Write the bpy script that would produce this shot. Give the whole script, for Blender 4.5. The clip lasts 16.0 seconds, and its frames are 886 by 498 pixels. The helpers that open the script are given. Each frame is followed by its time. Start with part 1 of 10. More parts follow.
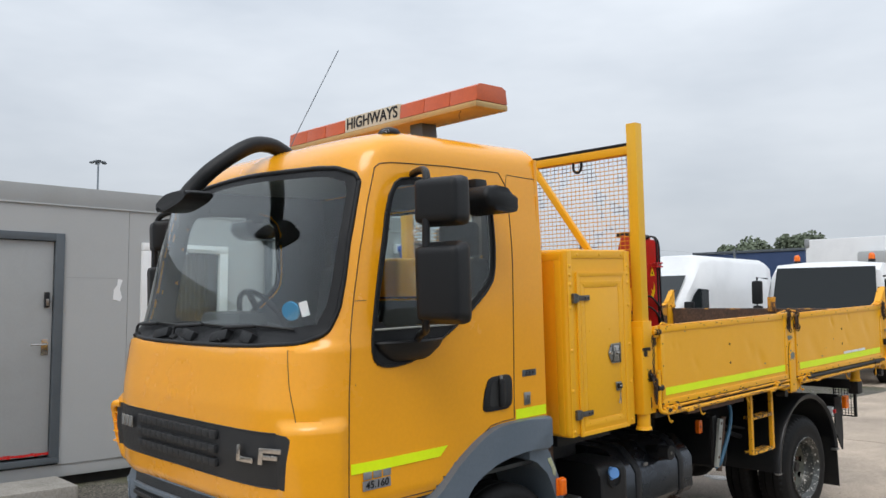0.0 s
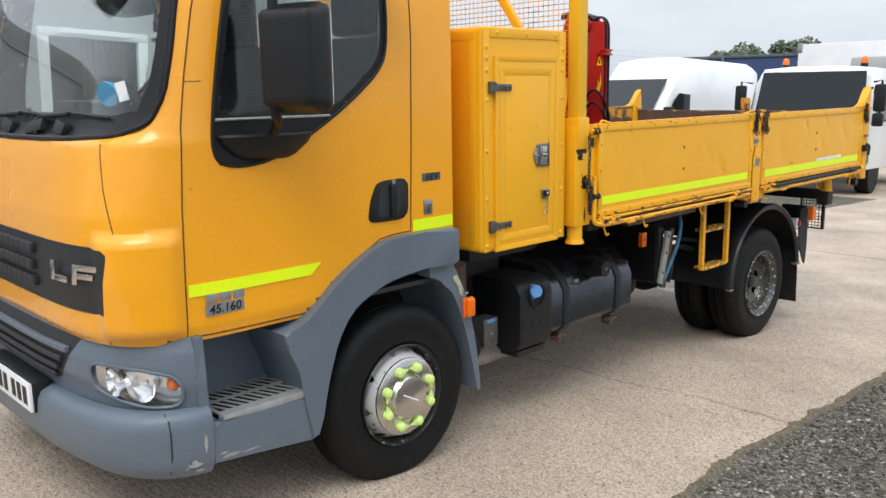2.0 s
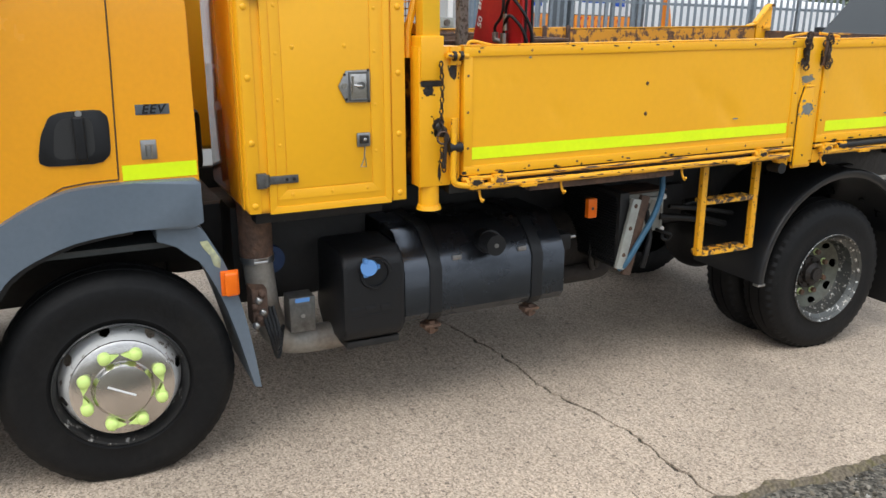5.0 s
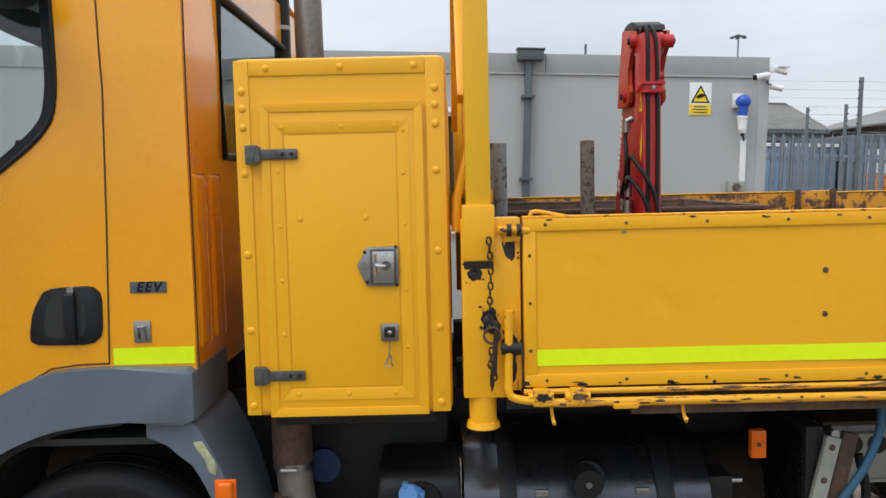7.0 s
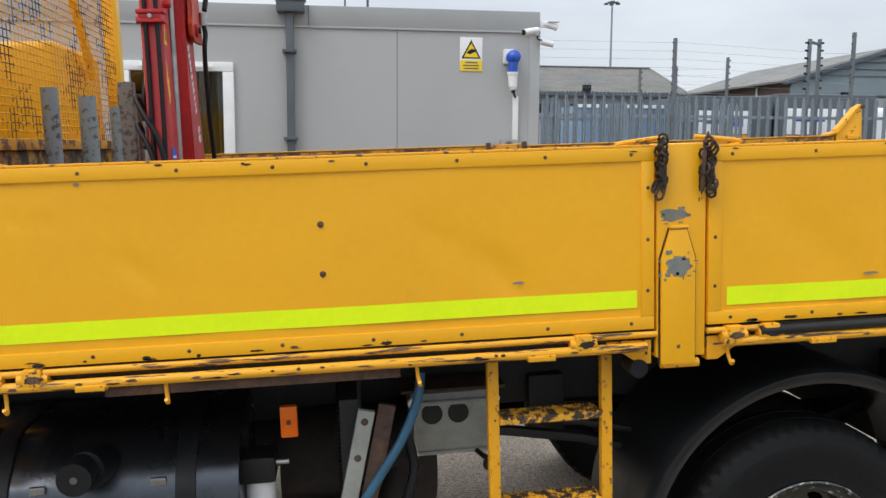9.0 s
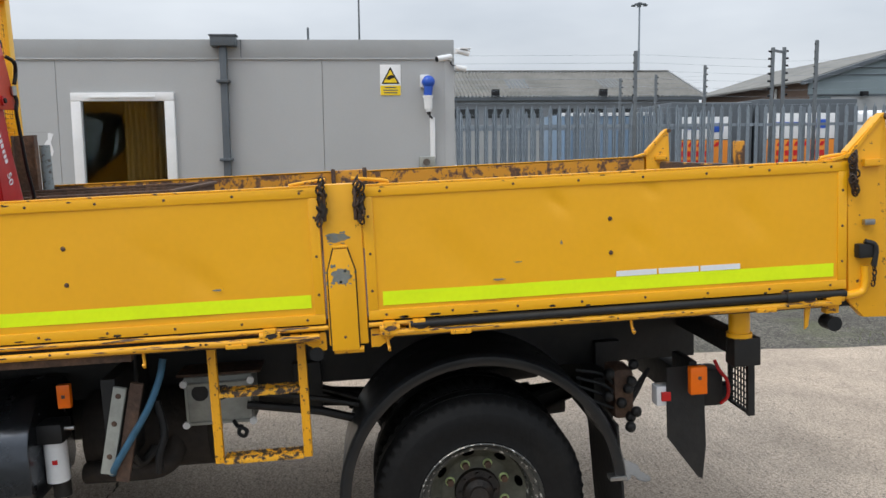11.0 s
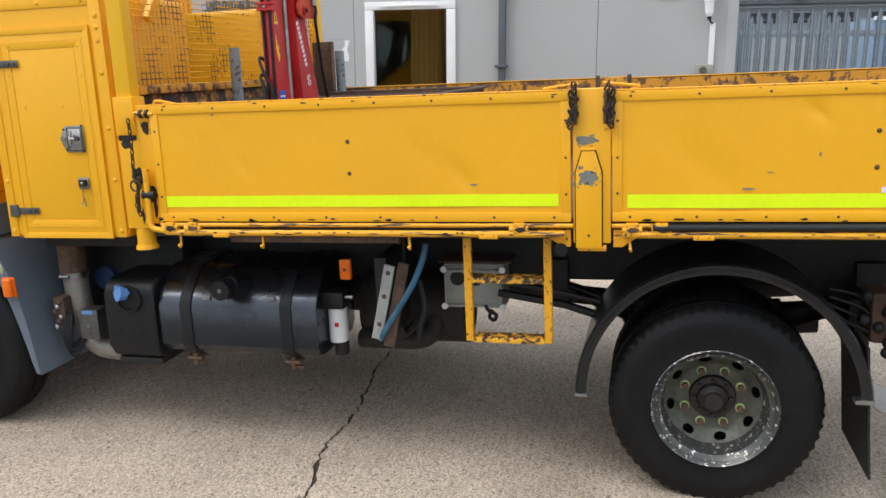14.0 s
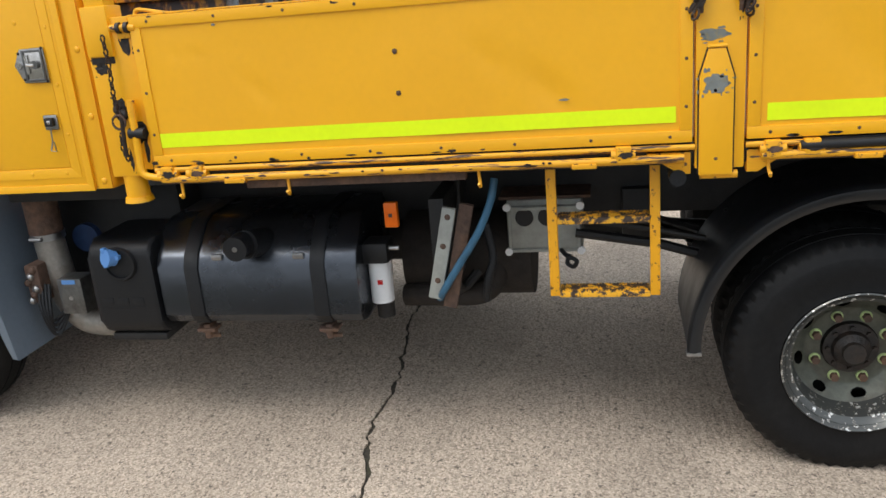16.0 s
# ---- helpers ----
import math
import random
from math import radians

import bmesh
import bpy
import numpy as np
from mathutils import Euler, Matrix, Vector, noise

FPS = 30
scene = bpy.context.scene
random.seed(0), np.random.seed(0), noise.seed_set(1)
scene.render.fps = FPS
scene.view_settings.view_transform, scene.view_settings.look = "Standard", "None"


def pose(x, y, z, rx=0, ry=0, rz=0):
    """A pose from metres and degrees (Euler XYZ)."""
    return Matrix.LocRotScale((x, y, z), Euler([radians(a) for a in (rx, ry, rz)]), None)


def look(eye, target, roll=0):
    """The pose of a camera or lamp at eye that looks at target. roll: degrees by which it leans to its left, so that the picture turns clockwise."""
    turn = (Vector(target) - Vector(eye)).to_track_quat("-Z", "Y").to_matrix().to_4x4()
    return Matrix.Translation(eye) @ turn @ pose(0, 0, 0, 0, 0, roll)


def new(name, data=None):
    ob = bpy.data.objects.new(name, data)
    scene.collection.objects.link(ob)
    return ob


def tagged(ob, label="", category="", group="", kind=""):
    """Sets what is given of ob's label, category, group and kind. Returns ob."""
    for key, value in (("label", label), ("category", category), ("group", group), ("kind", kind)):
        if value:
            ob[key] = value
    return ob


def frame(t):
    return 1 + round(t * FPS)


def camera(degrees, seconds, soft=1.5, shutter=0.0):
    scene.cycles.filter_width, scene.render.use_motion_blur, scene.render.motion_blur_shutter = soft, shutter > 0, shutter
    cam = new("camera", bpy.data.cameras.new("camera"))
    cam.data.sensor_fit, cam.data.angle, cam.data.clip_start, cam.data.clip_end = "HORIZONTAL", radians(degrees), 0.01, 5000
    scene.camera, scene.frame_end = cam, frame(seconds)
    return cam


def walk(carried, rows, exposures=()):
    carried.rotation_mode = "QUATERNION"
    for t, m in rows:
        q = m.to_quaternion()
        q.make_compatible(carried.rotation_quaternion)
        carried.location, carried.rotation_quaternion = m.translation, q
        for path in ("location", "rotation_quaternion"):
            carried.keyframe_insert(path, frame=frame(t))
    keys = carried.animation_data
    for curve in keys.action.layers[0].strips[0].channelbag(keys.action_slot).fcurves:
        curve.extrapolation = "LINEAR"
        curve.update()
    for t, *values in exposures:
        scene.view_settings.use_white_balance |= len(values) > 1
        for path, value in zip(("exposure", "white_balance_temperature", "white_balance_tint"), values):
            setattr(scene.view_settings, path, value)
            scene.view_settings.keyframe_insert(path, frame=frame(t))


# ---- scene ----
cam = camera(56.1, 16.0)
PATH = [
    (0, (2.675, -2.967, 1.611), (1.22, -1.602, 1.749), 0.0),
    (0.5, (2.51, -2.862, 1.583), (1.065, -1.479, 1.619), -0.3),
    (0.7, (2.453, -2.812, 1.572), (1.014, -1.424, 1.541), -0.4),
    (0.8, (2.43, -2.775, 1.568), (0.994, -1.385, 1.498), -0.6),
    (1, (2.409, -2.711, 1.560), (0.979, -1.319, 1.424), -0.6),
    (1.5, (2.423, -2.43, 1.551), (0.995, -1.052, 1.312), 0.1),
    (2, (2.437, -2.157, 1.545), (1.021, -0.783, 1.221), 0.7),
    (2.5, (2.414, -1.795, 1.568), (0.97, -0.459, 1.206), 0.1),
    (3, (2.526, -1.473, 1.564), (1.021, -0.214, 1.173), -0.3),
    (3.2, (2.563, -1.356, 1.565), (1.031, -0.131, 1.174), -0.4),
    (5.3, (2.675, 0.15, 1.580), (0.884, 0.896, 1.094), 1.9),
    (5.5, (2.611, 0.294, 1.587), (0.774, 0.966, 1.170), 1.9),
    (5.8, (2.558, 0.477, 1.620), (0.656, 1.012, 1.310), 1.6),
    (6, (2.524, 0.596, 1.602), (0.589, 1.038, 1.359), 1.0),
    (6.5, (2.382, 0.854, 1.619), (0.403, 1.082, 1.445), 0.6),
    (7, (2.223, 1.056, 1.597), (0.23, 1.061, 1.429), 0.9),
    (7.2, (2.148, 1.119, 1.612), (0.157, 1.084, 1.436), 1.5),
    (7.5, (2.061, 1.282, 1.614), (0.072, 1.16, 1.439), 0.6),
    (8, (1.992, 1.62, 1.601), (0.004, 1.639, 1.383), 0.7),
    (8.5, (1.974, 1.842, 1.572), (0.007, 2.12, 1.340), 0.5),
    (8.7, (1.951, 1.951, 1.550), (-0.014, 2.234, 1.309), 0.5),
    (10.8, (2.703, 2.985, 1.669), (0.72, 3.076, 1.423), -0.6),
    (11, (2.766, 3.069, 1.672), (0.788, 3.253, 1.437), -0.6),
    (11.2, (2.803, 3.142, 1.662), (0.832, 3.395, 1.435), -0.2),
    (11.5, (2.888, 3.254, 1.663), (0.923, 3.55, 1.430), 0.9),
    (12, (2.966, 3.319, 1.658), (1.004, 3.579, 1.366), 1.1),
    (12.2, (2.964, 3.316, 1.662), (1.002, 3.509, 1.328), 0.5),
    (12.5, (2.972, 3.296, 1.660), (1.008, 3.348, 1.289), 0.7),
    (13, (2.966, 3.248, 1.650), (1.022, 3.035, 1.230), 0.5),
    (13.5, (2.964, 3.194, 1.663), (1.061, 2.761, 1.222), 0.1),
    (14, (2.934, 3.17, 1.660), (1.038, 2.711, 1.219), -0.3),
    (14.5, (2.89, 3.16, 1.657), (0.98, 2.784, 1.198), -0.5),
    (15, (2.805, 3.06, 1.646), (0.894, 2.699, 1.177), -0.7),
    (15.5, (2.654, 2.857, 1.623), (0.758, 2.493, 1.098), -2.2),
    (16, (2.373, 2.692, 1.560), (0.509, 2.313, 0.943), -2.7),
]
walk(cam, [(t, look(eye, target, roll)) for t, eye, target, roll in PATH],
     [(0, -0.15), (0.5, -0.18), (1, -0.02), (1.5, 0.2), (2, 0.22), (3, 0.28), (5.5, 0.33), (6, 0.1), (6.5, -0.2), (7, 0.08), (8.5, 0.12), (11, 0.0), (12, 0.08), (12.5, 0.30),
      (13.5, 0.52), (14, 0.32), (14.5, 0.2), (15.5, 0.18), (16, 0.28)])

# ---- world and light ----
world = bpy.data.worlds.new("overcast_sky")
scene.world = world
world.use_nodes = True
wn, wl = world.node_tree.nodes, world.node_tree.links
wn.clear()
w_out = wn.new("ShaderNodeOutputWorld")
w_bg = wn.new("ShaderNodeBackground")
w_sky = wn.new("ShaderNodeTexSky")
w_sky.sky_type = "NISHITA"
w_sky.sun_disc = False
w_sky.sun_elevation, w_sky.sun_rotation = radians(52), radians(140)
w_sky.air_density, w_sky.dust_density = 1.0, 4.0
w_tc = wn.new("ShaderNodeTexCoord")
w_sep = wn.new("ShaderNodeSeparateXYZ")
w_map = wn.new("ShaderNodeMapping")
w_map.inputs["Scale"].default_value = (1.0, 1.0, 3.2)
w_noise = wn.new("ShaderNodeTexNoise")
w_noise.inputs["Scale"].default_value = 1.7
w_noise.inputs["Detail"].default_value = 5.0
w_noise.inputs["Roughness"].default_value = 0.55
w_cloud = wn.new("ShaderNodeValToRGB")
w_cloud.color_ramp.elements[0].position, w_cloud.color_ramp.elements[0].color = 0.34, (0.52, 0.57, 0.635, 1)
w_cloud.color_ramp.elements[1].position, w_cloud.color_ramp.elements[1].color = 0.68, (0.72, 0.765, 0.82, 1)
w_grad = wn.new("ShaderNodeMapRange")
w_grad.inputs["From Min"].default_value, w_grad.inputs["From Max"].default_value = 0.1, 0.9
w_grad.inputs["To Min"].default_value, w_grad.inputs["To Max"].default_value = 1.0, 2.1
w_mul = wn.new("ShaderNodeVectorMath")
w_mul.operation = "SCALE"
w_skys = wn.new("ShaderNodeVectorMath")
w_skys.operation = "SCALE"
w_skys.inputs["Scale"].default_value = 0.012
w_add = wn.new("ShaderNodeVectorMath")
w_add.operation = "ADD"
wl.new(w_tc.outputs["Generated"], w_map.inputs["Vector"])
wl.new(w_map.outputs["Vector"], w_noise.inputs["Vector"])
wl.new(w_noise.outputs["Fac"], w_cloud.inputs["Fac"])
wl.new(w_tc.outputs["Generated"], w_sep.inputs["Vector"])
wl.new(w_sep.outputs["Z"], w_grad.inputs["Value"])
wl.new(w_cloud.outputs["Color"], w_mul.inputs[0])
wl.new(w_grad.outputs["Result"], w_mul.inputs["Scale"])
wl.new(w_sky.outputs["Color"], w_skys.inputs[0])
wl.new(w_mul.outputs["Vector"], w_add.inputs[0])
wl.new(w_skys.outputs["Vector"], w_add.inputs[1])
wl.new(w_add.outputs["Vector"], w_bg.inputs["Color"])
w_bg.inputs["Strength"].default_value = 1.0
wl.new(w_bg.outputs["Background"], w_out.inputs["Surface"])

sun_data = bpy.data.lights.new("sun", "SUN")
sun_data.energy, sun_data.angle, sun_data.color = 1.3, radians(30), (1.0, 0.97, 0.92)
sun = new("sun", sun_data)
sun.matrix_world = look((6, -7, 14), (0, 1, 0))


# ---- materials ----
def mat(name, color, rough=0.5, metal=0.0, grain=0.0, grain_scale=60.0, tint=None, tint_scale=3.0, tint_range=(0.45, 0.75),
        bump=0.0, bump_scale=120.0, coat=0.0, spec=0.5, rough_var=0.0, random_obj=0.0):
    """A surface with a fine grain, larger stains of a second colour, a fine relief and uneven gloss."""
    m = bpy.data.materials.new(name)
    m.use_nodes = True
    nodes, links = m.node_tree.nodes, m.node_tree.links
    b = nodes["Principled BSDF"]
    b.inputs["Roughness"].default_value, b.inputs["Metallic"].default_value = rough, metal
    b.inputs["Specular IOR Level"].default_value = spec
    b.inputs["Coat Weight"].default_value, b.inputs["Coat Roughness"].default_value = coat, 0.08
    tc = nodes.new("ShaderNodeTexCoord")
    col = nodes.new("ShaderNodeRGB")
    col.outputs[0].default_value = (*color, 1)
    out = col.outputs[0]
    big = nodes.new("ShaderNodeTexNoise")
    big.inputs["Scale"].default_value, big.inputs["Detail"].default_value, big.inputs["Roughness"].default_value = tint_scale, 6, 0.62
    links.new(tc.outputs["Object"], big.inputs["Vector"])
    if tint is not None:
        ramp = nodes.new("ShaderNodeMapRange")
        ramp.inputs["From Min"].default_value, ramp.inputs["From Max"].default_value = tint_range
        links.new(big.outputs["Fac"], ramp.inputs["Value"])
        mix = nodes.new("ShaderNodeMix")
        mix.data_type = "RGBA"
        links.new(ramp.outputs["Result"], mix.inputs["Factor"])
        links.new(out, mix.inputs[6])
        mix.inputs[7].default_value = (*tint, 1)
        out = mix.outputs[2]
    if grain:
        fine = nodes.new("ShaderNodeTexNoise")
        fine.inputs["Scale"].default_value, fine.inputs["Detail"].default_value = grain_scale, 4
        links.new(tc.outputs["Object"], fine.inputs["Vector"])
        rng = nodes.new("ShaderNodeMapRange")
        rng.inputs["From Min"].default_value, rng.inputs["From Max"].default_value = 0.3, 0.7
        rng.inputs["To Min"].default_value, rng.inputs["To Max"].default_value = 1 - grain, 1 + grain
        links.new(fine.outputs["Fac"], rng.inputs["Value"])
        mul = nodes.new("ShaderNodeVectorMath")
        mul.operation = "SCALE"
        links.new(out, mul.inputs[0])
        links.new(rng.outputs["Result"], mul.inputs["Scale"])
        out = mul.outputs["Vector"]
    if random_obj:
        info = nodes.new("ShaderNodeObjectInfo")
        rr = nodes.new("ShaderNodeMapRange")
        rr.inputs["To Min"].default_value, rr.inputs["To Max"].default_value = 1 - random_obj, 1 + random_obj
        links.new(info.outputs["Random"], rr.inputs["Value"])
        mul2 = nodes.new("ShaderNodeVectorMath")
        mul2.operation = "SCALE"
        links.new(out, mul2.inputs[0])
        links.new(rr.outputs["Result"], mul2.inputs["Scale"])
        out = mul2.outputs["Vector"]
    links.new(out, b.inputs["Base Color"])
    if rough_var:
        rv = nodes.new("ShaderNodeMapRange")
        rv.inputs["From Min"].default_value, rv.inputs["From Max"].default_value = 0.3, 0.7
        rv.inputs["To Min"].default_value, rv.inputs["To Max"].default_value = max(0.02, rough - rough_var), min(1, rough + rough_var)
        links.new(big.outputs["Fac"], rv.inputs["Value"])
        links.new(rv.outputs["Result"], b.inputs["Roughness"])
    if bump:
        bn = nodes.new("ShaderNodeTexNoise")
        bn.inputs["Scale"].default_value, bn.inputs["Detail"].default_value = bump_scale, 3
        links.new(tc.outputs["Object"], bn.inputs["Vector"])
        bp = nodes.new("ShaderNodeBump")
        bp.inputs["Strength"].default_value, bp.inputs["Distance"].default_value = bump, 0.01
        links.new(bn.outputs["Fac"], bp.inputs["Height"])
        links.new(bp.outputs["Normal"], b.inputs["Normal"])
    return m


def chipped(name, color, under, edge, chip_scale=9.0, level=(0.66, 0.69), rough=0.34, faded=None):
    """Brush-painted steel whose paint has faded in clouds and flaked down to rust in small spots."""
    m = mat(name, color, rough, 0.0, grain=0.015, grain_scale=40, tint=faded or [c * 0.9 for c in color], tint_scale=1.4, tint_range=(0.35, 0.75),
            bump=0.05, bump_scale=30, rough_var=0.08)
    nodes, links = m.node_tree.nodes, m.node_tree.links
    b = nodes["Principled BSDF"]
    src = b.inputs["Base Color"].links[0].from_socket
    tc = nodes.new("ShaderNodeTexCoord")
    n = nodes.new("ShaderNodeTexNoise")
    n.inputs["Scale"].default_value, n.inputs["Detail"].default_value, n.inputs["Roughness"].default_value = chip_scale, 9, 0.68
    links.new(tc.outputs["Object"], n.inputs["Vector"])
    prev = src
    for lo, hi, c in ((level[0] - 0.012, level[0], edge), (level[0] + 0.005, level[1], under)):
        r = nodes.new("ShaderNodeMapRange")
        r.inputs["From Min"].default_value, r.inputs["From Max"].default_value = lo, hi
        links.new(n.outputs["Fac"], r.inputs["Value"])
        mix = nodes.new("ShaderNodeMix")
        mix.data_type = "RGBA"
        links.new(r.outputs["Result"], mix.inputs["Factor"])
        links.new(prev, mix.inputs[6])
        mix.inputs[7].default_value = (*c, 1)
        prev = mix.outputs[2]
    links.new(prev, b.inputs["Base Color"])
    return m


def glass(name, tint, rough=0.0):
    m = bpy.data.materials.new(name)
    m.use_nodes = True
    b = m.node_tree.nodes["Principled BSDF"]
    b.inputs["Base Color"].default_value = (*tint, 1)
    b.inputs["Transmission Weight"].default_value = 1.0
    b.inputs["Roughness"].default_value, b.inputs["IOR"].default_value = rough, 1.45
    return m


def speckled(name, light, dark, base, scale, bump, rough=0.85, ruts=0.0, patch=0.12, specks=0.0, moss=None):
    """Exposed stones in a paste: cells of several colours with dark joints, over large dirty clouds."""
    m = bpy.data.materials.new(name)
    m.use_nodes = True
    nodes, links = m.node_tree.nodes, m.node_tree.links
    b = nodes["Principled BSDF"]
    b.inputs["Roughness"].default_value = rough
    tc = nodes.new("ShaderNodeTexCoord")
    v = nodes.new("ShaderNodeTexVoronoi")
    v.inputs["Scale"].default_value = scale
    links.new(tc.outputs["Object"], v.inputs["Vector"])
    stone = nodes.new("ShaderNodeValToRGB")
    stone.color_ramp.elements[0].color, stone.color_ramp.elements[1].color = (*dark, 1), (*light, 1)
    mid = stone.color_ramp.elements.new(0.45)
    mid.color = (*base, 1)
    sep = nodes.new("ShaderNodeSeparateColor")
    links.new(v.outputs["Color"], sep.inputs["Color"])
    links.new(sep.outputs["Red"], stone.inputs["Fac"])
    fine = nodes.new("ShaderNodeTexNoise")
    fine.inputs["Scale"].default_value, fine.inputs["Detail"].default_value = scale * 0.6, 6
    links.new(tc.outputs["Object"], fine.inputs["Vector"])
    big = nodes.new("ShaderNodeTexNoise")
    big.inputs["Scale"].default_value, big.inputs["Detail"].default_value, big.inputs["Roughness"].default_value = 0.75, 8, 0.62
    links.new(tc.outputs["Object"], big.inputs["Vector"])
    rng = nodes.new("ShaderNodeMapRange")
    rng.inputs["From Min"].default_value, rng.inputs["From Max"].default_value = 0.3, 0.7
    rng.inputs["To Min"].default_value, rng.inputs["To Max"].default_value = 1 - patch * 1.6, 1 + patch
    links.new(big.outputs["Fac"], rng.inputs["Value"])
    rng2 = nodes.new("ShaderNodeMapRange")
    rng2.inputs["From Min"].default_value, rng2.inputs["From Max"].default_value = 0.3, 0.7
    rng2.inputs["To Min"].default_value, rng2.inputs["To Max"].default_value = 0.8, 1.18
    links.new(fine.outputs["Fac"], rng2.inputs["Value"])
    mul = nodes.new("ShaderNodeMath")
    mul.operation = "MULTIPLY"
    links.new(rng.outputs["Result"], mul.inputs[0])
    links.new(rng2.outputs["Result"], mul.inputs[1])
    sc = nodes.new("ShaderNodeVectorMath")
    sc.operation = "SCALE"
    links.new(stone.outputs["Color"], sc.inputs[0])
    links.new(mul.outputs["Value"], sc.inputs["Scale"])
    last_col = sc.outputs["Vector"]
    def layer(scale, lo, hi, colour, src, detail=3.0):
        n = nodes.new("ShaderNodeTexNoise")
        n.inputs["Scale"].default_value, n.inputs["Detail"].default_value, n.inputs["Roughness"].default_value = scale, detail, 0.6
        links.new(tc.outputs["Object"], n.inputs["Vector"])
        r = nodes.new("ShaderNodeMapRange")
        r.inputs["From Min"].default_value, r.inputs["From Max"].default_value = lo, hi
        links.new(n.outputs["Fac"], r.inputs["Value"])
        mx = nodes.new("ShaderNodeMix")
        mx.data_type = "RGBA"
        links.new(r.outputs["Result"], mx.inputs["Factor"])
        links.new(src, mx.inputs[6])
        mx.inputs[7].default_value = (*colour, 1)
        return mx.outputs[2]
    if specks:
        last_col = layer(34.0, 0.63, 0.655, [k * 0.33 for k in base], last_col)
        last_col = layer(75.0, 0.635, 0.66, [k * 0.30 for k in base], last_col)
        last_col = layer(13.0, 0.70, 0.73, [k * 0.28 for k in base], last_col, 6.0)
        last_col = layer(60.0, 0.68, 0.71, [k * 1.5 for k in base], last_col)
        last_col = layer(4.5, 0.66, 0.76, [k * 0.5 for k in base], last_col, 5.0)
        last_col = layer(1.6, 0.60, 0.80, [k * 0.62 for k in base], last_col, 9.0)
    if moss:
        last_col = layer(0.9, 0.52, 0.68, moss, last_col, 8.0)
    links.new(last_col, b.inputs["Base Color"])
    height = nodes.new("ShaderNodeMath")
    height.operation = "MULTIPLY_ADD"
    links.new(v.outputs["Distance"], height.inputs[0])
    height.inputs[1].default_value = -0.6
    links.new(fine.outputs["Fac"], height.inputs[2])
    last = height.outputs["Value"]
    if ruts:
        wv = nodes.new("ShaderNodeTexWave")
        wv.inputs["Scale"].default_value, wv.inputs["Distortion"].default_value = 9.0, 5.0
        wv.inputs["Detail"].default_value, wv.inputs["Detail Scale"].default_value = 4.0, 2.4
        wv.bands_direction = "Y"
        links.new(tc.outputs["Object"], wv.inputs["Vector"])
        ad = nodes.new("ShaderNodeMath")
        ad.operation = "MULTIPLY_ADD"
        links.new(wv.outputs["Fac"], ad.inputs[0])
        ad.inputs[1].default_value = ruts
        links.new(last, ad.inputs[2])
        last = ad.outputs["Value"]
        # the tamped grooves are coloured darker than the ridges, unevenly
        gr = nodes.new("ShaderNodeMapRange")
        gr.inputs["From Min"].default_value, gr.inputs["From Max"].default_value = 0.02, 0.35
        gr.inputs["To Min"].default_value, gr.inputs["To Max"].default_value = 0.88, 1.02
        links.new(wv.outputs["Fac"], gr.inputs["Value"])
        wear = nodes.new("ShaderNodeMapRange")
        wear.inputs["From Min"].default_value, wear.inputs["From Max"].default_value = 0.42, 0.62
        wn_ = nodes.new("ShaderNodeTexNoise")
        wn_.inputs["Scale"].default_value, wn_.inputs["Detail"].default_value = 3.1, 6
        links.new(tc.outputs["Object"], wn_.inputs["Vector"])
        links.new(wn_.outputs["Fac"], wear.inputs["Value"])
        part_ = nodes.new("ShaderNodeMix")
        links.new(wear.outputs["Result"], part_.inputs["Factor"])
        part_.inputs[2].default_value = 1.03
        links.new(gr.outputs["Result"], part_.inputs[3])
        groove = nodes.new("ShaderNodeVectorMath")
        groove.operation = "SCALE"
        links.new(last_col, groove.inputs[0])
        links.new(part_.outputs[0], groove.inputs["Scale"])
        links.new(groove.outputs["Vector"], b.inputs["Base Color"])
    bp = nodes.new("ShaderNodeBump")
    bp.inputs["Strength"].default_value, bp.inputs["Distance"].default_value = bump, 0.012
    links.new(last, bp.inputs["Height"])
    links.new(bp.outputs["Normal"], b.inputs["Normal"])
    return m


RUST, BARE = (0.10, 0.045, 0.022), (0.30, 0.12, 0.03)
M_CAB = mat("cab_paint", (0.90, 0.378, 0.007), 0.26, grain=0.02, tint=(0.88, 0.360, 0.007), tint_scale=1.3, coat=0.5, rough_var=0.04)
M_BODY = chipped("body_paint", (0.90, 0.44, 0.010), RUST, BARE, 7.0, (0.735, 0.75), faded=(0.87, 0.415, 0.011))
M_WORN = chipped("worn_body_paint", (0.86, 0.40, 0.010), (0.075, 0.038, 0.022), BARE, 48.0, (0.60, 0.63), 0.5)
M_LOCKER = chipped("locker_paint", (0.89, 0.44, 0.012), (0.2, 0.1, 0.04), BARE, 16.0, (0.76, 0.775), 0.36, faded=(0.86, 0.42, 0.012))
M_INNER = chipped("scraped_inner_paint", (0.68, 0.30, 0.02), (0.085, 0.045, 0.026), (0.24, 0.11, 0.04), 15.0, (0.52, 0.60), 0.6)
M_LEMON = chipped("lemon_post_paint", (0.86, 0.475, 0.022), RUST, BARE, 9.0, (0.72, 0.74), faded=(0.84, 0.45, 0.018))
M_SCRAPED = chipped("scraped_headboard_paint", (0.60, 0.30, 0.03), (0.045, 0.026, 0.018), BARE, 8.0, (0.44, 0.50), 0.6)
M_MESH = chipped("rusty_mesh_paint", (0.84, 0.40, 0.012), (0.085, 0.040, 0.018), (0.20, 0.085, 0.03), 7.0, (0.54, 0.62), 0.75)
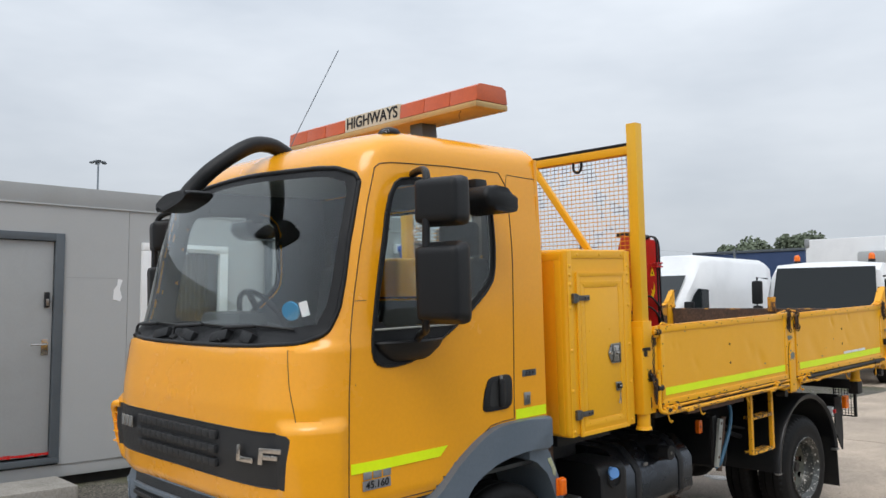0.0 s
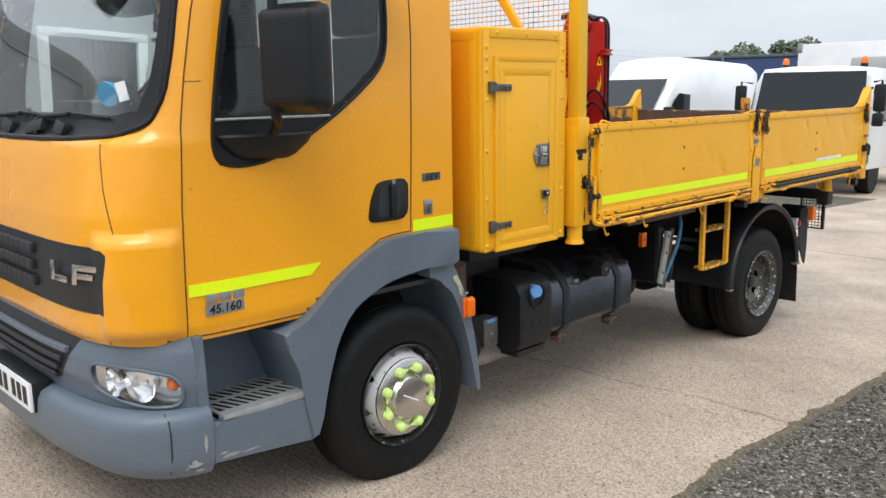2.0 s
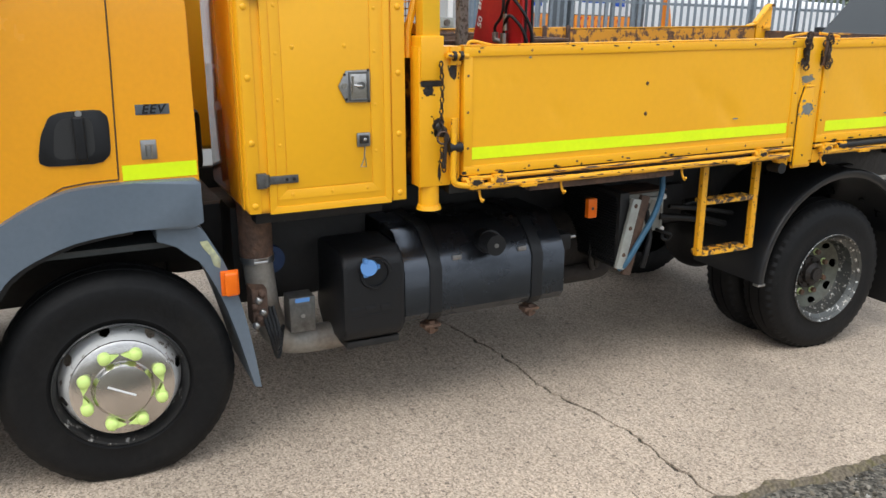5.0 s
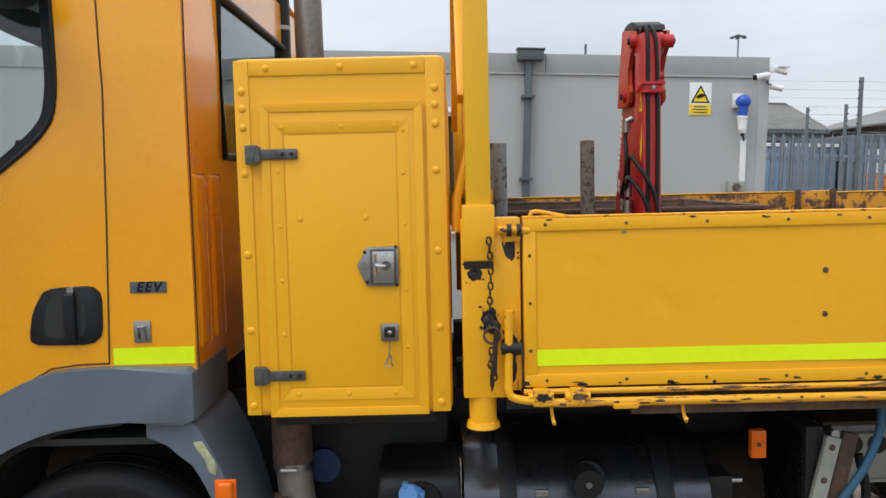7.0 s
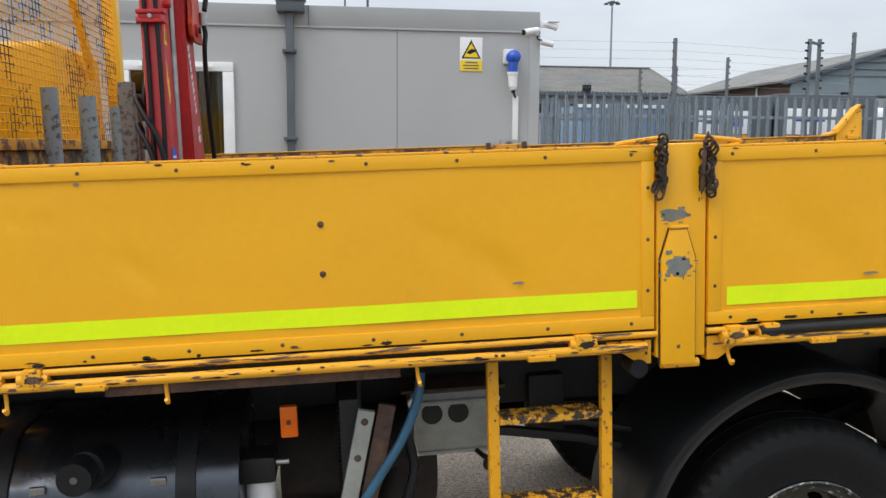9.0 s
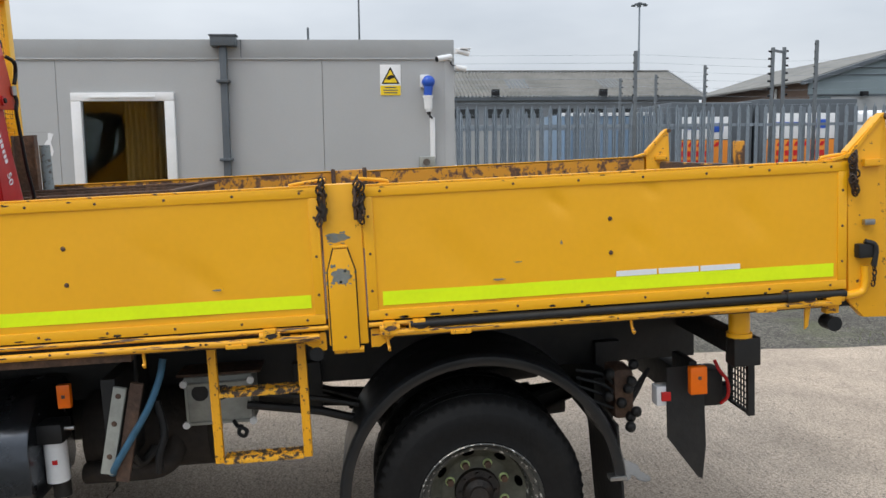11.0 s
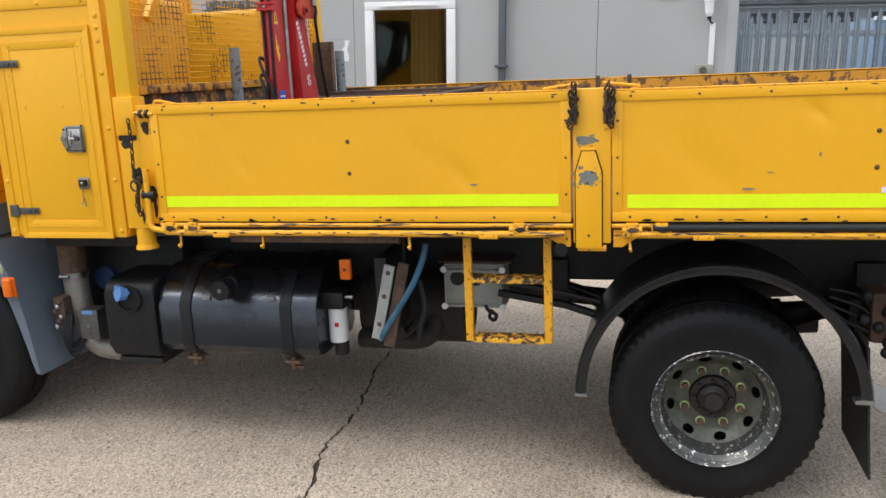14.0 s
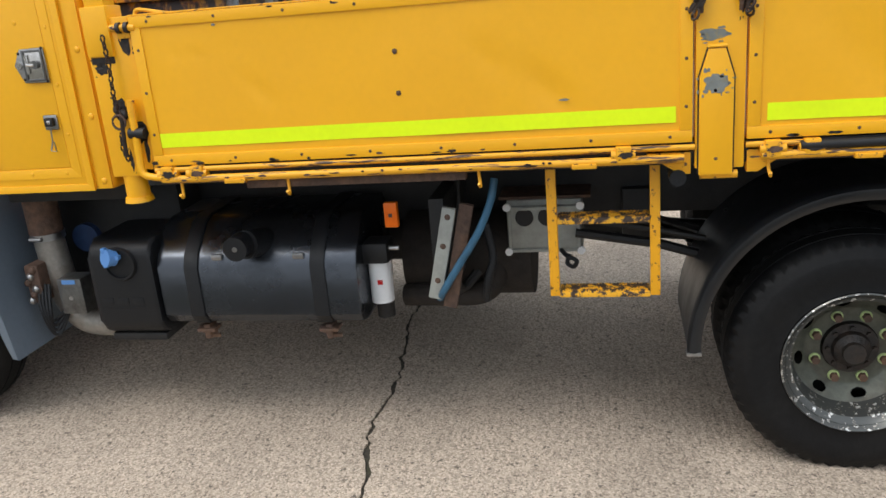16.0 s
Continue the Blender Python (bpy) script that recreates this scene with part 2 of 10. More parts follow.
M_STAKE = chipped("weathered_stake_steel", (0.20, 0.175, 0.15), (0.05, 0.038, 0.03), (0.1, 0.08, 0.06), 42.0, (0.54, 0.66), 0.6)
M_CONTBLUE = mat("container_blue", (0.17, 0.25, 0.35), 0.5, grain=0.06, tint=(0.22, 0.29, 0.37), tint_scale=1.0)
M_TAIL = chipped("chipped_tail_paint", (0.87, 0.41, 0.010), (0.06, 0.032, 0.02), BARE, 22.0, (0.635, 0.66), 0.45)
M_RUNG = chipped("rubbed_tread_paint", (0.84, 0.42, 0.02), (0.05, 0.032, 0.022), (0.22, 0.12, 0.05), 34.0, (0.49, 0.53), 0.55)
M_PIPEGREY = mat("ashy_exhaust_steel", (0.30, 0.28, 0.25), 0.5, metal=0.45, tint=(0.20, 0.155, 0.12), tint_scale=6, grain=0.12, bump=0.15, bump_scale=40)
M_LOCKGLOSS = mat("glossy_locker_paint", (0.86, 0.36, 0.010), 0.12, grain=0.02, tint=(0.80, 0.32, 0.010), tint_scale=2.0, coat=0.8, rough_var=0.05)
M_BARSIGN = mat("aged_sign_plastic", (0.60, 0.57, 0.47), 0.4, grain=0.04, tint=(0.52, 0.48, 0.38), tint_scale=5)
# crane red lightened for fading and for sky reflection put into the colour
M_REDSKY = mat("faded_skylit_crane_red", (0.56, 0.060, 0.022), 0.42, grain=0.06, tint=(0.46, 0.035, 0.018), tint_scale=6, rough_var=0.1)
M_RUST = mat("rusty_steel", (0.085, 0.05, 0.035), 0.8, grain=0.3, grain_scale=45, tint=(0.16, 0.085, 0.045), tint_scale=6, bump=0.5, bump_scale=60)
M_GREY = mat("grey_plastic", (0.108, 0.138, 0.172), 0.42, grain=0.04, tint=(0.13, 0.16, 0.195), tint_scale=2.4, bump=0.1, bump_scale=400, rough_var=0.1)
M_BLACK = mat("black_plastic", (0.0085, 0.009, 0.0103), 0.45, spec=0.33, grain=0.1, grain_scale=200, bump=0.15, bump_scale=600)
M_GRILLE = mat("grille_plastic", (0.017, 0.018, 0.020), 0.5, grain=0.1, bump=0.2, bump_scale=500)
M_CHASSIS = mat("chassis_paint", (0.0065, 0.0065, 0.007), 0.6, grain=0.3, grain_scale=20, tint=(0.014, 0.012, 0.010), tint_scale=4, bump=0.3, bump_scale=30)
M_TANK = mat("tank_metal", (0.078, 0.085, 0.097), 0.26, metal=0.9, grain=0.08, tint=(0.050, 0.055, 0.063), tint_scale=3.5, rough_var=0.12, bump=0.05, bump_scale=30)
M_FENDER = mat("fender_plastic", (0.008, 0.009, 0.011), 0.36, grain=0.08, tint=(0.015, 0.016, 0.017), tint_scale=6, rough_var=0.1)
M_TYRE = mat("tyre_rubber", (0.0055, 0.0056, 0.006), 0.6, grain=0.2, grain_scale=40, tint=(0.010, 0.0097, 0.0093), tint_scale=5, bump=0.12, bump_scale=90, spec=0.22)
M_STEEL = mat("polished_steel", (0.62, 0.60, 0.57), 0.22, metal=1.0, grain=0.06, tint=(0.48, 0.45, 0.42), tint_scale=7, rough_var=0.08, bump=0.06, bump_scale=25)
M_ZINC = mat("zinc_fittings", (0.42, 0.42, 0.42), 0.38, metal=1.0, grain=0.15, grain_scale=80, tint=(0.24, 0.23, 0.21), tint_scale=20)
M_POST = mat("dull_post_steel", (0.15, 0.165, 0.175), 0.55, metal=0.4, grain=0.1, grain_scale=14, tint=(0.11, 0.12, 0.13), tint_scale=3)
M_GALV = mat("galvanised_steel", (0.275, 0.315, 0.355), 0.5, metal=0.55, grain=0.1, grain_scale=14, tint=(0.20, 0.23, 0.26), tint_scale=3, random_obj=0.12)
M_RIMW = chipped("flaking_rim_paint", (0.50, 0.50, 0.49), (0.10, 0.08, 0.065), (0.2, 0.17, 0.15), 22.0, (0.60, 0.64), 0.38)
M_RIMR = chipped("dark_rim_metal", (0.085, 0.088, 0.084), (0.66, 0.66, 0.64), (0.24, 0.20, 0.16), 46.0, (0.58, 0.605), 0.30)
M_RIMK = chipped("black_rim_paint", (0.022, 0.022, 0.022), (0.30, 0.30, 0.29), (0.08, 0.07, 0.06), 20.0, (0.60, 0.63), 0.35)
M_RIMR.node_tree.nodes["Principled BSDF"].inputs["Metallic"].default_value = 0.55
M_RAIL = chipped("greasy_rail_paint", (0.82, 0.385, 0.012), (0.050, 0.030, 0.020), (0.20, 0.09, 0.035), 26.0, (0.57, 0.62), 0.5)
stretch = M_RAIL.node_tree.nodes.new("ShaderNodeMapping")
stretch.inputs["Scale"].default_value = (2.6, 0.22, 2.6)
flake = [n for n in M_RAIL.node_tree.nodes if n.bl_idname == "ShaderNodeTexNoise" and abs(n.inputs["Scale"].default_value - 26.0) < 0.1][0]
M_RAIL.node_tree.links.new(flake.inputs["Vector"].links[0].from_socket, stretch.inputs["Vector"])
M_RAIL.node_tree.links.new(stretch.outputs["Vector"], flake.inputs["Vector"])
M_DISC = mat("dirty_disc_metal", (0.090, 0.094, 0.074), 0.45, metal=0.3, grain=0.2, grain_scale=40, tint=(0.050, 0.038, 0.028), tint_scale=9, bump=0.2, bump_scale=60)
M_NUTOLD = mat("dull_nut_ring", (0.46, 0.56, 0.24), 0.55, grain=0.2, tint=(0.28, 0.33, 0.15), tint_scale=40)
# oily grime; also colours a few gaps as dark as their shade
M_GRIME_SHADE = mat("oily_grime_and_shade", (0.012, 0.0095, 0.008), 0.55, grain=0.3, grain_scale=60, tint=(0.035, 0.02, 0.012), tint_scale=20, bump=0.4, bump_scale=90)
M_PRIMER = mat("grey_primer", (0.19, 0.20, 0.185), 0.6, grain=0.15, grain_scale=50, tint=(0.30, 0.24, 0.10), tint_scale=40, tint_range=(0.55, 0.68))
M_CHAINS = mat("rusty_chain_steel", (0.035, 0.024, 0.018), 0.6, metal=0.4, grain=0.3, grain_scale=60, tint=(0.08, 0.04, 0.02), tint_scale=25)
# dark brown that stands for the shade inside the panel gaps
M_SEAM = mat("seam_gap_shade", (0.085, 0.038, 0.010), 0.7)
M_BARBASE = mat("bar_base_plastic", (0.50, 0.33, 0.13), 0.5, grain=0.06, tint=(0.42, 0.26, 0.10), tint_scale=5)
M_REFLECTOR = mat("lamp_reflector", (0.88, 0.89, 0.90), 0.10, metal=0.9)
M_DARKSTEEL = mat("dark_steel_fittings", (0.16, 0.16, 0.155), 0.4, metal=0.8, grain=0.15, tint=(0.08, 0.075, 0.07), tint_scale=20)
M_WET = mat("wet_concrete", (0.20, 0.168, 0.130), 0.16, grain=0.1, rough_var=0.2, tint=(0.15, 0.13, 0.105), tint_scale=4)
M_GRASS = mat("grass_blades", (0.10, 0.13, 0.035), 0.7, tint=(0.15, 0.14, 0.06), tint_scale=2.0)
M_OLDTUBE = chipped("old_tube_coating", (0.25, 0.285, 0.29), (0.06, 0.052, 0.045), (0.14, 0.13, 0.12), 36.0, (0.57, 0.68), 0.55)
M_RUSTDARK = mat("dark_rust", (0.016, 0.012, 0.0095), 0.8, grain=0.3, grain_scale=30, tint=(0.030, 0.020, 0.013), tint_scale=6, bump=0.3, bump_scale=50)
M_ALU = mat("step_aluminium", (0.32, 0.32, 0.315), 0.45, metal=0.25, grain=0.12, grain_scale=30, tint=(0.28, 0.28, 0.27), tint_scale=9)
M_CARGLASS = mat("dark_vehicle_glass", (0.014, 0.018, 0.02), 0.06, spec=0.4)
M_HIVIS = mat("fluorescent_tape", (0.80, 0.98, 0.002), 0.4, grain=0.02, tint=(0.74, 0.92, 0.002), tint_scale=6)
M_NUT = mat("fluorescent_nut_pointer", (0.62, 0.80, 0.24), 0.45, tint=(0.52, 0.70, 0.22), tint_scale=30)
M_WHITE = mat("white_paint", (0.78, 0.79, 0.80), 0.35, grain=0.02, tint=(0.70, 0.71, 0.72), tint_scale=1.2)
M_UPVC = mat("white_upvc", (0.80, 0.81, 0.82), 0.3, grain=0.02, tint=(0.72, 0.73, 0.73), tint_scale=3)
M_RED = mat("crane_red", (0.50, 0.014, 0.016), 0.36, grain=0.06, tint=(0.36, 0.014, 0.016), tint_scale=5, rough_var=0.1)
M_AMBER = mat("amber_plastic", (0.85, 0.16, 0.006), 0.25, tint=(0.72, 0.12, 0.006), tint_scale=20)
M_LENS = mat("faded_amber_lens", (0.55, 0.105, 0.03), 0.32, grain=0.06, tint=(0.46, 0.085, 0.028), tint_scale=7)
M_REDLENS = mat("red_plastic", (0.55, 0.02, 0.02), 0.25)
M_BLUE = mat("blue_plastic", (0.10, 0.25, 0.55), 0.35)
M_STICKER = mat("sticker_blue", (0.06, 0.28, 0.50), 0.4)
M_PLUGBLUE = mat("plug_blue", (0.02, 0.09, 0.48), 0.35)
M_HOSE = mat("blue_hose", (0.035, 0.125, 0.215), 0.5, tint=(0.025, 0.08, 0.13), tint_scale=12)
M_BOXGREY = mat("enclosure_grey", (0.32, 0.33, 0.30), 0.5, grain=0.06, tint=(0.22, 0.22, 0.2), tint_scale=9)
M_PIPE = mat("exhaust_steel", (0.15, 0.135, 0.12), 0.5, metal=0.6, tint=(0.10, 0.065, 0.045), tint_scale=5, grain=0.15, bump=0.2, bump_scale=40)
M_CABIN = mat("cabin_wall_paint", (0.40, 0.41, 0.415), 0.45, grain=0.015, tint=(0.37, 0.38, 0.385), tint_scale=1.1, bump=0.04, bump_scale=6)
M_CABTRIM = mat("cabin_trim_paint", (0.33, 0.34, 0.345), 0.45, grain=0.02, tint=(0.3, 0.31, 0.31), tint_scale=2)
M_DARKGREY = mat("slate_grey_paint", (0.085, 0.10, 0.115), 0.45, grain=0.04, tint=(0.07, 0.083, 0.095), tint_scale=4)
M_CONC = speckled("exposed_aggregate_concrete", (0.61, 0.50, 0.395), (0.26, 0.205, 0.155), (0.465, 0.378, 0.295), 150, 0.34, 0.8, ruts=0.4, patch=0.22, specks=0.5)
M_GRAVEL = speckled("dark_gravel", (0.22, 0.20, 0.165), (0.03, 0.027, 0.022), (0.098, 0.09, 0.073), 78, 0.75, 0.95, patch=0.24, moss=(0.10, 0.105, 0.05))
M_CRACK = mat("crack_dirt", (0.050, 0.042, 0.032), 0.95, grain=0.3, grain_scale=60, tint=(0.06, 0.06, 0.03), tint_scale=9)
M_BLOCK = mat("concrete_block", (0.34, 0.32, 0.29), 0.9, grain=0.15, grain_scale=50, tint=(0.24, 0.23, 0.2), tint_scale=5, bump=0.4, bump_scale=80)
M_GLASS = glass("clear_glass", (0.86, 0.93, 0.92))
M_TINTED = glass("tinted_glass", (0.62, 0.70, 0.70))
M_SEAT = mat("seat_cloth", (0.03, 0.033, 0.038), 0.9, grain=0.2, bump=0.2)
M_ROOFSHEET = mat("fibre_cement_roof", (0.215, 0.21, 0.195), 0.9, grain=0.12, grain_scale=3, tint=(0.14, 0.14, 0.13), tint_scale=0.5)
M_SHEDWALL = mat("shed_cladding", (0.22, 0.24, 0.26), 0.6, grain=0.04, tint=(0.19, 0.2, 0.22), tint_scale=0.7)
M_GABLE = mat("green_grey_cladding", (0.20, 0.25, 0.27), 0.55, grain=0.04, tint=(0.17, 0.21, 0.23), tint_scale=0.6)
M_BRICKFAR = mat("far_brown_brick", (0.18, 0.12, 0.09), 0.85, grain=0.15, grain_scale=8)
M_BLUECURT = mat("blue_curtain", (0.02, 0.045, 0.12), 0.6, grain=0.1, tint=(0.03, 0.06, 0.15), tint_scale=2)
M_LEAF = mat("leaf", (0.135, 0.165, 0.11), 0.8, random_obj=0.12, tint=(0.10, 0.13, 0.08), tint_scale=0.5)
M_BARK = mat("bark", (0.08, 0.06, 0.045), 0.9, grain=0.2)
M_LABEL = mat("peeling_label", (0.42, 0.43, 0.25), 0.6, grain=0.3, grain_scale=40, tint=(0.2, 0.22, 0.2), tint_scale=25)
M_SIGNY = mat("sign_yellow", (0.85, 0.60, 0.01), 0.4)
M_ORANGE = mat("vehicle_orange", (0.75, 0.24, 0.02), 0.4, tint=(0.65, 0.2, 0.02), tint_scale=1.5)
M_MIRROR = mat("mirror_silver", (0.85, 0.87, 0.88), 0.02, metal=1.0)
M_INTERIOR = mat("interior_plastic", (0.035, 0.04, 0.04), 0.6, grain=0.1)
M_CURTAIN = mat("curtain_ochre", (0.30, 0.17, 0.05), 0.8, grain=0.08, tint=(0.22, 0.12, 0.04), tint_scale=3)
M_LAMPGLASS = glass("lamp_lens", (0.95, 0.96, 0.97), 0.03)
# near-black for the shade inside the step slots
M_PIT = mat("slot_shade_black", (0.004, 0.004, 0.004), 0.95, spec=0.1)
M_BADGE = mat("badge_silver", (0.30, 0.30, 0.31), 0.4, metal=0.4, tint=(0.2, 0.2, 0.21), tint_scale=30)
M_EDGE = mat("mossy_dirt", (0.135, 0.11, 0.078), 0.95, grain=0.5, grain_scale=70, tint=(0.11, 0.095, 0.04), tint_scale=14, tint_range=(0.52, 0.7), bump=0.8, bump_scale=110)
M_STONES = mat("loose_stones", (0.12, 0.115, 0.105), 0.85, grain=0.15, grain_scale=120)
pebble = M_STONES.node_tree.nodes.new("ShaderNodeNewGeometry")
shade = M_STONES.node_tree.nodes.new("ShaderNodeValToRGB")
for at, c in ((0.0, (0.032, 0.028, 0.022)), (0.45, (0.090, 0.080, 0.064)), (0.72, (0.16, 0.135, 0.10)), (0.9, (0.32, 0.29, 0.24))):
    e = shade.color_ramp.elements.new(at)
    e.color = (*c, 1)
shade.color_ramp.elements[-1].color = (0.42, 0.41, 0.39, 1)
M_STONES.node_tree.links.new(pebble.outputs["Random Per Island"], shade.inputs["Fac"])
M_STONES.node_tree.links.new(shade.outputs["Color"], M_STONES.node_tree.nodes["Principled BSDF"].inputs["Base Color"])
M_SLATE = mat("sill_rubber", (0.02, 0.02, 0.02), 0.6)


# ---- shape helpers ----
def link(name, bm, material, parent=None, label="", smooth=None):
    me = bpy.data.meshes.new(name)
    bmesh.ops.recalc_face_normals(bm, faces=bm.faces)
    bm.to_mesh(me)
    bm.free()
    me.materials.append(material)
    if smooth is not None:
        me.shade_smooth()
        if smooth < 180:
            me.set_sharp_from_angle(angle=radians(smooth))
    ob = new(name, me)
    if parent is not None:
        ob.parent = parent
    if label:
        tagged(ob, label)
    return ob


def part(name, bm, material, parent, label="", smooth=35):
    return link(name, bm, material, parent, label, smooth)


def thing(name, label, category, m=None, group="", kind=""):
    ob = new(name)
    ob.empty_display_size = 0.2
    if m is not None:
        ob.matrix_world = m
    return tagged(ob, label, category, group, kind)


def box(bm, x0, x1, y0, y1, z0, z1, bevel=0.0, seg=2, m=None):
    v = [bm.verts.new((x, y, z)) for x in (x0, x1) for y in (y0, y1) for z in (z0, z1)]
    f = [bm.faces.new([v[i] for i in q]) for q in ((0, 1, 3, 2), (4, 6, 7, 5), (0, 4, 5, 1), (2, 3, 7, 6), (0, 2, 6, 4), (1, 5, 7, 3))]
    vs = v
    if bevel > 0:
        e = list({e for q in f for e in q.edges})
        r = bmesh.ops.bevel(bm, geom=e, offset=bevel, segments=seg, profile=0.6, affect="EDGES")
        vs = list({w for q in r["faces"] for w in q.verts} | {w for w in v if w.is_valid})
    if m is not None:
        bmesh.ops.transform(bm, matrix=m, verts=list({w for q in vs for g in [q] for w in [g]}))
    return bm


def B(*a, **k):
    return box(bmesh.new(), *a, **k)


def cyl(bm, p0, p1, r, seg=16, r1=None, caps=True):
    p0, p1 = Vector(p0), Vector(p1)
    r1 = r if r1 is None else r1
    q = (p1 - p0).to_track_quat("Z", "Y").to_matrix()
    a, b = [], []
    for i in range(seg):
        t = 2 * math.pi * i / seg
        d = q @ Vector((math.cos(t), math.sin(t), 0))
        a.append(bm.verts.new(p0 + d * r))
        b.append(bm.verts.new(p1 + d * r1))
    for i in range(seg):
        bm.faces.new((a[i], a[(i + 1) % seg], b[(i + 1) % seg], b[i]))
    if caps:
        bm.faces.new(a[::-1])
        bm.faces.new(b)
    return bm


def tube(bm, pts, r, seg=8):
    """A round tube through the points."""
    pts = [Vector(p) for p in pts]
    rings = []
    up = Vector((0.13, 0.31, 0.94))
    for i, p in enumerate(pts):
        d = (pts[min(i + 1, len(pts) - 1)] - pts[max(i - 1, 0)]).normalized()
        u = d.cross(up)
        if u.length < 1e-3:
            u = d.cross(Vector((1, 0, 0)))
        u.normalize()
        w = d.cross(u)
        rings.append([bm.verts.new(p + (u * math.cos(2 * math.pi * k / seg) + w * math.sin(2 * math.pi * k / seg)) * r) for k in range(seg)])
    for a, b in zip(rings, rings[1:]):
        for k in range(seg):
            bm.faces.new((a[k], a[(k + 1) % seg], b[(k + 1) % seg], b[k]))
    bm.faces.new(rings[0][::-1])
    bm.faces.new(rings[-1])
    return bm


def bend(pts, n=6):
    """A smooth line (Catmull-Rom) through the points."""
    p = [Vector(q) for q in pts]
    p = [p[0] * 2 - p[1]] + p + [p[-1] * 2 - p[-2]]
    out = []
    for i in range(1, len(p) - 2):
        for k in range(n):
            t = k / n
            a, b, c, d = p[i - 1], p[i], p[i + 1], p[i + 2]
            out.append(0.5 * ((2 * b) + (c - a) * t + (2 * a - 5 * b + 4 * c - d) * t * t + (3 * b - a - 3 * c + d) * t ** 3))
    out.append(p[-2])
    return out


def prism(bm, poly, x0, x1, bevel=0.0, axis="x", seg=2):
    """A plate with a (y, z) outline (axis x), an (x, z) outline (axis y) or an (x, y) outline (axis z) between two depths."""
    def at(d, a, b):
        return {"x": (d, a, b), "y": (a, d, b), "z": (a, b, d)}[axis]
    a = [bm.verts.new(at(x0, *p)) for p in poly]
    b = [bm.verts.new(at(x1, *p)) for p in poly]
    n = len(poly)
    fa, fb = bm.faces.new(a), bm.faces.new(b[::-1])
    sides = [bm.faces.new((a[i], b[i], b[(i + 1) % n], a[(i + 1) % n])) for i in range(n)]
    if bevel > 0:
        e = list(set(fa.edges) | set(fb.edges))
        bmesh.ops.bevel(bm, geom=e, offset=bevel, segments=seg, profile=0.6, affect="EDGES")
    return bm


def thick(bm, t, inward=None):
    """Give an open sheet a back face and a rim; inward(co) names the way to the back."""
    bmesh.ops.recalc_face_normals(bm, faces=bm.faces)
    bm.normal_update()
    front = bm.faces[:]
    rim = [(e.verts[0], e.verts[1], e.link_faces[0]) for e in bm.edges if e.is_boundary]
    back = {v: bm.verts.new(v.co + (inward(v.co) * t if inward else v.normal * -t)) for v in bm.verts[:]}
    for f in front:
        bm.faces.new([back[v] for v in reversed(f.verts[:])])
    for p, q, f in rim:
        bm.faces.new((q, p, back[p], back[q]))
    return bm


def blob(cy, cz, ry, rz, x, seed, flecks=6, thick_=0.0008):
    """An irregular flat patch on a face that looks along +x, with small flecks round it."""
    rnd = random.Random(seed)
    bm = bmesh.new()
    spots = [(cy, cz, ry, rz, 26)] + [(cy + ry * rnd.uniform(-1.5, 1.5), cz + rz * rnd.uniform(-1.5, 1.5), ry * rnd.uniform(0.05, 0.22), rz * rnd.uniform(0.05, 0.25), 7) for _ in range(flecks)]
    for y, z, p, q, n in spots:
        ph = rnd.uniform(0, 50)
        poly = []
        for k in range(n):
            t = 2 * math.pi * k / n
            w = 1 + 0.38 * noise.noise(Vector((math.cos(t) * 1.6 + ph, math.sin(t) * 1.6, 0))) + 0.22 * noise.noise(Vector((math.cos(t) * 5 + ph, math.sin(t) * 5, 3)))
            poly.append((y + p * w * math.cos(t), z + q * w * math.sin(t)))
        prism(bm, poly, x, x + thick_)
    return bm


def lathe(bm, prof, centre, seg=48, axis="x", caps=True):
    """A solid of revolution round the x (or z) axis: prof is a list of (along, radius)."""
    rings = []
    for a, r in prof:
        ring = []
        for k in range(seg):
            t = 2 * math.pi * k / seg
            c, s = r * math.cos(t), r * math.sin(t)
            p = (a, c, s) if axis == "x" else ((c, s, a) if axis == "z" else (c, a, s))
            ring.append(bm.verts.new(Vector(p) + Vector(centre)))
        rings.append(ring)
    for a, b in zip(rings, rings[1:]):
        for k in range(seg):
            bm.faces.new((a[k], a[(k + 1) % seg], b[(k + 1) % seg], b[k]))
    for ring, end in ((rings[0], prof[0]), (rings[-1], prof[-1])):
        if caps and end[1] > 1e-4:
            bm.faces.new(ring)
    return bm


def ball(bm, c, r, squash=1.0, u=10, v=6, axis=0):
    s = [1, 1, 1]
    s[axis] = squash
    bmesh.ops.create_uvsphere(bm, u_segments=u, v_segments=v, radius=r, matrix=Matrix.Translation(c) @ Matrix.Diagonal((*s, 1)))
    return bm


def text_mesh(name, body, size, depth, m, material, parent, label="", shear=0.0, space=1.0, bold=0.0):
    """Lettering in the built-in font, as a mesh; m places it (x along the line, y up, z out of the face)."""
    cu = bpy.data.curves.new(name, "FONT")
    cu.body, cu.size, cu.extrude, cu.shear, cu.space_character, cu.offset = body, size, depth, shear, space, bold
    cu.align_x, cu.align_y = "CENTER", "CENTER"
    tmp = bpy.data.objects.new(name, cu)
    scene.collection.objects.link(tmp)
    me = bpy.data.meshes.new_from_object(tmp.evaluated_get(bpy.context.evaluated_depsgraph_get()))
    bpy.data.objects.remove(tmp)
    bpy.data.curves.remove(cu)
    me.transform(m)
    me.materials.clear()
    me.materials.append(material)
    me.name = name
    ob = new(name, me)
    ob.parent = parent
    if label:
        tagged(ob, label)
    return ob


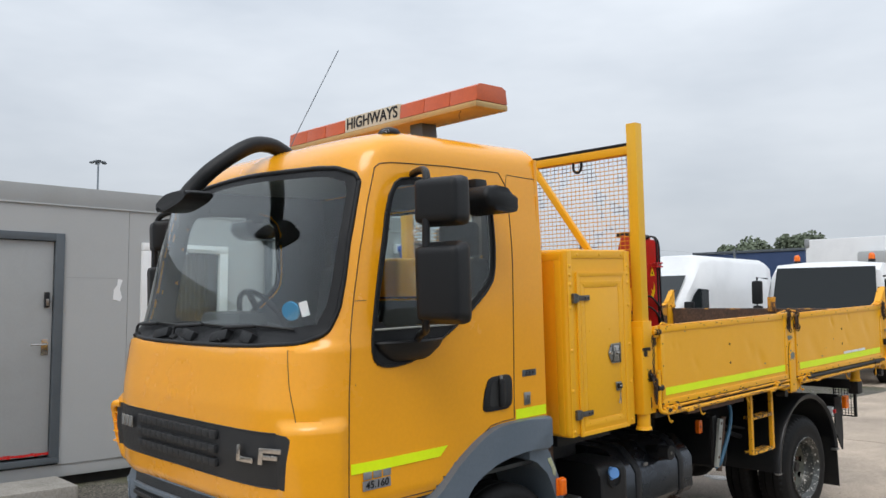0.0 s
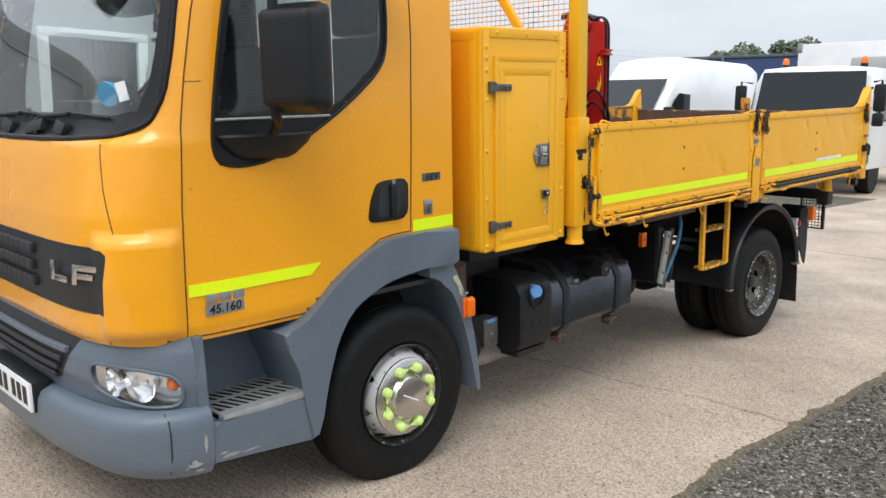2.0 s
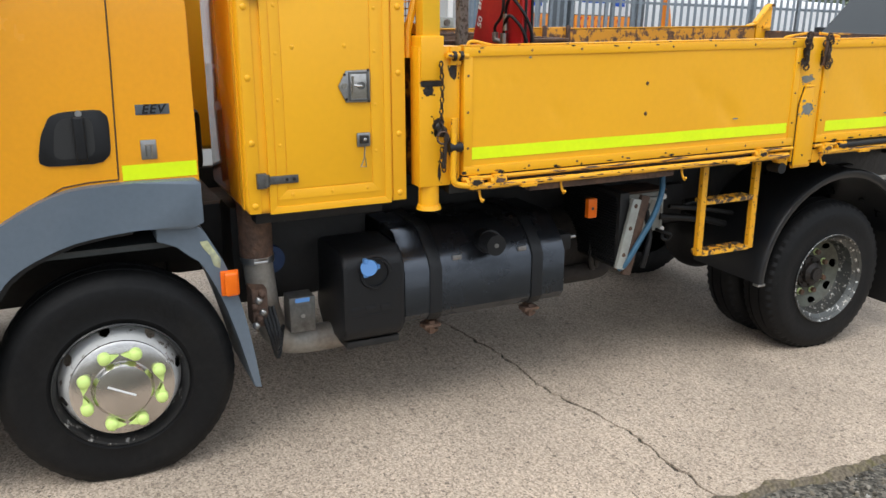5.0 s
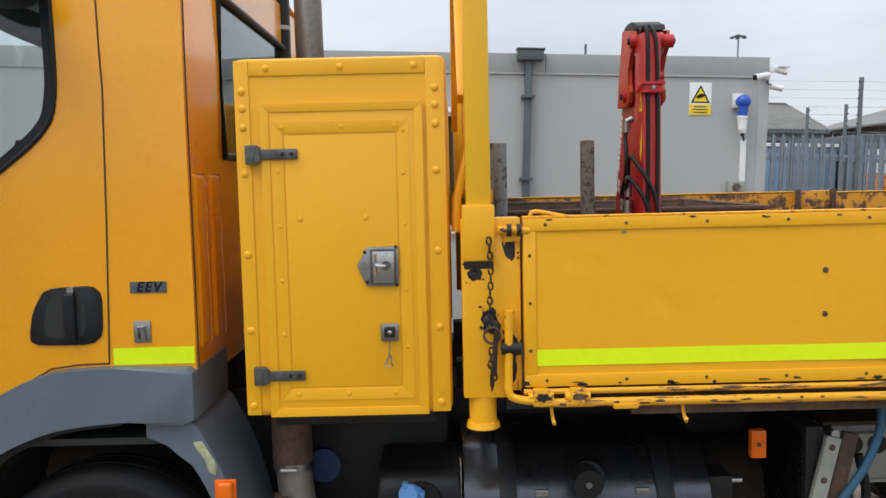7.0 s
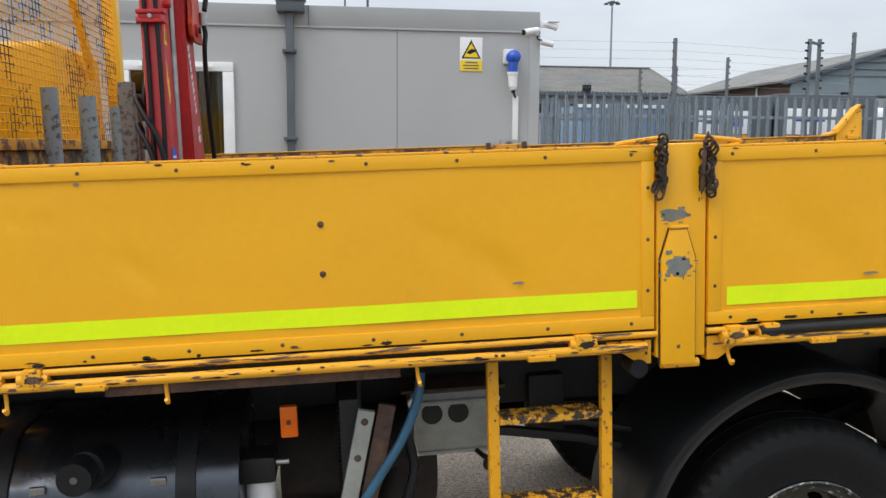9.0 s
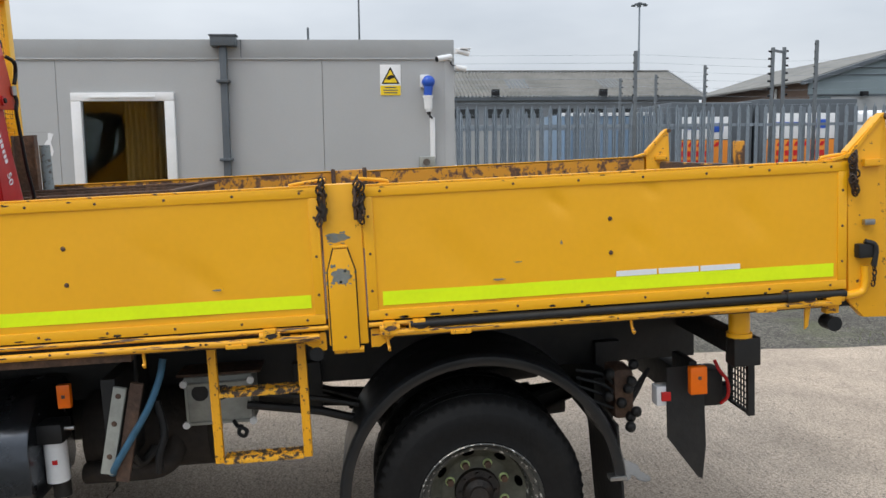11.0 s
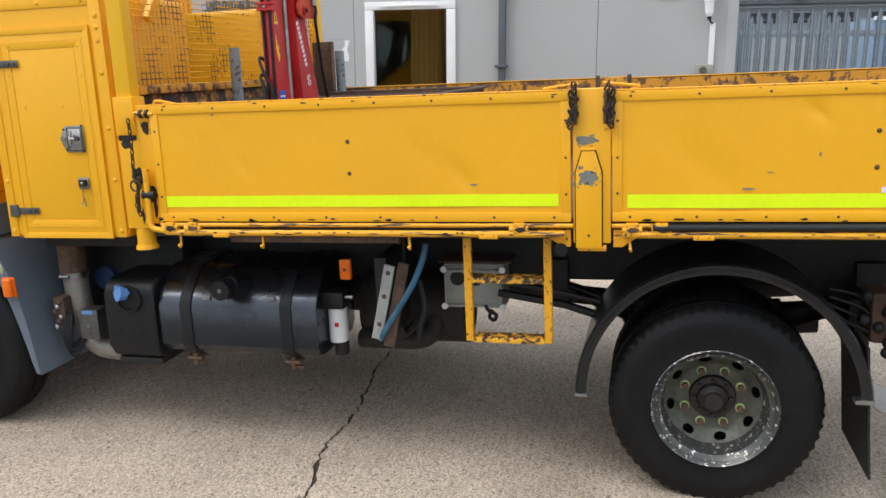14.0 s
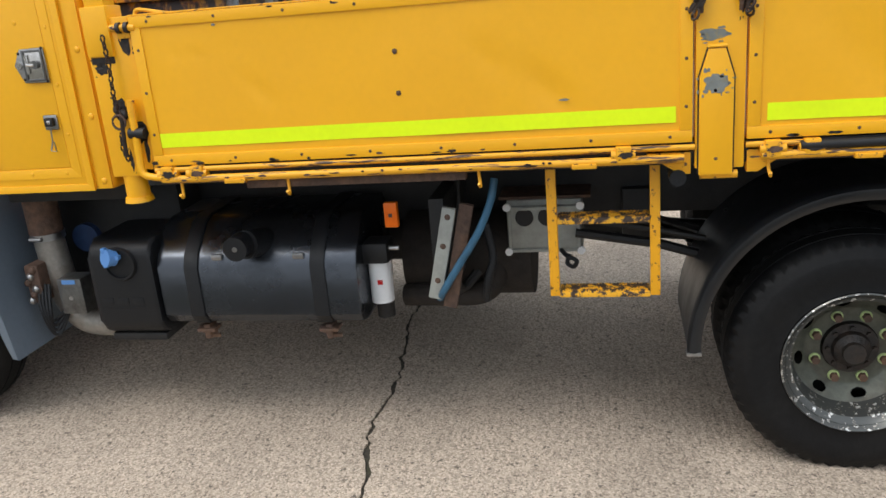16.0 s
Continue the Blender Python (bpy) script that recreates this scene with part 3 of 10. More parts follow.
SIDE = Matrix(((0, 0, 1, 0), (1, 0, 0, 0), (0, 1, 0, 0), (0, 0, 0, 1)))      # lettering on a face that looks along +x
FRONT = Matrix(((1, 0, 0, 0), (0, 0, -1, 0), (0, 1, 0, 0), (0, 0, 0, 1)))    # lettering on a face that looks along -y

# ---- ground ----
def ground_sheet():
    bm = bmesh.new()
    n = 60
    rows = []
    span = [-1.0 + 2.0 * i / n for i in range(n + 1)]
    for a in span:
        row = []
        for b in span:
            x, y = math.copysign(abs(a) ** 3, a) * 900, math.copysign(abs(b) ** 3, b) * 900
            z = -0.017 + 0.008 * noise.noise(Vector((x * 0.5, y * 0.5, 0)))
            row.append(bm.verts.new((x, y, z)))
        rows.append(row)
    for r0, r1 in zip(rows, rows[1:]):
        for k in range(n):
            bm.faces.new((r0[k], r1[k], r1[k + 1], r0[k + 1]))
    return tagged(link("ground", bm, M_GRAVEL, None, smooth=180), "dark grey gravel and planings round the yard", "ground", kind="structure")


ground_sheet()


def wobble(a, k=0.03, f=3.0):
    return k * noise.noise(Vector((a * f, 3.7, 1.1))) + k * 0.22 * noise.noise(Vector((a * f * 4, 9.7, 1.1)))


def crack_y(x):
    return 1.91 + 0.09 * x + 0.05 * noise.noise(Vector((x * 2.1, 0, 0))) + 0.024 * noise.noise(Vector((x * 9, 4, 0))) + 0.012 * noise.noise(Vector((x * 27, 7, 0)))


def slab(name, y_lo, y_hi, x_lo=-3.72, x_hi=0.78, label=""):
    """One bay of the concrete, with ragged long edges; y_lo and y_hi are functions of x."""
    bm = bmesh.new()
    nx, ny = 260, 20
    top = []
    for i in range(nx + 1):
        row = []
        for j in range(ny + 1):
            t = j / ny
            x = x_lo + (x_hi - x_lo) * i / nx
            y = y_lo(x) * (1 - t) + y_hi(x) * t
            if i == nx:
                x += wobble(y, 0.06, 2.0)
            if i == 0:
                x += wobble(y, 0.05, 1.5)
            z = 0.002 * noise.noise(Vector((x * 1.3, y * 1.3, 2)))
            row.append(bm.verts.new((x, y, z)))
        top.append(row)
    for r0, r1 in zip(top, top[1:]):
        for k in range(ny):
            bm.faces.new((r0[k], r1[k], r1[k + 1], r0[k + 1]))
    rim = [e for e in bm.edges if e.is_boundary]
    ext = bmesh.ops.extrude_edge_only(bm, edges=rim)
    for v in [g for g in ext["geom"] if isinstance(g, bmesh.types.BMVert)]:
        v.co.z -= 0.09
    return tagged(link(name, bm, M_CONC, None, smooth=40), label, "concrete slab", kind="structure")


slab("pavement_1", lambda x: -9.0, lambda x: crack_y(x) - 0.006 - 0.024 * max(0.0, noise.noise(Vector((x * 8, 8, 0)))), label="worn exposed-aggregate concrete bay under the front of the truck")
slab("pavement_2", lambda x: crack_y(x) + 0.005 + 0.020 * max(0.0, noise.noise(Vector((x * 11, 1, 0)))), lambda x: 7.62 + wobble(x, 0.02), label="worn exposed-aggregate concrete bay under the rear of the truck")
slab("pavement_3", lambda x: 7.65 + wobble(x, 0.02), lambda x: 15.0, x_lo=-3.2, x_hi=3.5, label="concrete bay behind the truck with a tar joint")
slab("pavement_4", lambda x: 15.03, lambda x: 42.0, x_lo=-14.0, x_hi=12.0, label="far concrete yard where other vehicles stand")
bm = bmesh.new()
for i in range(110):
    x0, x1 = -3.7 + 4.45 * i / 110, -3.7 + 4.45 * (i + 1) / 110
    w0, w1 = [0.045 for q in (x0, x1)]
    v = [bm.verts.new(p) for p in ((x0, crack_y(x0) - w0, -0.008), (x1, crack_y(x1) - w1, -0.008), (x1, crack_y(x1) + w1, -0.008), (x0, crack_y(x0) + w0, -0.008))]
    bm.faces.new(v)
bmesh.ops.remove_doubles(bm, verts=bm.verts, dist=0.001)
tagged(link("trim_crack", bm, M_CRACK, None, smooth=180), "dirt and moss in the long crack between the bays", "crack", kind="structure")


def puddle(name, cx, cy, rx, ry, seed, label):
    bm = bmesh.new()
    for k, (px, py, sx, sy) in enumerate(((cx, cy, rx, ry), (cx + rx * 0.9, cy + ry * 0.8, rx * 0.5, ry * 0.4))):
        ring = []
        for i in range(40):
            t = 2 * math.pi * i / 40
            w = 1 + 0.45 * noise.noise(Vector((math.cos(t) * 1.5 + seed, math.sin(t) * 1.5, k))) + 0.2 * noise.noise(Vector((math.cos(t) * 5 + seed, math.sin(t) * 5, k)))
            ring.append(bm.verts.new((px + sx * w * math.cos(t), py + sy * w * math.sin(t), 0.0026 + 0.0002 * k)))
        bm.faces.new(ring)
    return tagged(link(name, bm, M_WET, None), label, "puddle", kind="structure")


puddle("water_1", -2.5, 6.95, 0.20, 0.16, 3.0, "shallow wet patch on the concrete")
puddle("water_2", -1.36, 4.38, 0.16, 0.09, 8.0, "damp patch behind the rear tyre")


def grass_tufts():
    """Thin grass and weeds in the gravel between the slab and the fence."""
    rnd = random.Random(31)
    bm = bmesh.new()
    made = 0
    while made < 5200:
        x, y = rnd.uniform(-10.9, -3.8), rnd.uniform(4.2, 15.5)
        if noise.noise(Vector((x * 0.7, y * 0.7, 5))) + (0.5 if x < -10.4 else 0.0) < 0.12:
            continue
        made += 1
        h, w, t = rnd.uniform(0.02, 0.075), rnd.uniform(0.003, 0.007), rnd.uniform(0, 6.28)
        ax, ay = math.cos(t) * w, math.sin(t) * w
        lx, ly = rnd.gauss(0, 0.4) * h, rnd.gauss(0, 0.4) * h
        q = [bm.verts.new(p) for p in ((x - ax, y - ay, -0.045), (x + ax, y + ay, -0.045), (x + lx, y + ly, -0.035 + h))]
        bm.faces.new(q)
    return tagged(link("grass", bm, M_GRASS, None), "thin grass and weeds growing in the gravel", "grass", kind="stuff")


grass_tufts()


def gravel_stones():
    """Loose stones lying on the gravel beside the slab, each a squashed, turned lump."""
    rnd = random.Random(77)
    verts, faces = [], []
    for _ in range(19000):
        y = 0.5 + 4.8 * rnd.random() ** 1.3
        x = rnd.uniform(0.76, 2.15)
        s = 0.003 + 0.0085 * rnd.random() ** 2.4
        if x < 0.80 + wobble(y, 0.06, 2.0) + 0.05 * rnd.random():
            continue
        c = Vector((x, y, -0.017 + 0.008 * noise.noise(Vector((x * 0.5, y * 0.5, 0))) + s * 0.25))
        t = rnd.uniform(0, 6.28)
        u = Vector((math.cos(t), math.sin(t), rnd.uniform(-0.25, 0.25))) * s * rnd.uniform(0.9, 1.5)
        w = Vector((-math.sin(t), math.cos(t), rnd.uniform(-0.25, 0.25))) * s * rnd.uniform(0.6, 1.0)
        up = Vector((0, 0, s * rnd.uniform(0.45, 0.8)))
        k = len(verts)
        top = [c + up + u * a + w * b for a, b in ((0.45, 0.4), (-0.5, 0.42), (-0.4, -0.5), (0.5, -0.4))]
        mid = [c + u * a + w * b for a, b in ((1.0, 0.5), (-0.2, 1.0), (-1.0, -0.3), (0.3, -1.0))]
        verts += top + mid
        faces.append((k, k + 1, k + 2, k + 3))
        for q in range(4):
            r = (q + 1) % 4
            faces.append((k + q, k + 4 + q, k + 4 + r, k + r))
    me = bpy.data.meshes.new("gravel_stones")
    me.from_pydata([tuple(v) for v in verts], [], faces)
    me.materials.append(M_STONES)
    return tagged(new("gravel_stones", me), "loose grey and brown stones on the gravel", "gravel", kind="stuff")


gravel_stones()


def edge_dirt():
    """Brown dirt and moss packed along the slab's edge."""
    bm = bmesh.new()
    rows = []
    for i in range(420):
        y = -1.0 + 7.6 * i / 419
        e = 0.78 + wobble(y, 0.06, 2.0)
        a = 0.004 + 0.03 * max(0.0, noise.noise(Vector((y * 7, 2, 1)))) + 0.014 * noise.noise(Vector((y * 31, 5, 1))) + 0.008 * noise.noise(Vector((y * 70, 5, 1)))
        b = 0.03 + 0.05 * max(0.0, noise.noise(Vector((y * 3, 8, 3)))) + 0.02 * noise.noise(Vector((y * 19, 1, 6)))
        rows.append([bm.verts.new((e - a, y, 0.0028)), bm.verts.new((e + 0.006, y, 0.006)), bm.verts.new((e + b * 0.6, y, -0.002)), bm.verts.new((e + b, y, -0.022))])
    for r0, r1 in zip(rows, rows[1:]):
        for k in range(3):
            bm.faces.new((r0[k], r0[k + 1], r1[k + 1], r1[k]))
    return tagged(link("trim_edge_dirt", bm, M_EDGE, None, smooth=180), "brown dirt and moss along the concrete edge", "dirt", kind="structure")


edge_dirt()


# ---- site cabin ----
CY0, CY1, CZ0, CZT = -5.6, 3.825, 0.23, 2.508
CAB_M = Matrix.Translation((-5.22, -0.114, -0.04)) @ Matrix.Diagonal((1.02, 1.059, 1.023, 1))
cabin = thing("site_cabin", "pale grey steel site cabin standing on blocks beside the truck", "cabin", CAB_M)


# long wall with openings for the door and the window
WIN = (0.50, 1.37, 1.12, 2.22)
DOOR = (-1.13, -0.18, 0.30, 2.262)
for y0, y1, z0, z1 in ((CY0, DOOR[0], CZ0, CZT), (DOOR[0], DOOR[1], DOOR[3], CZT), (DOOR[1], 0.38, CZ0, CZT), (0.384, WIN[0], CZ0, CZT), (WIN[0], WIN[1], CZ0, WIN[2]),
                       (WIN[0], WIN[1], WIN[3], CZT), (WIN[1], 2.65, CZ0, CZT), (2.654, CY1 - 0.09, CZ0, CZT)):
    part("wall_panel", B(-0.06, 0, y0, y1, z0, z1), M_CABIN, cabin)
part("corner_post", B(-0.10, 0.006, CY1 - 0.09, CY1, CZ0 - 0.02, CZT, bevel=0.006), M_CABIN, cabin)
part("end_wall", B(-2.9, -0.10, CY1 - 0.06, CY1 - 0.004, CZ0, CZT), M_CABIN, cabin)
part("back_wall", B(-2.9, -2.84, CY0, CY1 - 0.06, CZ0, CZT), M_CABIN, cabin)
part("end_wall", B(-2.84, -0.06, CY0, CY0 + 0.06, CZ0, CZT), M_CABIN, cabin)
part("cabin_floor", B(-2.84, -0.06, CY0 + 0.06, CY1 - 0.06, CZ0, CZ0 + 0.07), M_INTERIOR, cabin)
part("roof", B(-2.95, 0.0, CY0, CY1 - 0.002, 2.526, 2.69, bevel=0.008), M_CABTRIM, cabin)
part("roof_joint", B(-0.02, 0.004, 1.95, 1.956, 2.528, 2.688), M_DARKGREY, cabin)
part("roof_trim", B(-0.02, 0.016, CY0, CY1, 2.509, 2.525, bevel=0.003), M_CABIN, cabin)
part("base_rail", B(-2.9, -0.012, CY0, CY1, 0.12, CZ0, bevel=0.004), M_CABIN, cabin)
# near-black inset box fills the space between base rail and ground
part("under_cabin_fill", B(-2.8, -0.09, CY0 + 0.1, CY1 - 0.1, -0.03, 0.12), M_CHASSIS, cabin)
# window
y0, y1, z0, z1 = WIN
win = part("window", B(-0.026, -0.02, y0 + 0.085, y1 - 0.085, z0 + 0.075, z1 - 0.075), M_TINTED, cabin, "white plastic cabin window with an ochre curtain")
for a in ((y0, y1, z1 - 0.075, z1), (y0, y1, z0, z0 + 0.075), (y0, y0 + 0.085, z0 + 0.075, z1 - 0.075), (y1 - 0.085, y1, z0 + 0.075, z1 - 0.075)):
    part("window_frame", B(-0.05, 0.03, *a, bevel=0.008), M_UPVC, win)
part("trickle_vent", B(0.03, 0.045, y0 + 0.16, y1 - 0.16, z1 - 0.05, z1 - 0.03, bevel=0.004), M_UPVC, win)
bm = bmesh.new()
prev = None
for i in range(41):
    y = y0 + 0.40 + (y1 - y0 - 0.52) * i / 40
    x = -0.16 + 0.014 * math.sin(i * 1.15)
    cur = (bm.verts.new((x, y, z0 - 0.05)), bm.verts.new((x, y, z1 + 0.03)))
    if prev:
        bm.faces.new((prev[0], cur[0], cur[1], prev[1]))
    prev = cur
thick(bm, 0.004)
part("curtain", bm, M_CURTAIN, win, "ochre curtain")
# door
y0, y1, z0, z1 = DOOR
door = part("door", B(-0.06, -0.012, y0 + 0.08, y1 - 0.08, z0 + 0.02, z1 - 0.075, bevel=0.004), M_CABTRIM, cabin, "closed pale grey steel door in a slate grey frame")
for a in ((y1 - 0.075, y1, z0, z1), (y0, y0 + 0.075, z0, z1), (y0 + 0.075, y1 - 0.075, z1 - 0.07, z1)):
    part("door_frame", B(-0.07, 0.022, *a, bevel=0.005), M_DARKGREY, door)
part("threshold", B(-0.07, 0.03, y0, y1, z0 - 0.05, z0, bevel=0.004), M_DARKGREY, door)
bm = B(-0.012, -0.002, -0.345, -0.285, 1.19, 1.33, bevel=0.004)
tube(bm, [(-0.005, -0.315, 1.285), (0.04, -0.315, 1.285), (0.045, -0.33, 1.285), (0.045, -0.44, 1.283)], 0.009)
part("door_handle", bm, M_STEEL, door, "chrome lever handle")
bm = B(-0.012, 0.02, -0.33, -0.29, 1.605, 1.74, bevel=0.008)
part("key_pad", bm, M_BLACK, door)
part("key_pad_face", B(0.02, 0.026, -0.322, -0.298, 1.62, 1.68, bevel=0.002), M_ZINC, door)
bm = bmesh.new()
for i in range(26):
    y = -1.03 + 0.03 * i
    box(bm, -0.012, -0.009, y, y + 0.028, 0.325 + 0.012 * noise.noise(Vector((i * 0.7, 0, 0))), 0.345 + 0.02 * abs(noise.noise(Vector((i * 1.3, 5, 0)))))
part("worn_tape", bm, M_REDLENS, door, "torn red tape along the foot of the door")
# rain pipe
pipe = thing("rain_pipe", "slate grey rain pipe with a hopper head on the cabin wall", "rain pipe", CAB_M)
part("pipe", B(0.012, 0.080, 1.778, 1.838, 0.1, 2.62, bevel=0.008), M_DARKGREY, pipe)
part("hopper", B(-0.0, 0.12, 1.71, 1.925, 2.62, 2.705, bevel=0.006), M_DARKGREY, pipe)
part("hopper_cap", B(-0.0, 0.128, 1.70, 1.935, 2.705, 2.72, bevel=0.003), M_DARKGREY, pipe)
for z in (0.9, 1.6, 2.3):
    part("pipe_clip", B(0.0, 0.11, 1.75, 1.86, z, z + 0.025, bevel=0.004), M_DARKGREY, pipe)
# torn paper and old tape outline
bm = prism(bmesh.new(), [(0.25, 1.68), (0.315, 1.66), (0.33, 1.70), (0.31, 1.78), (0.335, 1.86), (0.29, 1.87), (0.285, 1.81), (0.255, 1.77)], 0.002, 0.004)
part("torn_sticker", bm, M_WHITE, cabin, "torn white paper sticker")
bm = bmesh.new()
box(bm, 0.0005, 0.0015, -0.16, 0.30, 1.872, 1.876)
part("tape_mark", bm, M_CABTRIM, cabin)
# warning sign
sign = thing("warning_sign", "white and yellow plastic camera warning sign on the cabin wall", "sign", CAB_M)
part("sign_plate", B(0.001, 0.006, 3.16, 3.345, 2.185, 2.465, bevel=0.002), M_WHITE, sign)
part("yellow_field", B(0.006, 0.0075, 3.163, 3.342, 2.187, 2.275), M_SIGNY, sign)
bm = prism(bmesh.new(), [(3.172, 2.29), (3.333, 2.29), (3.2525, 2.445)], 0.006, 0.0075)
part("triangle_border", bm, M_BLACK, sign)
bm = prism(bmesh.new(), [(3.192, 2.301), (3.313, 2.301), (3.2525, 2.417)], 0.0075, 0.009)
part("triangle_field", bm, M_SIGNY, sign)
bm = prism(bmesh.new(), [(3.215, 2.335), (3.24, 2.325), (3.285, 2.345), (3.292, 2.36), (3.255, 2.37), (3.225, 2.352)], 0.009, 0.0105)
part("camera_symbol", bm, M_BLACK, sign)
bm = bmesh.new()
for i, w in enumerate((0.10, 0.13, 0.12)):
    box(bm, 0.0075, 0.009, 3.2525 - w / 2, 3.2525 + w / 2, 2.252 - i * 0.024, 2.262 - i * 0.024)
part("lettering_bar", bm, M_DARKGREY, sign)
# power inlet
inlet = thing("power_inlet", "blue industrial plug in a grey wall inlet with white conduit", "power plug", CAB_M)
part("inlet_box", B(0, 0.06, 3.515, 3.60, 2.25, 2.37, bevel=0.01), M_UPVC, inlet)
bm = ball(bmesh.new(), (0.10, 3.585, 2.30), 0.058, 1.0, 20, 14)
cyl(bm, (0.10, 3.578, 2.17), (0.10, 3.585, 2.28), 0.036, 20, 0.042)
cyl(bm, (0.04, 3.575, 2.30), (0.10, 3.585, 2.30), 0.05, 18)
part("plug", bm, M_PLUGBLUE, inlet, smooth=60)
bm = cyl(bmesh.new(), (0.10, 3.582, 2.055), (0.10, 3.578, 2.165), 0.034, 18, 0.040)
cyl(bm, (0.10, 3.578, 2.158), (0.10, 3.578, 2.176), 0.046, 18)
cyl(bm, (0.10, 3.585, 2.03), (0.10, 3.582, 2.055), 0.024, 14, 0.03)
part("plug_sleeve", bm, M_UPVC, inlet)
part("cable_gland", cyl(bmesh.new(), (0.10, 3.586, 2.005), (0.10, 3.585, 2.03), 0.017, 12), M_BLACK, inlet)
part("cable", tube(bmesh.new(), bend([(0.10, 3.586, 2.01), (0.09, 3.60, 1.985), (0.03, 3.62, 1.975)]), 0.009), M_BLACK, inlet)
part("conduit", B(0, 0.035, 3.60, 3.645, 1.60, 1.98, bevel=0.004), M_UPVC, inlet)
part("socket_box", B(0, 0.08, 3.50, 3.64, 1.52, 1.62, bevel=0.01), M_BOXGREY, inlet)
part("socket_rose", cyl(bmesh.new(), (0.08, 3.56, 1.57), (0.10, 3.56, 1.57), 0.032, 18), M_PIPE, inlet)
# cameras
cctv = thing("security_camera", "white bullet cameras and a floodlight at the cabin corner", "camera", CAB_M)
bm = cyl(bmesh.new(), (0.12, 3.66, 2.50), (0.05, 3.79, 2.53), 0.028, 16)
part("camera_body", bm, M_WHITE, cctv)
part("camera_bracket", tube(bmesh.new(), [(0.0, 3.79, 2.50), (0.05, 3.79, 2.50), (0.08, 3.75, 2.52)], 0.014), M_WHITE, cctv)
bm = cyl(bmesh.new(), (0.02, 3.85, 2.59), (0.02, 3.96, 2.56), 0.028, 16)
box(bm, -0.01, 0.04, 3.825, 3.86, 2.56, 2.61, bevel=0.005)
part("camera_body", bm, M_WHITE, cctv)
bm = cyl(bmesh.new(), (0.02, 3.83, 2.44), (0.02, 3.93, 2.42), 0.026, 16)
part("camera_body", bm, M_WHITE, cctv)
part("camera_lens", cyl(bmesh.new(), (0.1215, 3.657, 2.4992), (0.117, 3.666, 2.501), 0.024, 16), M_BLACK, cctv)
part("camera_hood", B(0.0, 0.06, 3.87, 3.97, 2.60, 2.612, bevel=0.003), M_WHITE, cctv)
part("camera_cable", tube(bmesh.new(), bend([(0.05, 3.79, 2.50), (0.03, 3.80, 2.46), (0.03, 3.86, 2.45), (0.02, 3.90, 2.44)]), 0.006), M_BLACK, cctv)
# aerials
aer = thing("roof_aerial", "short whip aerial on the cabin roof", "aerial", pose(-6.4, 2.5, 2.708))
part("whip", cyl(bmesh.new(), (0, 0, -0.004), (0, 0, 0.28), 0.012, 8), M_DARKGREY, aer)
mast = thing("radio_mast", "thin tall radio mast far behind the cabin", "mast", pose(-41, 2.95, 0))
part("pole", cyl(bmesh.new(), (0, 0, -0.1), (0, 0, 16), 0.06, 8, 0.03), M_DARKGREY, mast)
# cabin interior so that the window shows depth
part("partition", B(-1.5, -1.46, -0.2, 2.4, CZ0 + 0.07, CZT), M_CURTAIN, cabin)
# door step
blk = thing("concrete_step", "weathered concrete block used as a door step", "step", pose(-4.86, -0.80, 0))
part("block", B(-0.28, 0.26, -0.6, 0.46, -0.05, 0.115, bevel=0.015), M_BLOCK, blk)


# ---- palisade fence ----
def fence_run(p0, p1, label, pale_h=2.40, back=0.0):
    p0, p1 = Vector((*p0, 0)), Vector((*p1, 0))
    d = (p1 - p0)
    n = int(d.length / 0.155)
    ang = math.atan2(d.y, d.x) - math.pi / 2
    f = thing("palisade_fence", label, "fence", Matrix.Translation(p0) @ pose(0, 0, 0.02, 0, 0, math.degrees(ang)), "palisade fence runs")
    length = d.length
    for z in (0.4, 2.02):
        part("rail", B(-0.05, -0.01, 0, length, z, z + 0.05), M_GALV, f)
    bm = bmesh.new()
    h = pale_h
    w = 0.034
    lo, hi = 0.03, h
    sec = [(-w, 0.012), (-w * 0.55, 0.0), (0, 0.014), (w * 0.55, 0.0), (w, 0.012)]
    ring0 = [bm.verts.new((x, y, lo)) for y, x in sec]
    ring1 = [bm.verts.new((x, y, hi - 0.12)) for y, x in sec]
    tips = [bm.verts.new((x * 1.0, y * k, z)) for (y, x), k, z in zip(sec, (0.8, 0.9, 1, 0.9, 0.8), (hi - 0.05, hi - 0.06, hi, hi - 0.06, hi - 0.05))]
    for a, b in ((ring0, ring1), (ring1, tips)):
        for k in range(4):
            bm.faces.new((a[k], a[k + 1], b[k + 1], b[k]))
    first = part("pale", bm, M_GALV, f)
    for i in range(n):
        ob = first if i == 0 else new("pale", first.data)
        ob.parent = f
        ob.location = (0.004, 0.08 + i * length / n, 0.01 * noise.noise(Vector((i * 0.9, 2, 0))))
    k = 0
    while k * 2.75 < length:
        part("post", B(-0.13, -0.055, k * 2.75 - 0.04, k * 2.75 + 0.04, -0.05, 2.34), M_GALV, f)
        k += 1
    return f


fence_run((-11.3, 3.0), (-11.2, 10.7), "tall galvanised palisade fence behind the cabin")
fence_run((-11.2, 10.7), (-10.2, 17.2), "tall galvanised palisade fence along the gravel")
fence_run((-13.2, 2.0), (-13.2, 9.9), "second palisade fence further back")


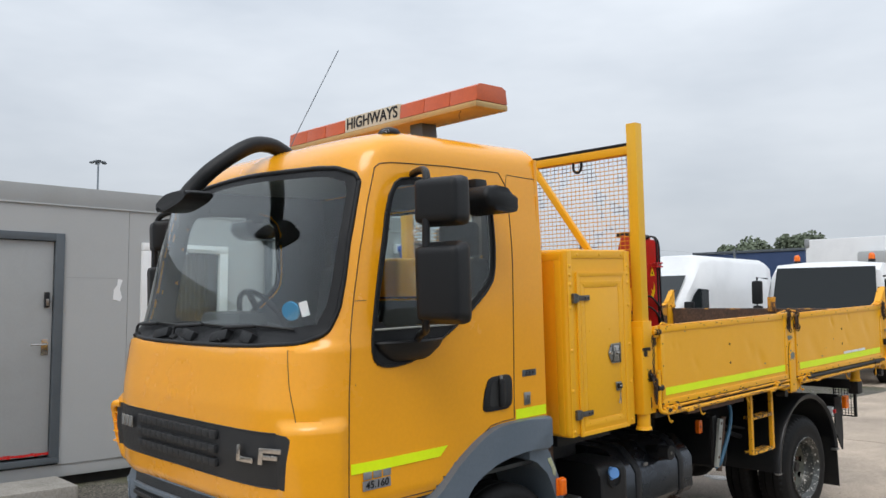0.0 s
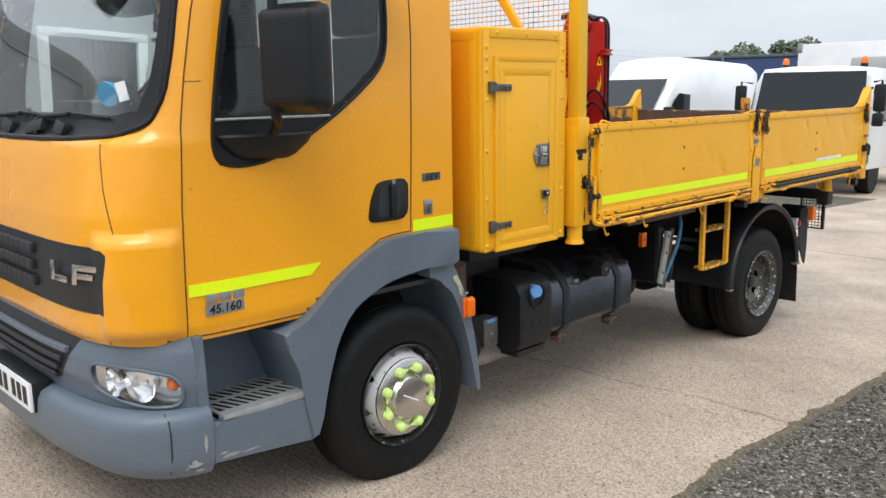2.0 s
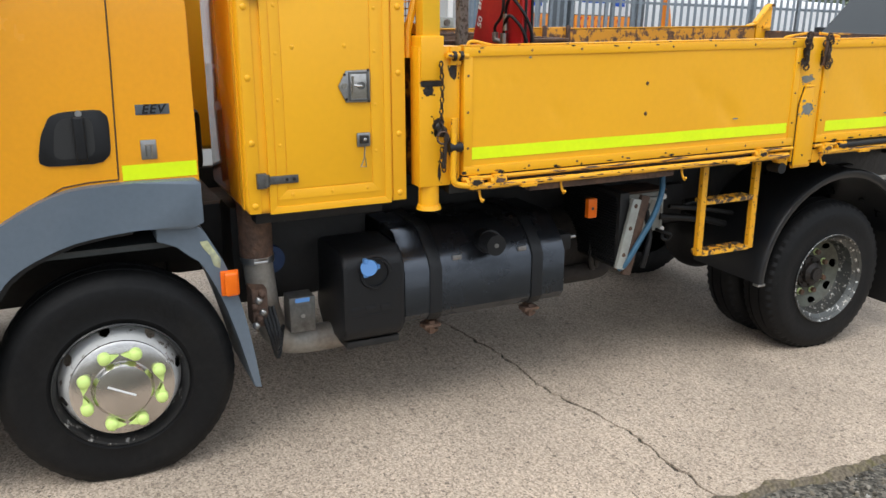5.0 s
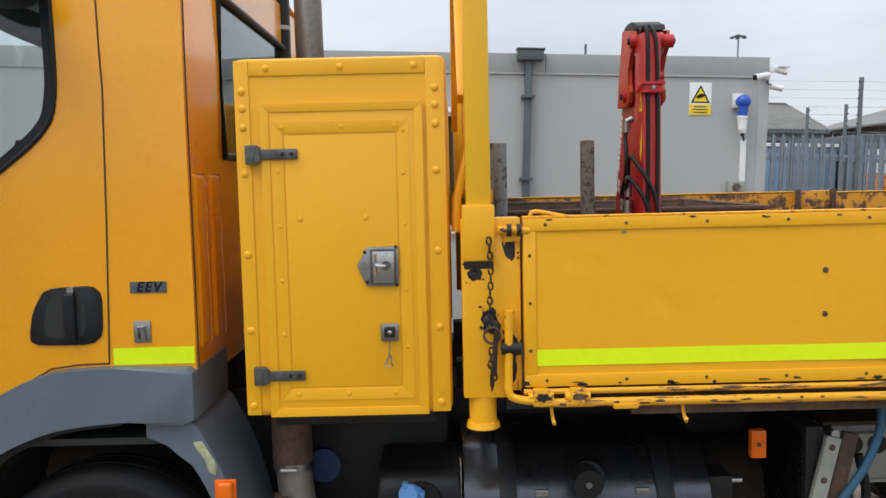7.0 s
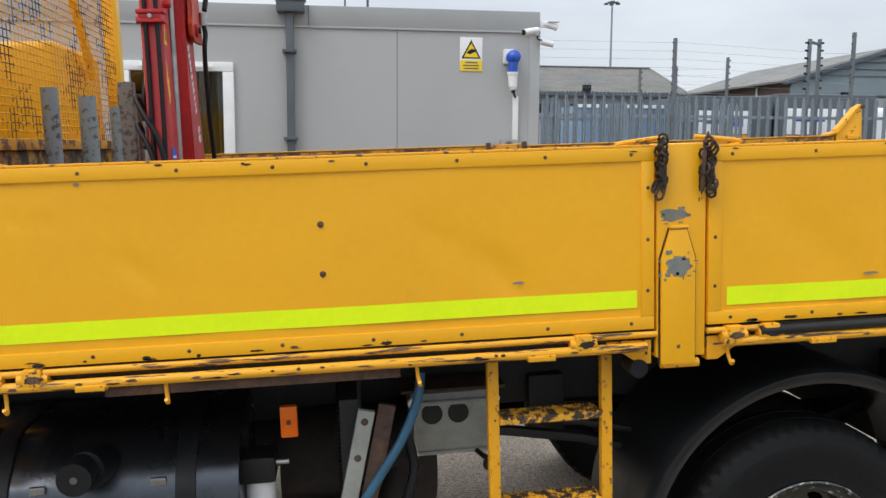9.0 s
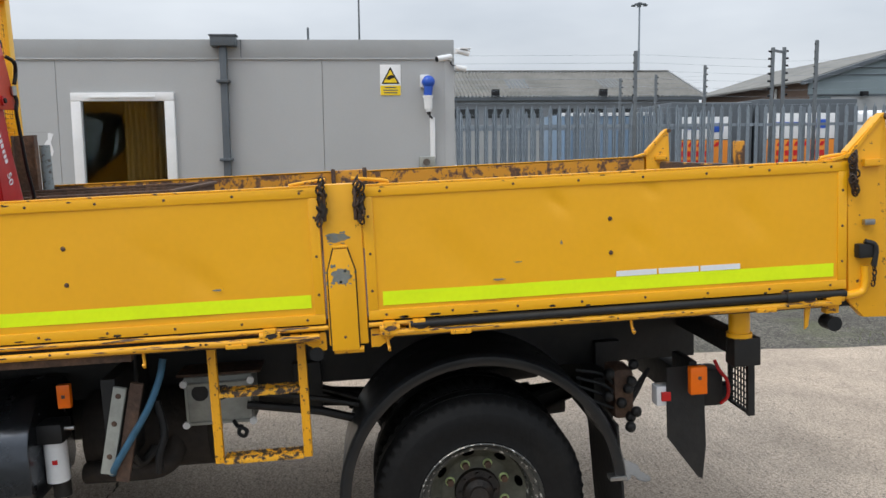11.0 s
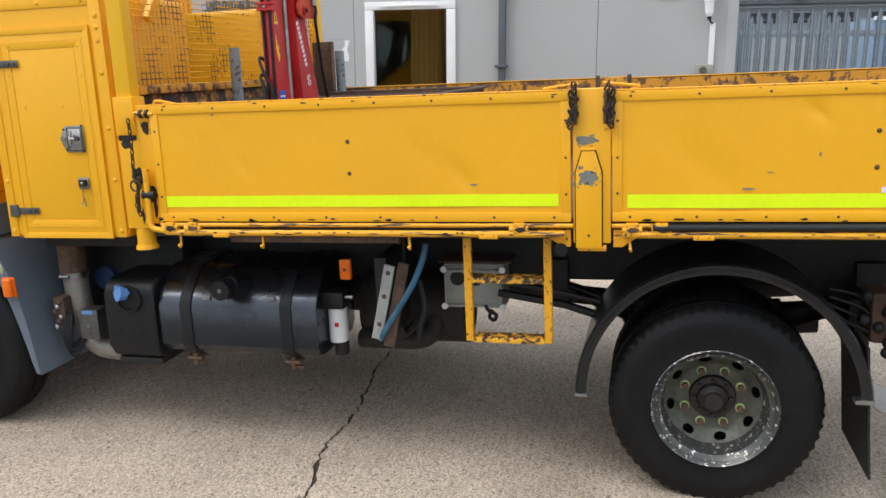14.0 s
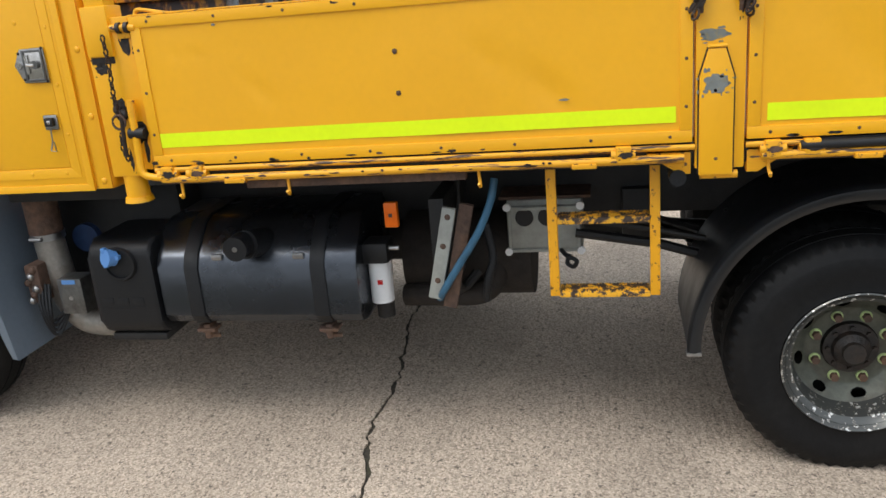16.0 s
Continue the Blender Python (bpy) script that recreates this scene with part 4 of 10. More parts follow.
def wire_post(x, y, h, label, side=1, size=1.0):
    """A slim post with a column of insulators on one side."""
    p = thing("electric_fence_post", label, "fence post", pose(x, y, 0), "electric fence posts")
    part("post", B(-0.026, 0.026, -0.027, 0.027, -0.03, h, bevel=0.005), M_POST, p)
    for i in range(7):
        z = h - 0.07 - i * 0.13
        bm = cyl(bmesh.new(), (0.0, side * 0.024, z), (0.0, side * (0.024 + 0.055 * size), z + 0.006), 0.018 * (0.5 + 0.5 * size), 8)
        part("insulator", bm, M_BLACK, p)
    return p


wire_post(-10.92, 7.58, 3.28, "tall slim steel post behind the cabin fence", -1, 0.35)
wire_post(-14.84, 10.41, 3.44, "slim post with small black insulators", 1, 0.7)
wp = wire_post(-11.70, 10.34, 3.43, "tall post with black insulators, bridged to its neighbour", -1)
part("cross_bar", box(bmesh.new(), -0.02, 0.02, 0.02, 0.44, 3.36, 3.40, m=Matrix.Rotation(radians(39), 4, "Z")), M_POST, wp)
wire_post(-11.99, 10.70, 3.47, "tall post with black insulators, close to its neighbour", 1)
wire_post(-11.62, 11.11, 3.55, "tall slim post at the fence corner", -1, 0.35)
wire_post(-15.5, 9.56, 3.30, "slim post on the second fence", 1, 0.6)
wire_post(-15.5, 8.75, 3.22, "slim post on the second fence", 1, 0.6)
wire_post(-10.75, 14.6, 3.4, "tall galvanised post on the long fence")
wire_post(-10.0, 21.4, 3.4, "tall galvanised post on the long fence")
bm = bmesh.new()
for i in range(7):
    z = 3.22 - i * 0.13
    for (xa, a), (xb, b) in (((-11.2, 3.0), (-10.92, 7.58)), ((-10.92, 7.58), (-11.70, 10.34)), ((-11.99, 10.70), (-10.75, 14.6)), ((-10.75, 14.6), (-10.0, 21.4)), ((-15.5, 4.0), (-15.5, 9.56)), ((-15.5, 9.56), (-14.84, 10.41))):
        cyl(bm, (xa, a, z), (xb, b, z - 0.01), 0.0018, 4)
tagged(link("trim_fence_wire", bm, M_GALV, None), "thin strands of electric fence wire", "wire", kind="structure")

# ---- buildings beyond the fence ----
shed = thing("warehouse", "long low warehouse with a corrugated fibre-cement roof", "building", pose(-51, 0, 0))
SE, SR, SD, SY = 5.10, 7.25, 6.4, 25.3
part("wall", B(0, 0.3, -12, SY - 0.3, 0, SE), M_SHEDWALL, shed)
part("gable_wall", prism(bmesh.new(), [(0.0, 0), (0.0, SE), (-SD, SR - 0.1), (-2 * SD, SE), (-2 * SD, 0)], SY - 0.6, SY - 0.3, axis="y"), M_SHEDWALL, shed)
bm = bmesh.new()
cols = []
for i in range(600):
    y = -12 + (SY + 12.0) * i / 599
    dz = 0.075 * math.sin(i * math.pi / 2)
    cols.append([bm.verts.new((0.5, y, SE - 0.05 + dz)), bm.verts.new((-SD, y, SR + dz)), bm.verts.new((-2 * SD - 0.5, y, SE - 0.05 + dz))])
for a, b in zip(cols, cols[1:]):
    for k in range(2):
        bm.faces.new((a[k], b[k], b[k + 1], a[k + 1]))
part("roof", bm, M_ROOFSHEET, shed, smooth=5)
part("ridge_cap", B(-SD - 0.25, -SD + 0.25, -12, SY, SR + 0.0, SR + 0.09, bevel=0.03), M_ROOFSHEET, shed)
part("verge", prism(bmesh.new(), [(0.55, SE - 0.12), (-SD, SR - 0.05), (-SD, SR + 0.10), (0.55, SE + 0.05)], SY, SY + 0.12, axis="y"), M_CABTRIM, shed)
for y in (6.5, 13.5, 20.0):
    m = pose(-2.9, y, SE + 0.99, 0, 18.4, 0)
    part("roof_light", box(bmesh.new(), -1.1, 1.1, -0.75, 0.75, -0.02, 0.05, m=m), M_DARKGREY, shed)
part("gutter", B(0.5, 0.72, -12, SY, SE - 0.3, SE - 0.1), M_DARKGREY, shed)
for k in range(17):
    part("window", B(0.28, 0.34, -10 + 2.1 * k, -8.6 + 2.1 * k, 3.72, 4.30), M_CARGLASS, shed)
part("lower_wall", B(0.30, 0.38, -12, SY - 0.3, 0, 3.3), M_CABTRIM, shed)
for y in (11.2, 18.2):
    fl = part("floodlight", B(0.5, 0.9, y, y + 0.5, SE - 0.05, SE + 0.4, bevel=0.04), M_BLACK, shed)

hall = thing("industrial_hall", "green-grey clad hall with a shallow gable roof and brown brick side", "building", pose(-47, 30.7, 0))
HW, HE, HA = 6.35, 5.75, 7.60
rise = (HA - HE) / HW
part("gable_wall", prism(bmesh.new(), [(0, 0), (0, HE), (HW, HA), (2 * HW, HE), (2 * HW, 0)], -0.3, 0.0), M_GABLE, hall)
for i in range(4):
    z = HE + 0.3 + i * 0.42
    w = (z - HE) / rise
    part("cladding_rib", B(0.0, 0.05, w + 0.3, 2 * HW - w - 0.3, z, z + 0.05), M_DARKGREY, hall)
part("fascia", B(0.0, 0.14, -0.3, 2 * HW + 0.3, HE - 0.85, HE + 0.05), M_GABLE, hall)
part("fascia_edge", B(0.0, 0.17, -0.3, 2 * HW + 0.3, HE - 0.93, HE - 0.85), M_DARKGREY, hall)
part("barge_board", prism(bmesh.new(), [(-0.7, HE - 0.28), (HW, HA), (2 * HW + 0.7, HE - 0.28), (2 * HW + 0.7, HE - 0.06), (HW, HA + 0.26), (-0.7, HE - 0.06)], -0.1, 0.4), M_DARKGREY, hall)
part("side_wall", B(-4.5, -0.3, 0, 0.3, 0, HE), M_BRICKFAR, hall)
part("side_cladding", B(-17, -4.5, 0.0, 0.3, 0, HE), M_BRICKFAR, hall)
part("downpipe", cyl(bmesh.new(), (-4.4, -0.1, 0), (-4.4, -0.1, HE - 0.2), 0.09, 10), M_WHITE, hall)
part("roof", prism(bmesh.new(), [(-0.7, HE - 0.13), (HW, HA + 0.16), (2 * HW + 0.7, HE - 0.13), (2 * HW + 0.7, HE + 0.0), (HW, HA + 0.3), (-0.7, HE + 0.0)], -17.5, -0.1), M_ROOFSHEET, hall)
part("back_wall", B(-17, -16.7, 0.3, 2 * HW, 0, HE), M_GABLE, hall)
part("roller_door", B(0.0, 0.08, 1.2, 11.2, 0, HE - 1.0), M_CABTRIM, hall)
for y in (3.0, 8.0):
    part("wall_lamp", B(0.14, 0.5, y, y + 0.4, HE - 1.0, HE - 0.7, bevel=0.05), M_BLACK, hall)


# ---- lighting masts ----
def light_mast(x, y, h, label):
    p = thing("lighting_mast", label, "lamp post", pose(x, y, 0), "lighting masts")
    part("pole", cyl(bmesh.new(), (0, 0, -0.1), (0, 0, h), 0.26, 10, 0.15), M_GALV, p)
    part("head_ring", cyl(bmesh.new(), (0, 0, h - 0.1), (0, 0, h + 0.25), 0.5, 10), M_DARKGREY, p)
    for i in range(5):
        a = 2 * math.pi * i / 5 + 0.4
        c = Vector((1.15 * math.cos(a), 1.15 * math.sin(a), h - 0.15))
        part("floodlight", B(c.x - 0.33, c.x + 0.33, c.y - 0.33, c.y + 0.33, c.z - 0.2, c.z + 0.12, bevel=0.06), M_DARKGREY, p)
    return p


light_mast(-150, 54.0, 28.0, "tall floodlight mast far beyond the cabin")


# ---- vehicles parked round the yard ----
def wheel(parent, c, r, w, name="wheel"):
    bm = lathe(bmesh.new(), [(-w / 2, r * 0.62), (-w / 2, r * 0.95), (-w / 2 + 0.03, r), (w / 2 - 0.03, r), (w / 2, r * 0.95), (w / 2, r * 0.62)], c, 28)
    wh = part(name, bm, M_TYRE, parent)
    bm = lathe(bmesh.new(), [(-w * 0.42, 0.0), (-w * 0.42, r * 0.62), (w * 0.42, r * 0.62), (w * 0.40, r * 0.2), (w * 0.45, 0.0)], c, 24)
    part("rim", bm, M_ZINC, wh)


def loft_body(sections, sub=1):
    """A closed body from (y, half width, [(x factor, z), ...]) sections, mirrored in x."""
    bm = bmesh.new()
    rings = []
    for y, hw, prof in sections:
        ring = [bm.verts.new((hw * f, y, z)) for f, z in prof] + [bm.verts.new((-hw * f, y, z)) for f, z in prof[::-1]]
        rings.append(ring)
    for a, b in zip(rings, rings[1:]):
        n = len(a)
        for k in range(n):
            bm.faces.new((a[k], a[(k + 1) % n], b[(k + 1) % n], b[k]))
    bm.faces.new(rings[0][::-1])
    bm.faces.new(rings[-1])
    return bm


def panel_van(m, label, height=2.55):
    v = thing("panel_van", label, "van", m, "parked vans")
    h = height
    prof = lambda zt, zb=0.35, t=0.86: [(0.93, zb), (1.0, zb + 0.25), (1.0, zb + 0.75), (0.985, (zt + zb) * 0.62), (t + 0.06, zt - 0.16), (t - 0.08, zt - 0.02), (0.35, zt + 0.03)]
    sec = [(-2.75, 0.80, prof(0.95)), (-2.70, 0.92, prof(1.12)), (-2.35, 0.97, prof(1.28)), (-1.95, 0.985, prof(1.42)), (-1.55, 0.99, prof(1.85)), (-1.1, 0.99, prof(2.3)),
           (-0.7, 0.99, prof(h - 0.06)), (-0.2, 0.99, prof(h)), (2.4, 0.99, prof(h)), (2.75, 0.985, prof(h - 0.08)), (2.8, 0.95, prof(h - 0.2))]
    part("body", loft_body(sec), M_WHITE, v, smooth=40)
    bm = bmesh.new()
    q = [bm.verts.new(p) for p in ((-0.86, -1.935, 1.44), (0.86, -1.935, 1.44), (0.78, -1.13, 2.28), (-0.78, -1.13, 2.28))]
    bm.faces.new(q)
    bmesh.ops.translate(bm, verts=bm.verts, vec=(0, -0.035, 0.035))
    thick(bm, 0.01)
    part("windscreen", bm, M_CARGLASS, v, "dark windscreen")
    for s in (-1, 1):
        bm = prism(bmesh.new(), [(-1.55, 1.42), (-0.55, 1.42), (-0.55, 2.0), (-1.0, 2.02), (-1.2, 1.85)], s * 0.985, s * 1.005)
        part("side_window", bm, M_CARGLASS, v)
        part("mirror", B(s * 1.0, s * 1.2, -1.65, -1.5, 1.4, 1.72, bevel=0.04), M_BLACK, v)
        for y in (-1.85, 1.75):
            wheel(v, (s * 0.86, y, 0.34), 0.34, 0.22)
        part("headlight", B(s * 0.62, s * 0.9, -2.74, -2.5, 0.85, 1.1, bevel=0.05), M_BOXGREY, v)
        part("side_trim", B(s * 0.985, s * 1.01, -1.4, 1.3, 0.62, 0.78, bevel=0.01), M_BLACK, v)
    part("bumper", B(-0.9, 0.9, -2.84, -2.6, 0.32, 0.62, bevel=0.06), M_BLACK, v)
    part("grille", B(-0.55, 0.55, -2.80, -2.68, 0.7, 0.95, bevel=0.03), M_BLACK, v)
    return v


panel_van(pose(-8.17, 15.25, 0, 0, 0, 0), "white high-roof panel van parked behind the truck, nose to the camera", 2.82)


def cab_truck(m, label, paint=None, beacons=True):
    v = thing("white_lorry", label, "lorry", m, "parked lorries")
    paint = paint or M_WHITE
    prof = lambda zt, zb=0.55: [(0.97, zb), (1.0, zb + 0.3), (1.0, 1.75), (0.97, zt - 0.25), (0.9, zt - 0.05), (0.4, zt)]
    part("cab", loft_body([(-1.1, 1.1, prof(1.6)), (-1.05, 1.18, prof(1.75)), (-0.85, 1.2, prof(2.55)), (-0.6, 1.2, prof(2.72)), (0.7, 1.2, prof(2.74)), (0.8, 1.16, prof(2.65))]), paint, v, smooth=40)
    bm = bmesh.new()
    q = [bm.verts.new(p) for p in ((-1.06, -1.1, 1.55), (1.08, -1.1, 1.55), (1.02, -0.90, 2.58), (-0.98, -0.90, 2.58))]
    bm.faces.new(q)
    bmesh.ops.translate(bm, verts=bm.verts, vec=(0, -0.03, 0.0))
    thick(bm, 0.02)
    part("windscreen", bm, M_CARGLASS, v)
    bm = bmesh.new()
    q = [bm.verts.new(p) for p in ((-1.02, -1.05, 1.55), (1.04, -1.05, 1.55), (0.98, -0.85, 2.56), (-0.95, -0.85, 2.56))]
    bm.faces.new(q)
    part("cab_interior", bm, M_INTERIOR, v)
    part("grille", B(-0.8, 0.8, -1.2, -1.08, 0.95, 1.35, bevel=0.03), M_BLACK, v)
    part("bumper", B(-1.18, 1.18, -1.28, -1.0, 0.4, 0.85, bevel=0.06), M_GREY, v)
    for s in (-1, 1):
        part("mirror", B(s * 1.24, s * 1.46, -1.25, -1.1, 1.75, 2.3, bevel=0.05), M_BLACK, v)
        part("mirror", B(s * 1.24, s * 1.44, -1.25, -1.1, 1.45, 1.72, bevel=0.05), M_BLACK, v)
        part("mirror_arm", tube(bmesh.new(), [(s * 1.18, -1.0, 2.35), (s * 1.36, -1.15, 2.38), (s * 1.36, -1.17, 1.5)], 0.02), M_BLACK, v)
        part("door_window", prism(bmesh.new(), [(-0.8, 1.55), (0.2, 1.55), (0.2, 2.3), (-0.65, 2.3)], s * 1.19, s * 1.215), M_CARGLASS, v)
        for y in (-0.2, 3.6):
            wheel(v, (s * 1.0, y, 0.45), 0.45, 0.28)
        if beacons:
            bc = part("beacon", lathe(bmesh.new(), [(2.78, 0.068), (2.86, 0.066), (2.905, 0.052), (2.925, 0.026), (2.93, 0.0)], (s * 0.78, -0.2, 0), 16, axis="z"), M_AMBER, v, "amber dome beacon", smooth=50)
            part("beacon_base", cyl(bmesh.new(), (s * 0.78, -0.2, 2.70), (s * 0.78, -0.2, 2.78), 0.075, 16), M_BLACK, bc)
    part("chassis", B(-0.45, 0.45, 0.6, 5.0, 0.6, 0.85), M_CHASSIS, v)
    part("body_box", B(-1.2, 1.2, 1.0, 5.2, 0.95, 2.3, bevel=0.03), paint, v)
    return v


cab_truck(pose(-4.87, 16.2, 0, 0, 0, 6) @ Matrix.Diagonal((1, 1, 0.95, 1)), "white lorry cab with amber roof beacons, facing the camera")
trailer = thing("curtain_trailer", "dark blue curtain-sided trailer far across the yard", "trailer", pose(-13.7, 31.5, 0, 0, 0, 4))
part("curtain", B(-3.4, 1.5, 0, 2.6, 1.1, 3.94, bevel=0.04), M_BLUECURT, trailer)
part("roof_rail", B(-3.45, 1.55, -0.05, 2.65, 3.94, 4.05, bevel=0.02), M_DARKGREY, trailer)
part("chassis", B(-3.3, 1.4, 0.4, 2.2, 0.7, 1.1), M_CHASSIS, trailer)
for x in (-2.6, 1.0):
    wheel(trailer, (x, 0.5, 0.5), 0.5, 0.3)
lorry = thing("box_lorry", "tall white box lorry behind the other vehicles", "lorry", pose(-9.2, 28.2, 0), "parked lorries")
part("box_body", B(-1.5, 3.6, 0, 7, 1.0, 4.1, bevel=0.05), M_WHITE, lorry)
part("corner_cap", B(-1.53, -1.35, -0.03, 0.1, 3.8, 4.13, bevel=0.03), M_ZINC, lorry)
part("roof_pod", B(0.6, 3.2, -0.8, 0, 2.9, 3.55, bevel=0.15), M_CABIN, lorry)
part("chassis", B(-0.5, 2.6, 0.2, 7, 0.55, 1.0), M_CHASSIS, lorry)
for x in (-1.2, 3.2):
    wheel(lorry, (x, 1.2, 0.5), 0.5, 0.3)

# vehicles glimpsed through the palisades
def works_lorry(m, label, width, top):
    """The tail of a works lorry: dark frame, white panel with a blue mark, and a chevron board."""
    v = thing("highway_truck", label, "lorry", m, "works lorries behind the fence")
    h = width / 2
    part("body", B(-2.6, 0.0, -h, h, 1.0, top, bevel=0.04), M_DARKGREY, v)
    part("rear_panel", B(0.002, 0.05, -h + 0.12, h - 0.5, 1.86, top - 0.32, bevel=0.01), M_WHITE, v)
    part("blue_emblem", B(0.052, 0.062, h - 1.0, h - 0.7, top - 0.66, top - 0.46, bevel=0.004), M_PLUGBLUE, v)
    part("blue_emblem", B(0.052, 0.062, -h + 0.3, h - 1.25, top - 0.60, top - 0.52, bevel=0.004), M_PLUGBLUE, v)
    part("warning_board", B(0.002, 0.06, -h + 0.12, h - 0.5, 1.0, 1.84, bevel=0.01), M_ORANGE, v)
    n = int((width - 0.7) / 0.2)
    for k in range(n):
        y = -h + 0.18 + k * 0.2
        part("chevron", prism(bmesh.new(), [(y, 1.70), (y + 0.09, 1.70), (y + 0.15, 1.80), (y + 0.06, 1.80)], 0.06, 0.066), M_REDLENS, v)
        for z in (1.28, 1.48):
            if k % 5 != 4:
                part("lettering_bar", B(0.06, 0.066, y, y + 0.13, z, z + 0.12), M_REDLENS, v)
    part("bumper", B(0.0, 0.2, -h, h, 0.35, 0.85, bevel=0.02), M_ORANGE, v)
    part("tail_lamp", B(0.2, 0.23, h - 0.55, h - 0.2, 0.5, 0.64, bevel=0.01), M_REDLENS, v)
    part("chassis", B(-2.5, 0.0, -h + 0.2, h - 0.2, 0.3, 1.0), M_CHASSIS, v)
    for y in (-h + 0.35, h - 0.3):
        wheel(v, (-0.6, y, 0.42), 0.42, 0.3)


works_lorry(pose(-15.4, 13.1, 0), "white works lorry with an orange chevron board behind the fence", 2.3, 2.75)
works_lorry(pose(-15.4, 10.83, 0), "smaller white works lorry parked behind the fence", 1.9, 2.68)
bv2 = thing("flatbed_trailer", "dark flatbed trailer with an orange arm behind the fence", "trailer", pose(-15.2, 15.3, 0), "vehicles behind the fence")
part("bed", B(-1, 1, -0.8, 6, 0.55, 1.25, bevel=0.03), M_CHASSIS, bv2)
part("rail", B(0.9, 1.02, -0.8, 6, 1.25, 1.4), M_RUST, bv2)
part("tail_lamp", B(1.02, 1.06, 1.3, 1.5, 1.28, 1.46, bevel=0.01), M_REDLENS, bv2)
for y in (0.8, 2.0, 4.6):
    wheel(bv2, (0.75, y, 0.42), 0.42, 0.3)
    wheel(bv2, (-0.75, y, 0.42), 0.42, 0.3)
part("tilt", B(-2.6, -1.4, -0.25, 8, 0.9, 2.55, bevel=0.3, seg=4), M_WHITE, bv2)
part("orange_arm", prism(bmesh.new(), [(-0.95, 1.25), (-0.45, 1.25), (-0.50, 1.40), (-0.62, 1.45), (-0.72, 2.05), (-0.80, 2.30), (-0.88, 2.30), (-0.82, 1.55), (-0.95, 1.50)], 0.2, 0.4, 0.02), M_ORANGE, bv2)
for x, y in ((-14.6, 7.9), (-14.6, 4.9)):
    g = thing("parked_car", "low white car parked behind the palisade fence", "car", pose(x, y, 0), "vehicles behind the fence")
    part("body", B(-0.85, 0.85, -1.3, 1.3, 0.32, 0.95, bevel=0.12, seg=3), M_WHITE, g)
    part("roof", B(-0.72, 0.72, -1.0, 1.0, 0.95, 1.36, bevel=0.14, seg=3), M_WHITE, g)
    part("side_window", B(0.70, 0.735, -0.8, 0.8, 1.02, 1.25, bevel=0.01), M_CARGLASS, g)
    for yy in (-0.8, 0.8):
        wheel(g, (0.75, yy, 0.31), 0.31, 0.2)
bin_ = thing("blue_container", "faded blue steel container with a pale top edge behind the fence", "container", pose(-17.4, 8.5, 0), "vehicles behind the fence")
part("body", B(-1.2, 1.2, -0.9, 1.25, 0.12, 2.48, bevel=0.02), M_CONTBLUE, bin_)
for k in range(7):
    part("rib", B(1.2, 1.235, -0.8 + 0.28 * k, -0.68 + 0.28 * k, 0.3, 2.40), M_CONTBLUE, bin_)
part("top_rail", B(1.2, 1.26, -0.9, 1.25, 2.43, 2.50), M_UPVC, bin_)
for y in (-0.7, 1.0):
    part("skid", B(-1.1, 1.1, y, y + 0.12, 0.0, 0.12), M_CHASSIS, bin_)


# ---- trees on the skyline ----
def tree(x, y, h, spread, seed, label):
    rnd = random.Random(seed)
    t = thing("tree", label, "tree", pose(x, y, 0), "far trees")
    bm = cyl(bmesh.new(), (0, 0, -0.2), (0, 0, h * 0.55), h * 0.035, 8, h * 0.018)
    for i in range(7):
        a = rnd.uniform(0, 6.28)
        z0 = h * rnd.uniform(0.25, 0.5)
        cyl(bm, (0, 0, z0), (spread * 0.6 * math.cos(a), spread * 0.6 * math.sin(a), z0 + h * 0.25), h * 0.014, 6, h * 0.005)
    part("trunk", bm, M_BARK, t)
    bm = bmesh.new()
    lobes = [(rnd.uniform(-1, 1) * spread * 0.7, rnd.uniform(-1, 1) * spread * 0.7, h * rnd.uniform(0.42, 0.86), spread * rnd.uniform(0.28, 0.5)) for _ in range(18)]
    for k in range(14000):
        lx, ly, lz, lr = rnd.choice(lobes)
        d = Vector((rnd.gauss(0, 1), rnd.gauss(0, 1), rnd.gauss(0, 0.8))).normalized() * lr * rnd.uniform(0.35, 1.0)
        c = Vector((lx, ly, lz)) + d
        s = h * rnd.uniform(0.013, 0.026)
        u = Vector((rnd.gauss(0, 1), rnd.gauss(0, 1), rnd.gauss(0, 1))).normalized()
        w = u.orthogonal().normalized() * s
        u = u * s
        bm.faces.new([bm.verts.new(c + p) for p in (u, w, -u, -w)])
    part("crown", bm, M_LEAF, t, smooth=None)


for i, (x, y, h, sp) in enumerate(((-38.5, 79, 9.4, 3.6), (-34.5, 80, 9.8, 3.4), (-12.5, 86, 11.5, 6), (-7, 87, 11.8, 6), (-1, 88, 11.5, 6), (-57, 70, 7.0, 4.5), (-54, 71, 6.2, 4))):
    tree(x, y, h * 0.90, sp, 50 + i, "leafy broadleaf tree on the skyline beyond the yard")

# ==== the tipper truck, built in its own frame: it sits 2.2 degrees nose down ====
truck = thing("tipper_truck", "orange and yellow dropside tipper truck with a grey bumper", "truck", pose(0, 0, 0.047, 2.2, 0, 0))
MID = -1.07

